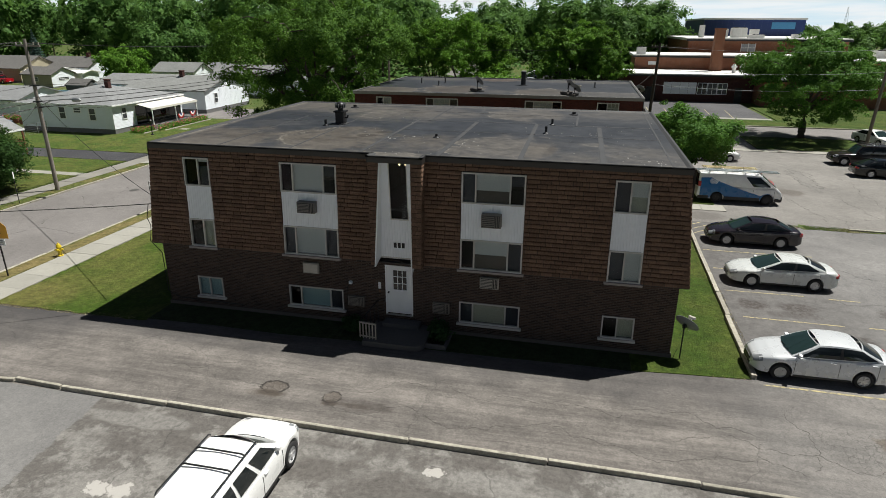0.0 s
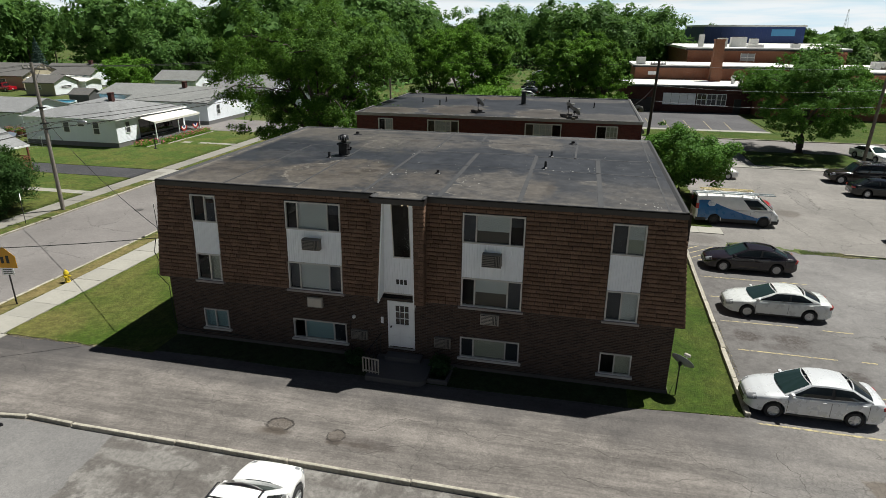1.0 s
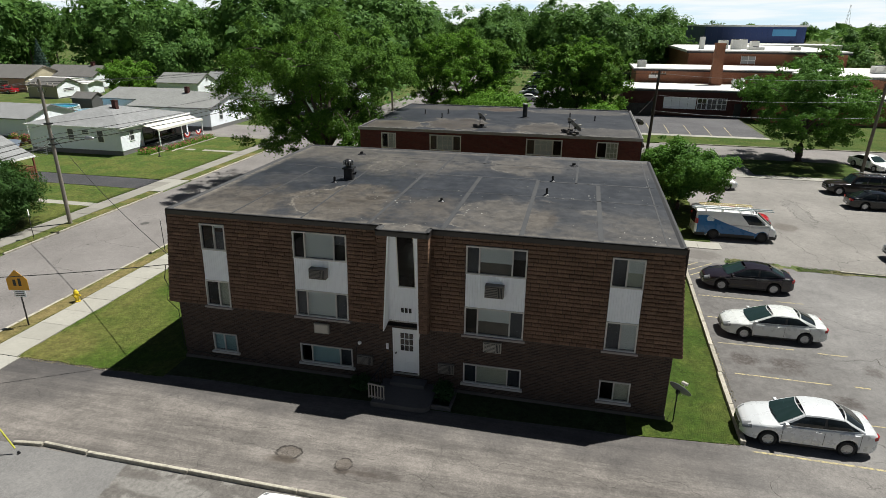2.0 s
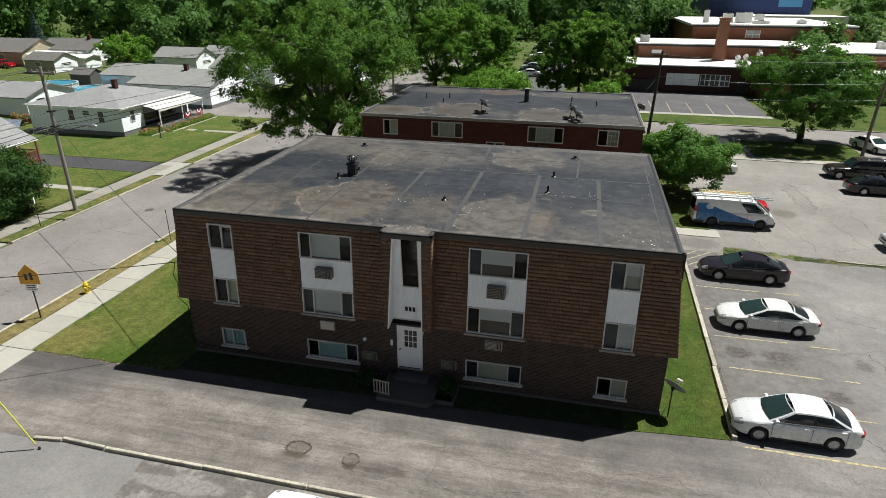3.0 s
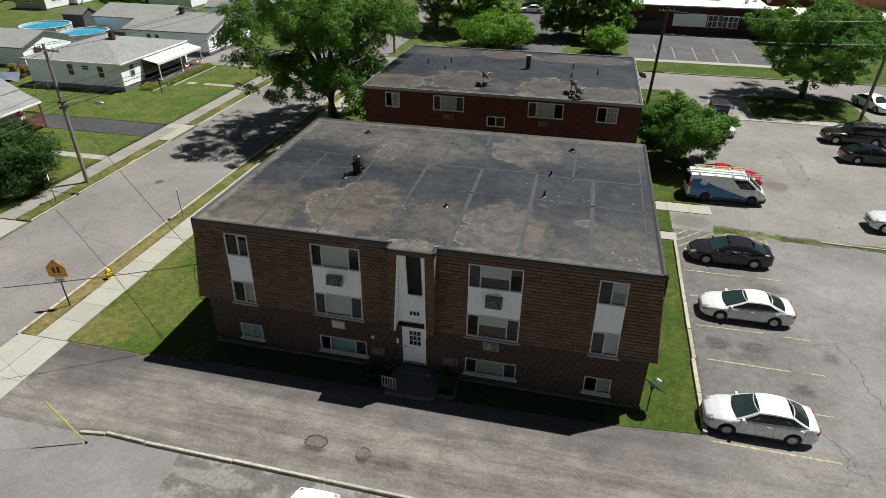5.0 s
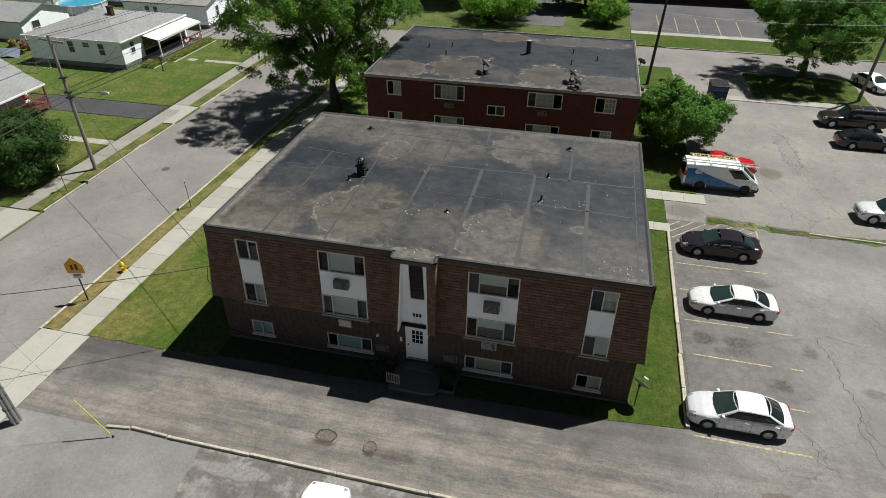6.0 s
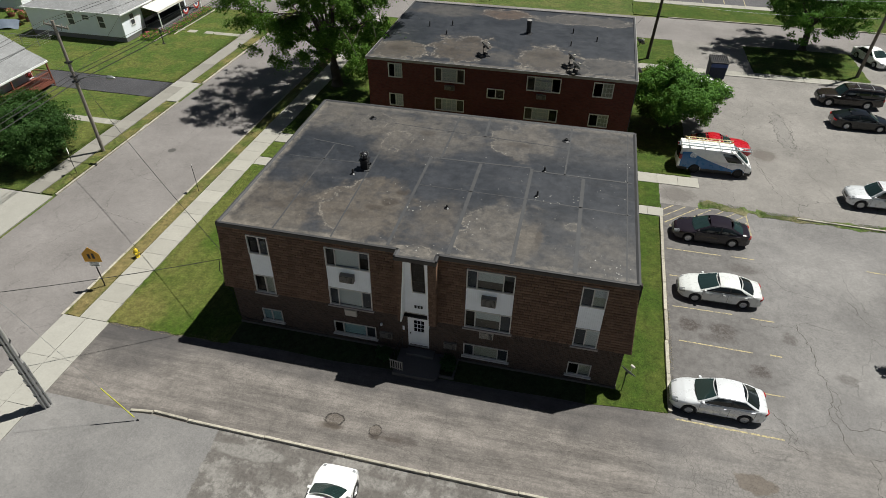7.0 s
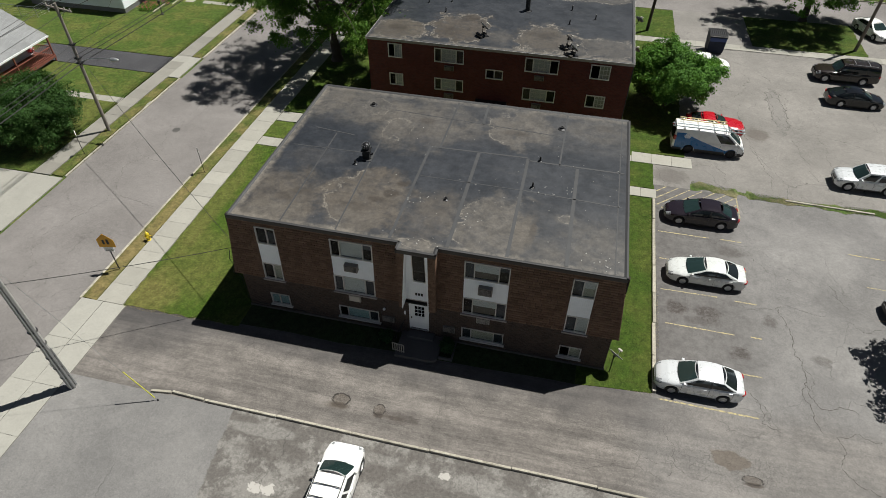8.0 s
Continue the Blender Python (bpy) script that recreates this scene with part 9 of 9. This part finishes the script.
def school_building():
    school_block(23.4, 44.0, 88.5, 99.9, 4.1, M_brick_dark)
    school_block(26.0, 52.5, 100.0, 112.0, 6.6, M_brick_school, 0.4)
    school_block(37.0, 66.0, 115.0, 150.0, 9.2, M_brick_school, 0.5)
    school_block(52.6, 100.0, 92.0, 114.0, 6.4, M_brick_school, 0.4)
    school_block(44.2, 110.0, 84.0, 91.9, 3.9, M_brick_school, 0.35)
    part("chimney", Geo().hexa([(38.5, 96.6, 4.4), (40.3, 96.6, 4.4), (40.3, 98.4, 4.4), (38.5, 98.4, 4.4), (38.65, 96.75, 11.2), (40.15, 96.75, 11.2), (40.15, 98.25, 11.2), (38.65, 98.25, 11.2)])
         .box(38.55, 40.25, 96.65, 98.35, 11.2, 11.5), M_brick_school, school, "tall orange brick chimney")
    # white shuttered bay and glazed bays of the front
    for i in range(4):
        x0 = 30.1 + i * 1.3
        part("shutter_panel", Geo().box(x0, x0 + 1.27, 88.40, 88.49, 1.2, 3.1), M_white_siding, school, bevel=0.02)
    for i in range(3):
        x0 = 35.45 + i * 1.55
        w = new("window")
        w.parent = school
        g = Geo()
        for a, b, c, d in ((x0, x0 + 1.5, 1.2, 1.28), (x0, x0 + 1.5, 2.98, 3.06), (x0, x0 + 0.08, 1.28, 2.98), (x0 + 1.42, x0 + 1.5, 1.28, 2.98), (x0 + 0.71, x0 + 0.79, 1.28, 2.98), (x0 + 0.08, x0 + 1.42, 2.1, 2.17)):
            g.box(a, b, 88.40, 88.49, c, d)
        part("frame", g, M_white, w)
        for a, b, c, d in ((x0 + 0.08, x0 + 0.71, 1.28, 2.1), (x0 + 0.79, x0 + 1.42, 1.28, 2.1), (x0 + 0.08, x0 + 0.71, 2.17, 2.98), (x0 + 0.79, x0 + 1.42, 2.17, 2.98)):
            part("pane", Geo().box(a, b, 88.45, 88.48, c, d), M_pane_screen if i else M_pane_dark, w)
    part("door", Geo().box(41.3, 42.4, 88.42, 88.49, 0.0, 2.3), M_black, school, "dark school door")
    part("door", Geo().box(27.4, 28.9, 88.42, 88.49, 0.0, 2.3), M_black, school, "dark school door")
    part("vent_grille", Geo().box(28.3, 30.0, 99.93, 99.99, 5.2, 5.8), M_white, school)
    for i, x in enumerate((47.0, 48.3)):
        part("window", Geo().box(x, x + 1.2, 114.9, 114.99, 7.2, 8.6), M_pane_blind, school, "pale upper window")
        part("window_frame", Geo().box(x - 0.08, x, 114.86, 114.99, 7.1, 8.7).box(x + 1.2, x + 1.28, 114.86, 114.99, 7.1, 8.7).box(x, x + 1.2, 114.86, 114.99, 7.82, 7.92), M_white, school)
    # gate of dark boards beside the low block
    for i in range(14):
        part("gate_board", Geo().box(23.2 + i * 0.33, 23.5 + i * 0.33, 88.0, 88.06, 0.05, 2.0), M_black, school)


school_building()


M_unit = plain("white_unit_metal", (0.62, 0.62, 0.60), 0.5, 0.1, 0.15)


def rooftop_unit(x, y, z, sx, sy, h, kind):
    u = thing("rooftop_unit", (x, y, z), 0, "pale metal ventilation unit on the school roof", "ventilation unit", "rooftop units")
    if kind == "box":
        part("casing", Geo().box(-sx, sx, -sy, sy, 0, h), M_unit, u, bevel=0.05)
        part("fan_guard", Geo().cyl((0, 0, h), (0, 0, h + 0.12), min(sx, sy) * 0.75, n=14), M_metal_dark, u)
        for i in range(5):
            part("louvre", Geo().box(-sx * 0.85, sx * 0.85, -sy - 0.03, -sy - 0.002, h * (0.15 + 0.15 * i), h * (0.24 + 0.15 * i)), M_unit, u)
    else:
        part("flue", Geo().lathe([(sx, 0.0), (sx, h * 0.55), (sx * 1.5, h * 0.6), (sx * 1.5, h * 0.8), (sx * 0.9, h * 0.85), (sx * 0.9, h)], n=12), M_unit, u)


for args in ((41.6, 93.0, 4.45, 0.3, 0.3, 1.4, "stack"), (43.3, 95.0, 4.45, 0.3, 0.3, 1.4, "stack"), (45.6, 96.0, 4.3, 0.32, 0.32, 2.2, "stack"), (40.0, 120.0, 9.7, 0.5, 0.5, 2.4, "box"), (44.5, 122.0, 9.7, 0.9, 0.9, 1.7, "box"),
             (46.8, 121.0, 9.7, 0.9, 0.9, 1.9, "box"), (48.6, 123.0, 9.7, 0.7, 0.7, 1.9, "box"), (51.0, 124.0, 9.7, 0.8, 0.8, 1.6, "box"), (50.0, 118.0, 9.7, 1.5, 0.8, 0.6, "box"), (58.0, 120.0, 9.7, 0.8, 0.6, 0.7, "box"),
             (27.0, 102.0, 7.0, 0.8, 0.8, 1.2, "box"), (66.0, 100.0, 6.8, 1.2, 1.0, 1.2, "box")):
    rooftop_unit(*args)

hall = thing("warehouse", (66, 200, 0), 0, "long dark blue metal warehouse with pale roof", "warehouse")
part("wall", Geo().box(-14.2, 14.2, -10, 30, 0, 13.9), M_blue, hall)
part("roof", Geo().box(-14.5, 14.5, -10.3, 30, 13.9, 14.4), M_white_roof, hall)
part("sign_panel", Geo().box(5.0, 11.5, -10.12, -10.002, 11.3, 13.2), M_blue_light, hall, "light blue blank sign panel")
part("annex", Geo().box(-6, 20, -24, -10.1, 0, 9.2), M_white_roof, hall, "low pale annexe")
for i in range(18):
    part("wall_rib", Geo().box(-13.8 + i * 1.6, -13.7 + i * 1.6, -10.08, -10.002, 0, 13.9), M_blue, hall)

tower = thing("radio_mast", (520, 1420, 0), 0, "slender far lattice radio mast", "mast")
for k in range(3):
    a = 2 * math.pi * k / 3
    part("leg", Geo().cyl((6 * math.cos(a), 6 * math.sin(a), 0), (0.8 * math.cos(a), 0.8 * math.sin(a), 52), 0.32, 0.2, 5), M_unit, tower)
for z in range(6, 52, 8):
    part("brace", Geo().cyl((-5 + z * 0.08, 0, z), (5 - z * 0.08, 0, z + 6), 0.14, n=4), M_unit, tower)


# ---- poles, wires, signs ----
def pole(at, height, r, mat, label, arms=(), lean=(0, 0)):
    p = thing("utility_pole", (*at, 0), 0, label, "utility pole")
    part("shaft", Geo().tube([(lean[0] * k, lean[1] * k, height * k) for k in (0.0, 0.33, 0.66, 1.0)], [r, r * 0.93, r * 0.82, r * 0.7], 12), mat, p)
    for z, turn, length in arms:
        a = radians(turn)
        d, s = Vector((math.cos(a), math.sin(a), 0)), Vector((-math.sin(a), math.cos(a), 0))
        c = Vector((lean[0] * z / height, lean[1] * z / height, z)) + s * (r * 0.9)
        u = Vector((0, 0, 0.06))
        h = d * length / 2
        w = s * 0.05
        part("crossarm", Geo().hexa([c - h - w - u, c + h - w - u, c + h + w - u, c - h + w - u, c - h - w + u, c + h - w + u, c + h + w + u, c - h + w + u]), mat, p)
        for k in (-0.94, -0.5, 0.5, 0.94):
            q = c + h * k + u
            part("insulator", Geo().lathe([(0.03, 0), (0.05, 0.04), (0.03, 0.08), (0.05, 0.12), (0.03, 0.17)], tuple(q), 8), M_ac, p)
        part("arm_brace", Geo().tube([c - h * 0.5, c - Vector((0, 0, 0.7)), c + h * 0.5], 0.018, 4), M_metal_dark, p)
    return p


pole_l = pole((-20.6, 15.24), 10.7, 0.15, M_pole_left, "weathered wooden utility pole with crossarm and street lamp", ((10.25, -12, 2.6),))
part("lamp_arm", Geo().tube([(0.1, 0, 6.2), (1.0, 0, 6.55), (2.2, 0, 6.72), (2.9, 0, 6.72)], 0.035), M_metal, pole_l)
lamp_head = part("lamp_head", Geo().lathe([(0.06, -0.35), (0.15, -0.25), (0.17, 0.1), (0.1, 0.32), (0.03, 0.4)], n=12), M_metal, pole_l, "grey cobra-head street lamp")
lamp_head.matrix_basis = pose(3.25, 0, 6.7, 0, 90, 0)
for z in (6.1, 6.5, 7.6):
    part("bracket", Geo().box(-0.22, 0.22, -0.19, 0.19, z - 0.05, z + 0.05), M_metal_dark, pole_l)
pole_n = pole((-6.8, -7.63), 11.5, 0.2, M_grey_pole, "silvery wooden utility pole with riser pipes")
for a, r, h in ((0.25, 0.06, 9.0), (0.9, 0.04, 8.0), (-0.5, 0.045, 3.2)):
    part("riser_pipe", Geo().cyl((0.24 * math.cos(a), -0.24 * math.sin(a) * 1.0, 0), (0.2 * math.cos(a), -0.2 * math.sin(a), h), r, n=8), M_metal, pole_n, "galvanised riser pipe")
for z in (0.9, 1.7, 2.6, 3.6, 4.6):
    part("strap", Geo().lathe([(0.235, z), (0.235, z + 0.04)], n=14), M_metal_dark, pole_n)
part("meter_box", Geo().box(-0.32, -0.18, -0.1, 0.1, 1.7, 1.95), M_metal, pole_n)
pole((24.0, 46.9), 10.1, 0.17, M_dark_pole, "dark creosoted utility pole beside the street", ((9.7, 20, 1.6),), (0.35, 0))
pole((45.0, 46.7), 9.9, 0.17, M_wood_pole, "grey wooden utility pole on the grass island", ((9.6, 10, 1.4),), (0.3, 0))
pole((-10.0, 64.0), 9.5, 0.16, M_wood_pole, "wooden utility pole at the street corner", ((9.0, 0, 2.0),))
pole((-20.6, 62.0), 10.4, 0.16, M_wood_pole, "wooden utility pole along the street", ((10.0, -12, 2.4),))


def wire(a, b, sag, r=0.015, n=14, mat=None):
    a, b = Vector(a), Vector(b)
    pts = []
    for i in range(n + 1):
        t = i / n
        p = a.lerp(b, t)
        p.z -= sag * 4 * t * (1 - t)
        pts.append(p)
    return solid("overhead_wire", Geo().tube(pts, r, 5), mat or M_cable, "thin pale overhead wire between poles" if mat else "thin black overhead wire between poles", "wire", "overhead wires")


for dx in (-1.2, -0.6, 1.2):
    wire((-20.6 + dx, 15.2 - dx * 0.2, 10.45), (-20.6 + dx, 62 - dx * 0.2, 10.2), 0.7)
    wire((-20.6 + dx, 15.2 - dx * 0.2, 10.45), (-20.6 + dx, -34, 10.4), 0.7)
for z, r in ((7.6, 0.014), (6.8, 0.02), (6.5, 0.026), (6.1, 0.034)):
    wire((-20.5, 15.3, z), (-20.5, 62, z), 0.55, r)
    wire((-20.5, 15.2, z), (-20.6, -34, z), 0.6, r)
wire((-20.5, 15.2, 6.9), (-0.18, 0.3, 4.7), 0.5, 0.016)
wire((-20.6, -12.0, 6.8), (-0.18, 0.25, 4.5), 0.55, 0.018)
wire((-20.5, 15.2, 6.6), (-34.2, 38.0, 3.2), 0.4, 0.012)
wire((-20.5, 15.2, 6.6), (-34.0, 25.6, 3.0), 0.3, 0.012)
# wires beside the cross street, coloured pale to look sunlit
wire((24.0, 47.0, 9.8), (45.0, 46.8, 9.7), 0.4, 0.013, 14, M_wire_pale)
wire((24.0, 47.0, 7.6), (45.0, 46.8, 7.6), 0.4, 0.013, 14, M_wire_pale)
wire((24.0, 47.0, 6.0), (45.0, 46.8, 6.0), 0.4, 0.015, 14, M_wire_pale)
wire((45.0, 46.8, 9.7), (90.0, 46.5, 9.7), 0.6, 0.013, 14, M_wire_pale)
wire((45.0, 46.8, 7.6), (90.0, 46.5, 7.6), 0.6, 0.013, 14, M_wire_pale)
wire((24.0, 47.0, 9.8), (-10.0, 64.0, 9.2), 0.6)
wire((24.1, 46.9, 7.4), (21.2, 37.0, 6.4), 0.25)
# cable that runs down the corner of the flats from the lip
part("service_cable", Geo().tube([(-0.26, -0.15, 4.6), (-0.36, -0.24, 4.0), (-0.2, -0.28, 3.7), (-0.33, -0.3, 3.0), (-0.06, -0.05, 2.4), (-0.05, -0.04, 0.6), (0.5, -0.03, 0.35), (3.5, -0.03, 0.3)], 0.017), M_cable, flats)

guy = thing("guy_wire", (-1.78, -7.38, 0), 0, "steel guy wire with a yellow plastic guard", "guy wire")
g_dir = Vector((-6.8, -7.63, 9.6)) - Vector((-1.78, -7.38, 0))
part("wire", Geo().tube([(0, 0, -0.05), tuple(g_dir)], 0.006, 5), M_metal, guy)
gd = g_dir.normalized()
part("guard", Geo().cyl(tuple(gd * 0.25), tuple(gd * 2.5), 0.031, n=8), M_yellow_guard, guy, "bright yellow guard")
part("anchor", Geo().lathe([(0.06, -0.1), (0.05, 0.06), (0.02, 0.12)], n=8), M_metal_dark, guy)


def street_sign(at, turn, height, label, kind):
    s = thing("street_sign", (*at, 0), turn, label, "street sign")
    part("post", Geo().box(-0.03, 0.03, -0.02, 0.02, 0, height), M_metal_dark, s)
    if kind == "school":
        w = 0.52
        pts = [(-w, -0.46), (w, -0.46), (w, 0.14), (0, 0.64), (-w, 0.14)]
        g = Geo().add([(x, -0.035, height - 0.3 + z) for x, z in pts] + [(x, -0.022, height - 0.3 + z) for x, z in pts], [tuple(range(5)), tuple(range(9, 4, -1))] + [(i, 5 + i, 5 + (i + 1) % 5, (i + 1) % 5) for i in range(5)])
        part("plate", g, M_sign, s, "amber five-sided plate")
        for x, z0, z1 in ((-0.14, -0.22, 0.12), (0.12, -0.22, 0.18)):
            part("symbol_bar", Geo().box(x - 0.075, x + 0.075, -0.041, -0.036, height - 0.3 + z0, height - 0.3 + z1), M_black, s, "dark bar of a symbol")
        part("lower_plate", Geo().box(-0.3, 0.3, -0.035, -0.022, height - 1.12, height - 0.76), M_white, s, "small white plate with dark bars")
        for i in range(3):
            part("text_bar", Geo().box(-0.22, 0.22, -0.04, -0.036, height - 0.86 - i * 0.1, height - 0.82 - i * 0.1), M_black, s)
    else:
        part("plate", Geo().box(-0.16, 0.16, -0.032, -0.022, height - 0.46, height), M_white, s, "small plain plate", 0.004)


street_sign((-9.68, 0.79), 12, 2.75, "amber school crossing sign on a dark post", "school")
street_sign((-9.76, 11.7), 128, 2.2, "narrow parking sign seen edge-on at the kerb", "plain")
street_sign((-20.35, 11.7), 128, 2.2, "narrow parking sign on the grass verge", "plain")
street_sign((-21.3, 60.0), 90, 2.4, "small street sign at the corner", "plain")


def hydrant(x, y):
    h = thing("hydrant", (x, y, 0.03), 20, "yellow fire hydrant on the grass strip", "hydrant")
    g = Geo().lathe([(0.15, 0.0), (0.15, 0.05), (0.105, 0.07), (0.105, 0.46), (0.14, 0.48), (0.14, 0.53), (0.12, 0.56), (0.09, 0.66), (0.03, 0.70), (0.03, 0.75)], n=16)
    g.smooth = 35
    part("barrel", g, M_yellow, h)
    for a, r, l in ((0, 0.05, 0.19), (180, 0.05, 0.19), (270, 0.07, 0.2)):
        d = Vector((math.cos(radians(a)), math.sin(radians(a)), 0))
        part("nozzle", Geo().cyl(Vector((0, 0, 0.36)) + d * 0.08, Vector((0, 0, 0.36)) + d * l, r, n=10).cyl(Vector((0, 0, 0.36)) + d * l, Vector((0, 0, 0.36)) + d * (l + 0.04), r * 0.6, n=6), M_yellow, h)


hydrant(-9.42, 3.72)


def dish(at, turn, size, mast, label, tilt=38):
    d = thing("satellite_dish", at, turn, label, "satellite dish", "satellite dishes")
    part("mast", Geo().tube([(0, 0, 0), (0, 0, mast)], 0.025, 8), M_metal_dark, d)
    rings = []
    for i in range(6):
        k = i / 5
        rings.append([(size * k * math.cos(2 * math.pi * j / 20), size * 1.08 * k * math.sin(2 * math.pi * j / 20), size * 0.22 * k * k) for j in range(20)])
    back = [[(x, y, z - 0.012) for x, y, z in r] for r in rings]
    g = Geo().loft(rings, caps=False).loft([r[::-1] for r in back], caps=False)
    g.loft([back[-1], rings[-1]], caps=False)
    g.smooth = 60
    bowl = part("bowl", g, M_dish, d, "grey dish bowl")
    bowl.matrix_basis = pose(0.09, 0, mast, 0, 90 - tilt, 0)
    nrm = Vector((math.cos(radians(tilt)), 0, math.sin(radians(tilt))))
    c = Vector((0.09, 0, mast))
    low = c + Vector((math.sin(radians(tilt)), 0, -math.cos(radians(tilt)))) * size
    tip = c + nrm * size * 1.05 - Vector((0, 0, 0.1))
    part("feed_arm", Geo().tube([low, tip], 0.014, 6), M_metal, d)
    part("feed_horn", Geo().box(tip.x - 0.05, tip.x + 0.06, -0.12, 0.12, tip.z - 0.04, tip.z + 0.06), M_ac, d, bevel=0.01)
    part("bracket", Geo().box(-0.05, 0.09, -0.05, 0.05, mast - 0.09, mast + 0.06), M_metal_dark, d)
    return d


ground_dish = dish((21.35, -0.05, 0.05), 50, 0.42, 1.35, "grey satellite dish on a post in the grass")
part("loose_cable", Geo().tube([(0, 0.02, 1.2), (-0.14, 0.1, 0.9), (0.1, 0.05, 0.7), (-0.1, 0.12, 0.3), (-0.3, 0.1, 0.05)], 0.009, 5), M_cable, ground_dish)
RZ = RTOP - 0.06
for at, s, m in (((9.23, 25.5, RZ), 0.42, 0.75), ((16.05, 24.8, RZ), 0.36, 0.75), ((16.5, 23.6, RZ), 0.38, 0.55)):
    dd = dish(at, 38, s, m, "grey satellite dish on the rear roof")
    part("sled", Geo().box(-0.4, 0.4, -0.35, 0.35, 0.0, 0.05), M_metal_dark, dd)
    for x, y in ((-0.3, -0.25), (0.3, 0.25), (-0.3, 0.25)):
        part("ballast_block", Geo().box(x - 0.1, x + 0.1, y - 0.2, y + 0.2, 0.05, 0.2), M_found, dd)
for y, z in ((32.0, 6.6), (29.2, 5.2)):
    dd = dish((21.55, y, z), 50, 0.36, 0.25, "grey satellite dish on the rear wall")
    part("wall_arm", Geo().tube([(0, 0, 0.0), (-0.22, 0.16, -0.15)], 0.03), M_metal_dark, dd)
for x, y, h, r in ((12.12, 31.5, 1.05, 0.2), (3.35, 31.3, 0.35, 0.05), (5.27, 29.6, 0.32, 0.05), (5.28, 32.0, 0.35, 0.05), (15.9, 32.5, 0.35, 0.05), (15.9, 29.4, 0.35, 0.05), (17.97, 30.95, 0.35, 0.05)):
    p = thing("vent_pipe", (x, y, RZ), 0, "black vent pipe on the rear roof", "vent pipe", "roof vents")
    part("flange", Geo().lathe([(r * 2, -0.02), (r * 1.9, 0.02), (r * 1.1, 0.06)], n=12), M_metal_dark, p)
    part("pipe", Geo().lathe([(r, 0.0), (r, h), (r * 1.15, h + 0.02), (r * 1.15, h + 0.06), (0.02, h + 0.08)], n=14), M_black, p)
    if r > 0.1:
        part("cap", Geo().lathe([(r * 1.16, h + 0.065), (r * 1.16, h + 0.1), (0.03, h + 0.14)], n=14), M_coping, p, "pale metal cap")
M_manhole = plain("worn_iron", (0.10, 0.095, 0.09), 0.6, 0.3, 0.3)
manhole = thing("manhole_cover", (-15.2, 16.7, -0.02), 0, "dark iron manhole cover in the street", "manhole cover")
part("ring", Geo().cyl((0, 0, -0.05), (0, 0, 0.012), 0.4, n=20), M_road, manhole)
part("cover", Geo().cyl((0, 0, -0.05), (0, 0, 0.018), 0.33, n=20), M_manhole, manhole)


# ---- shingles of the mansard ----
shingles()
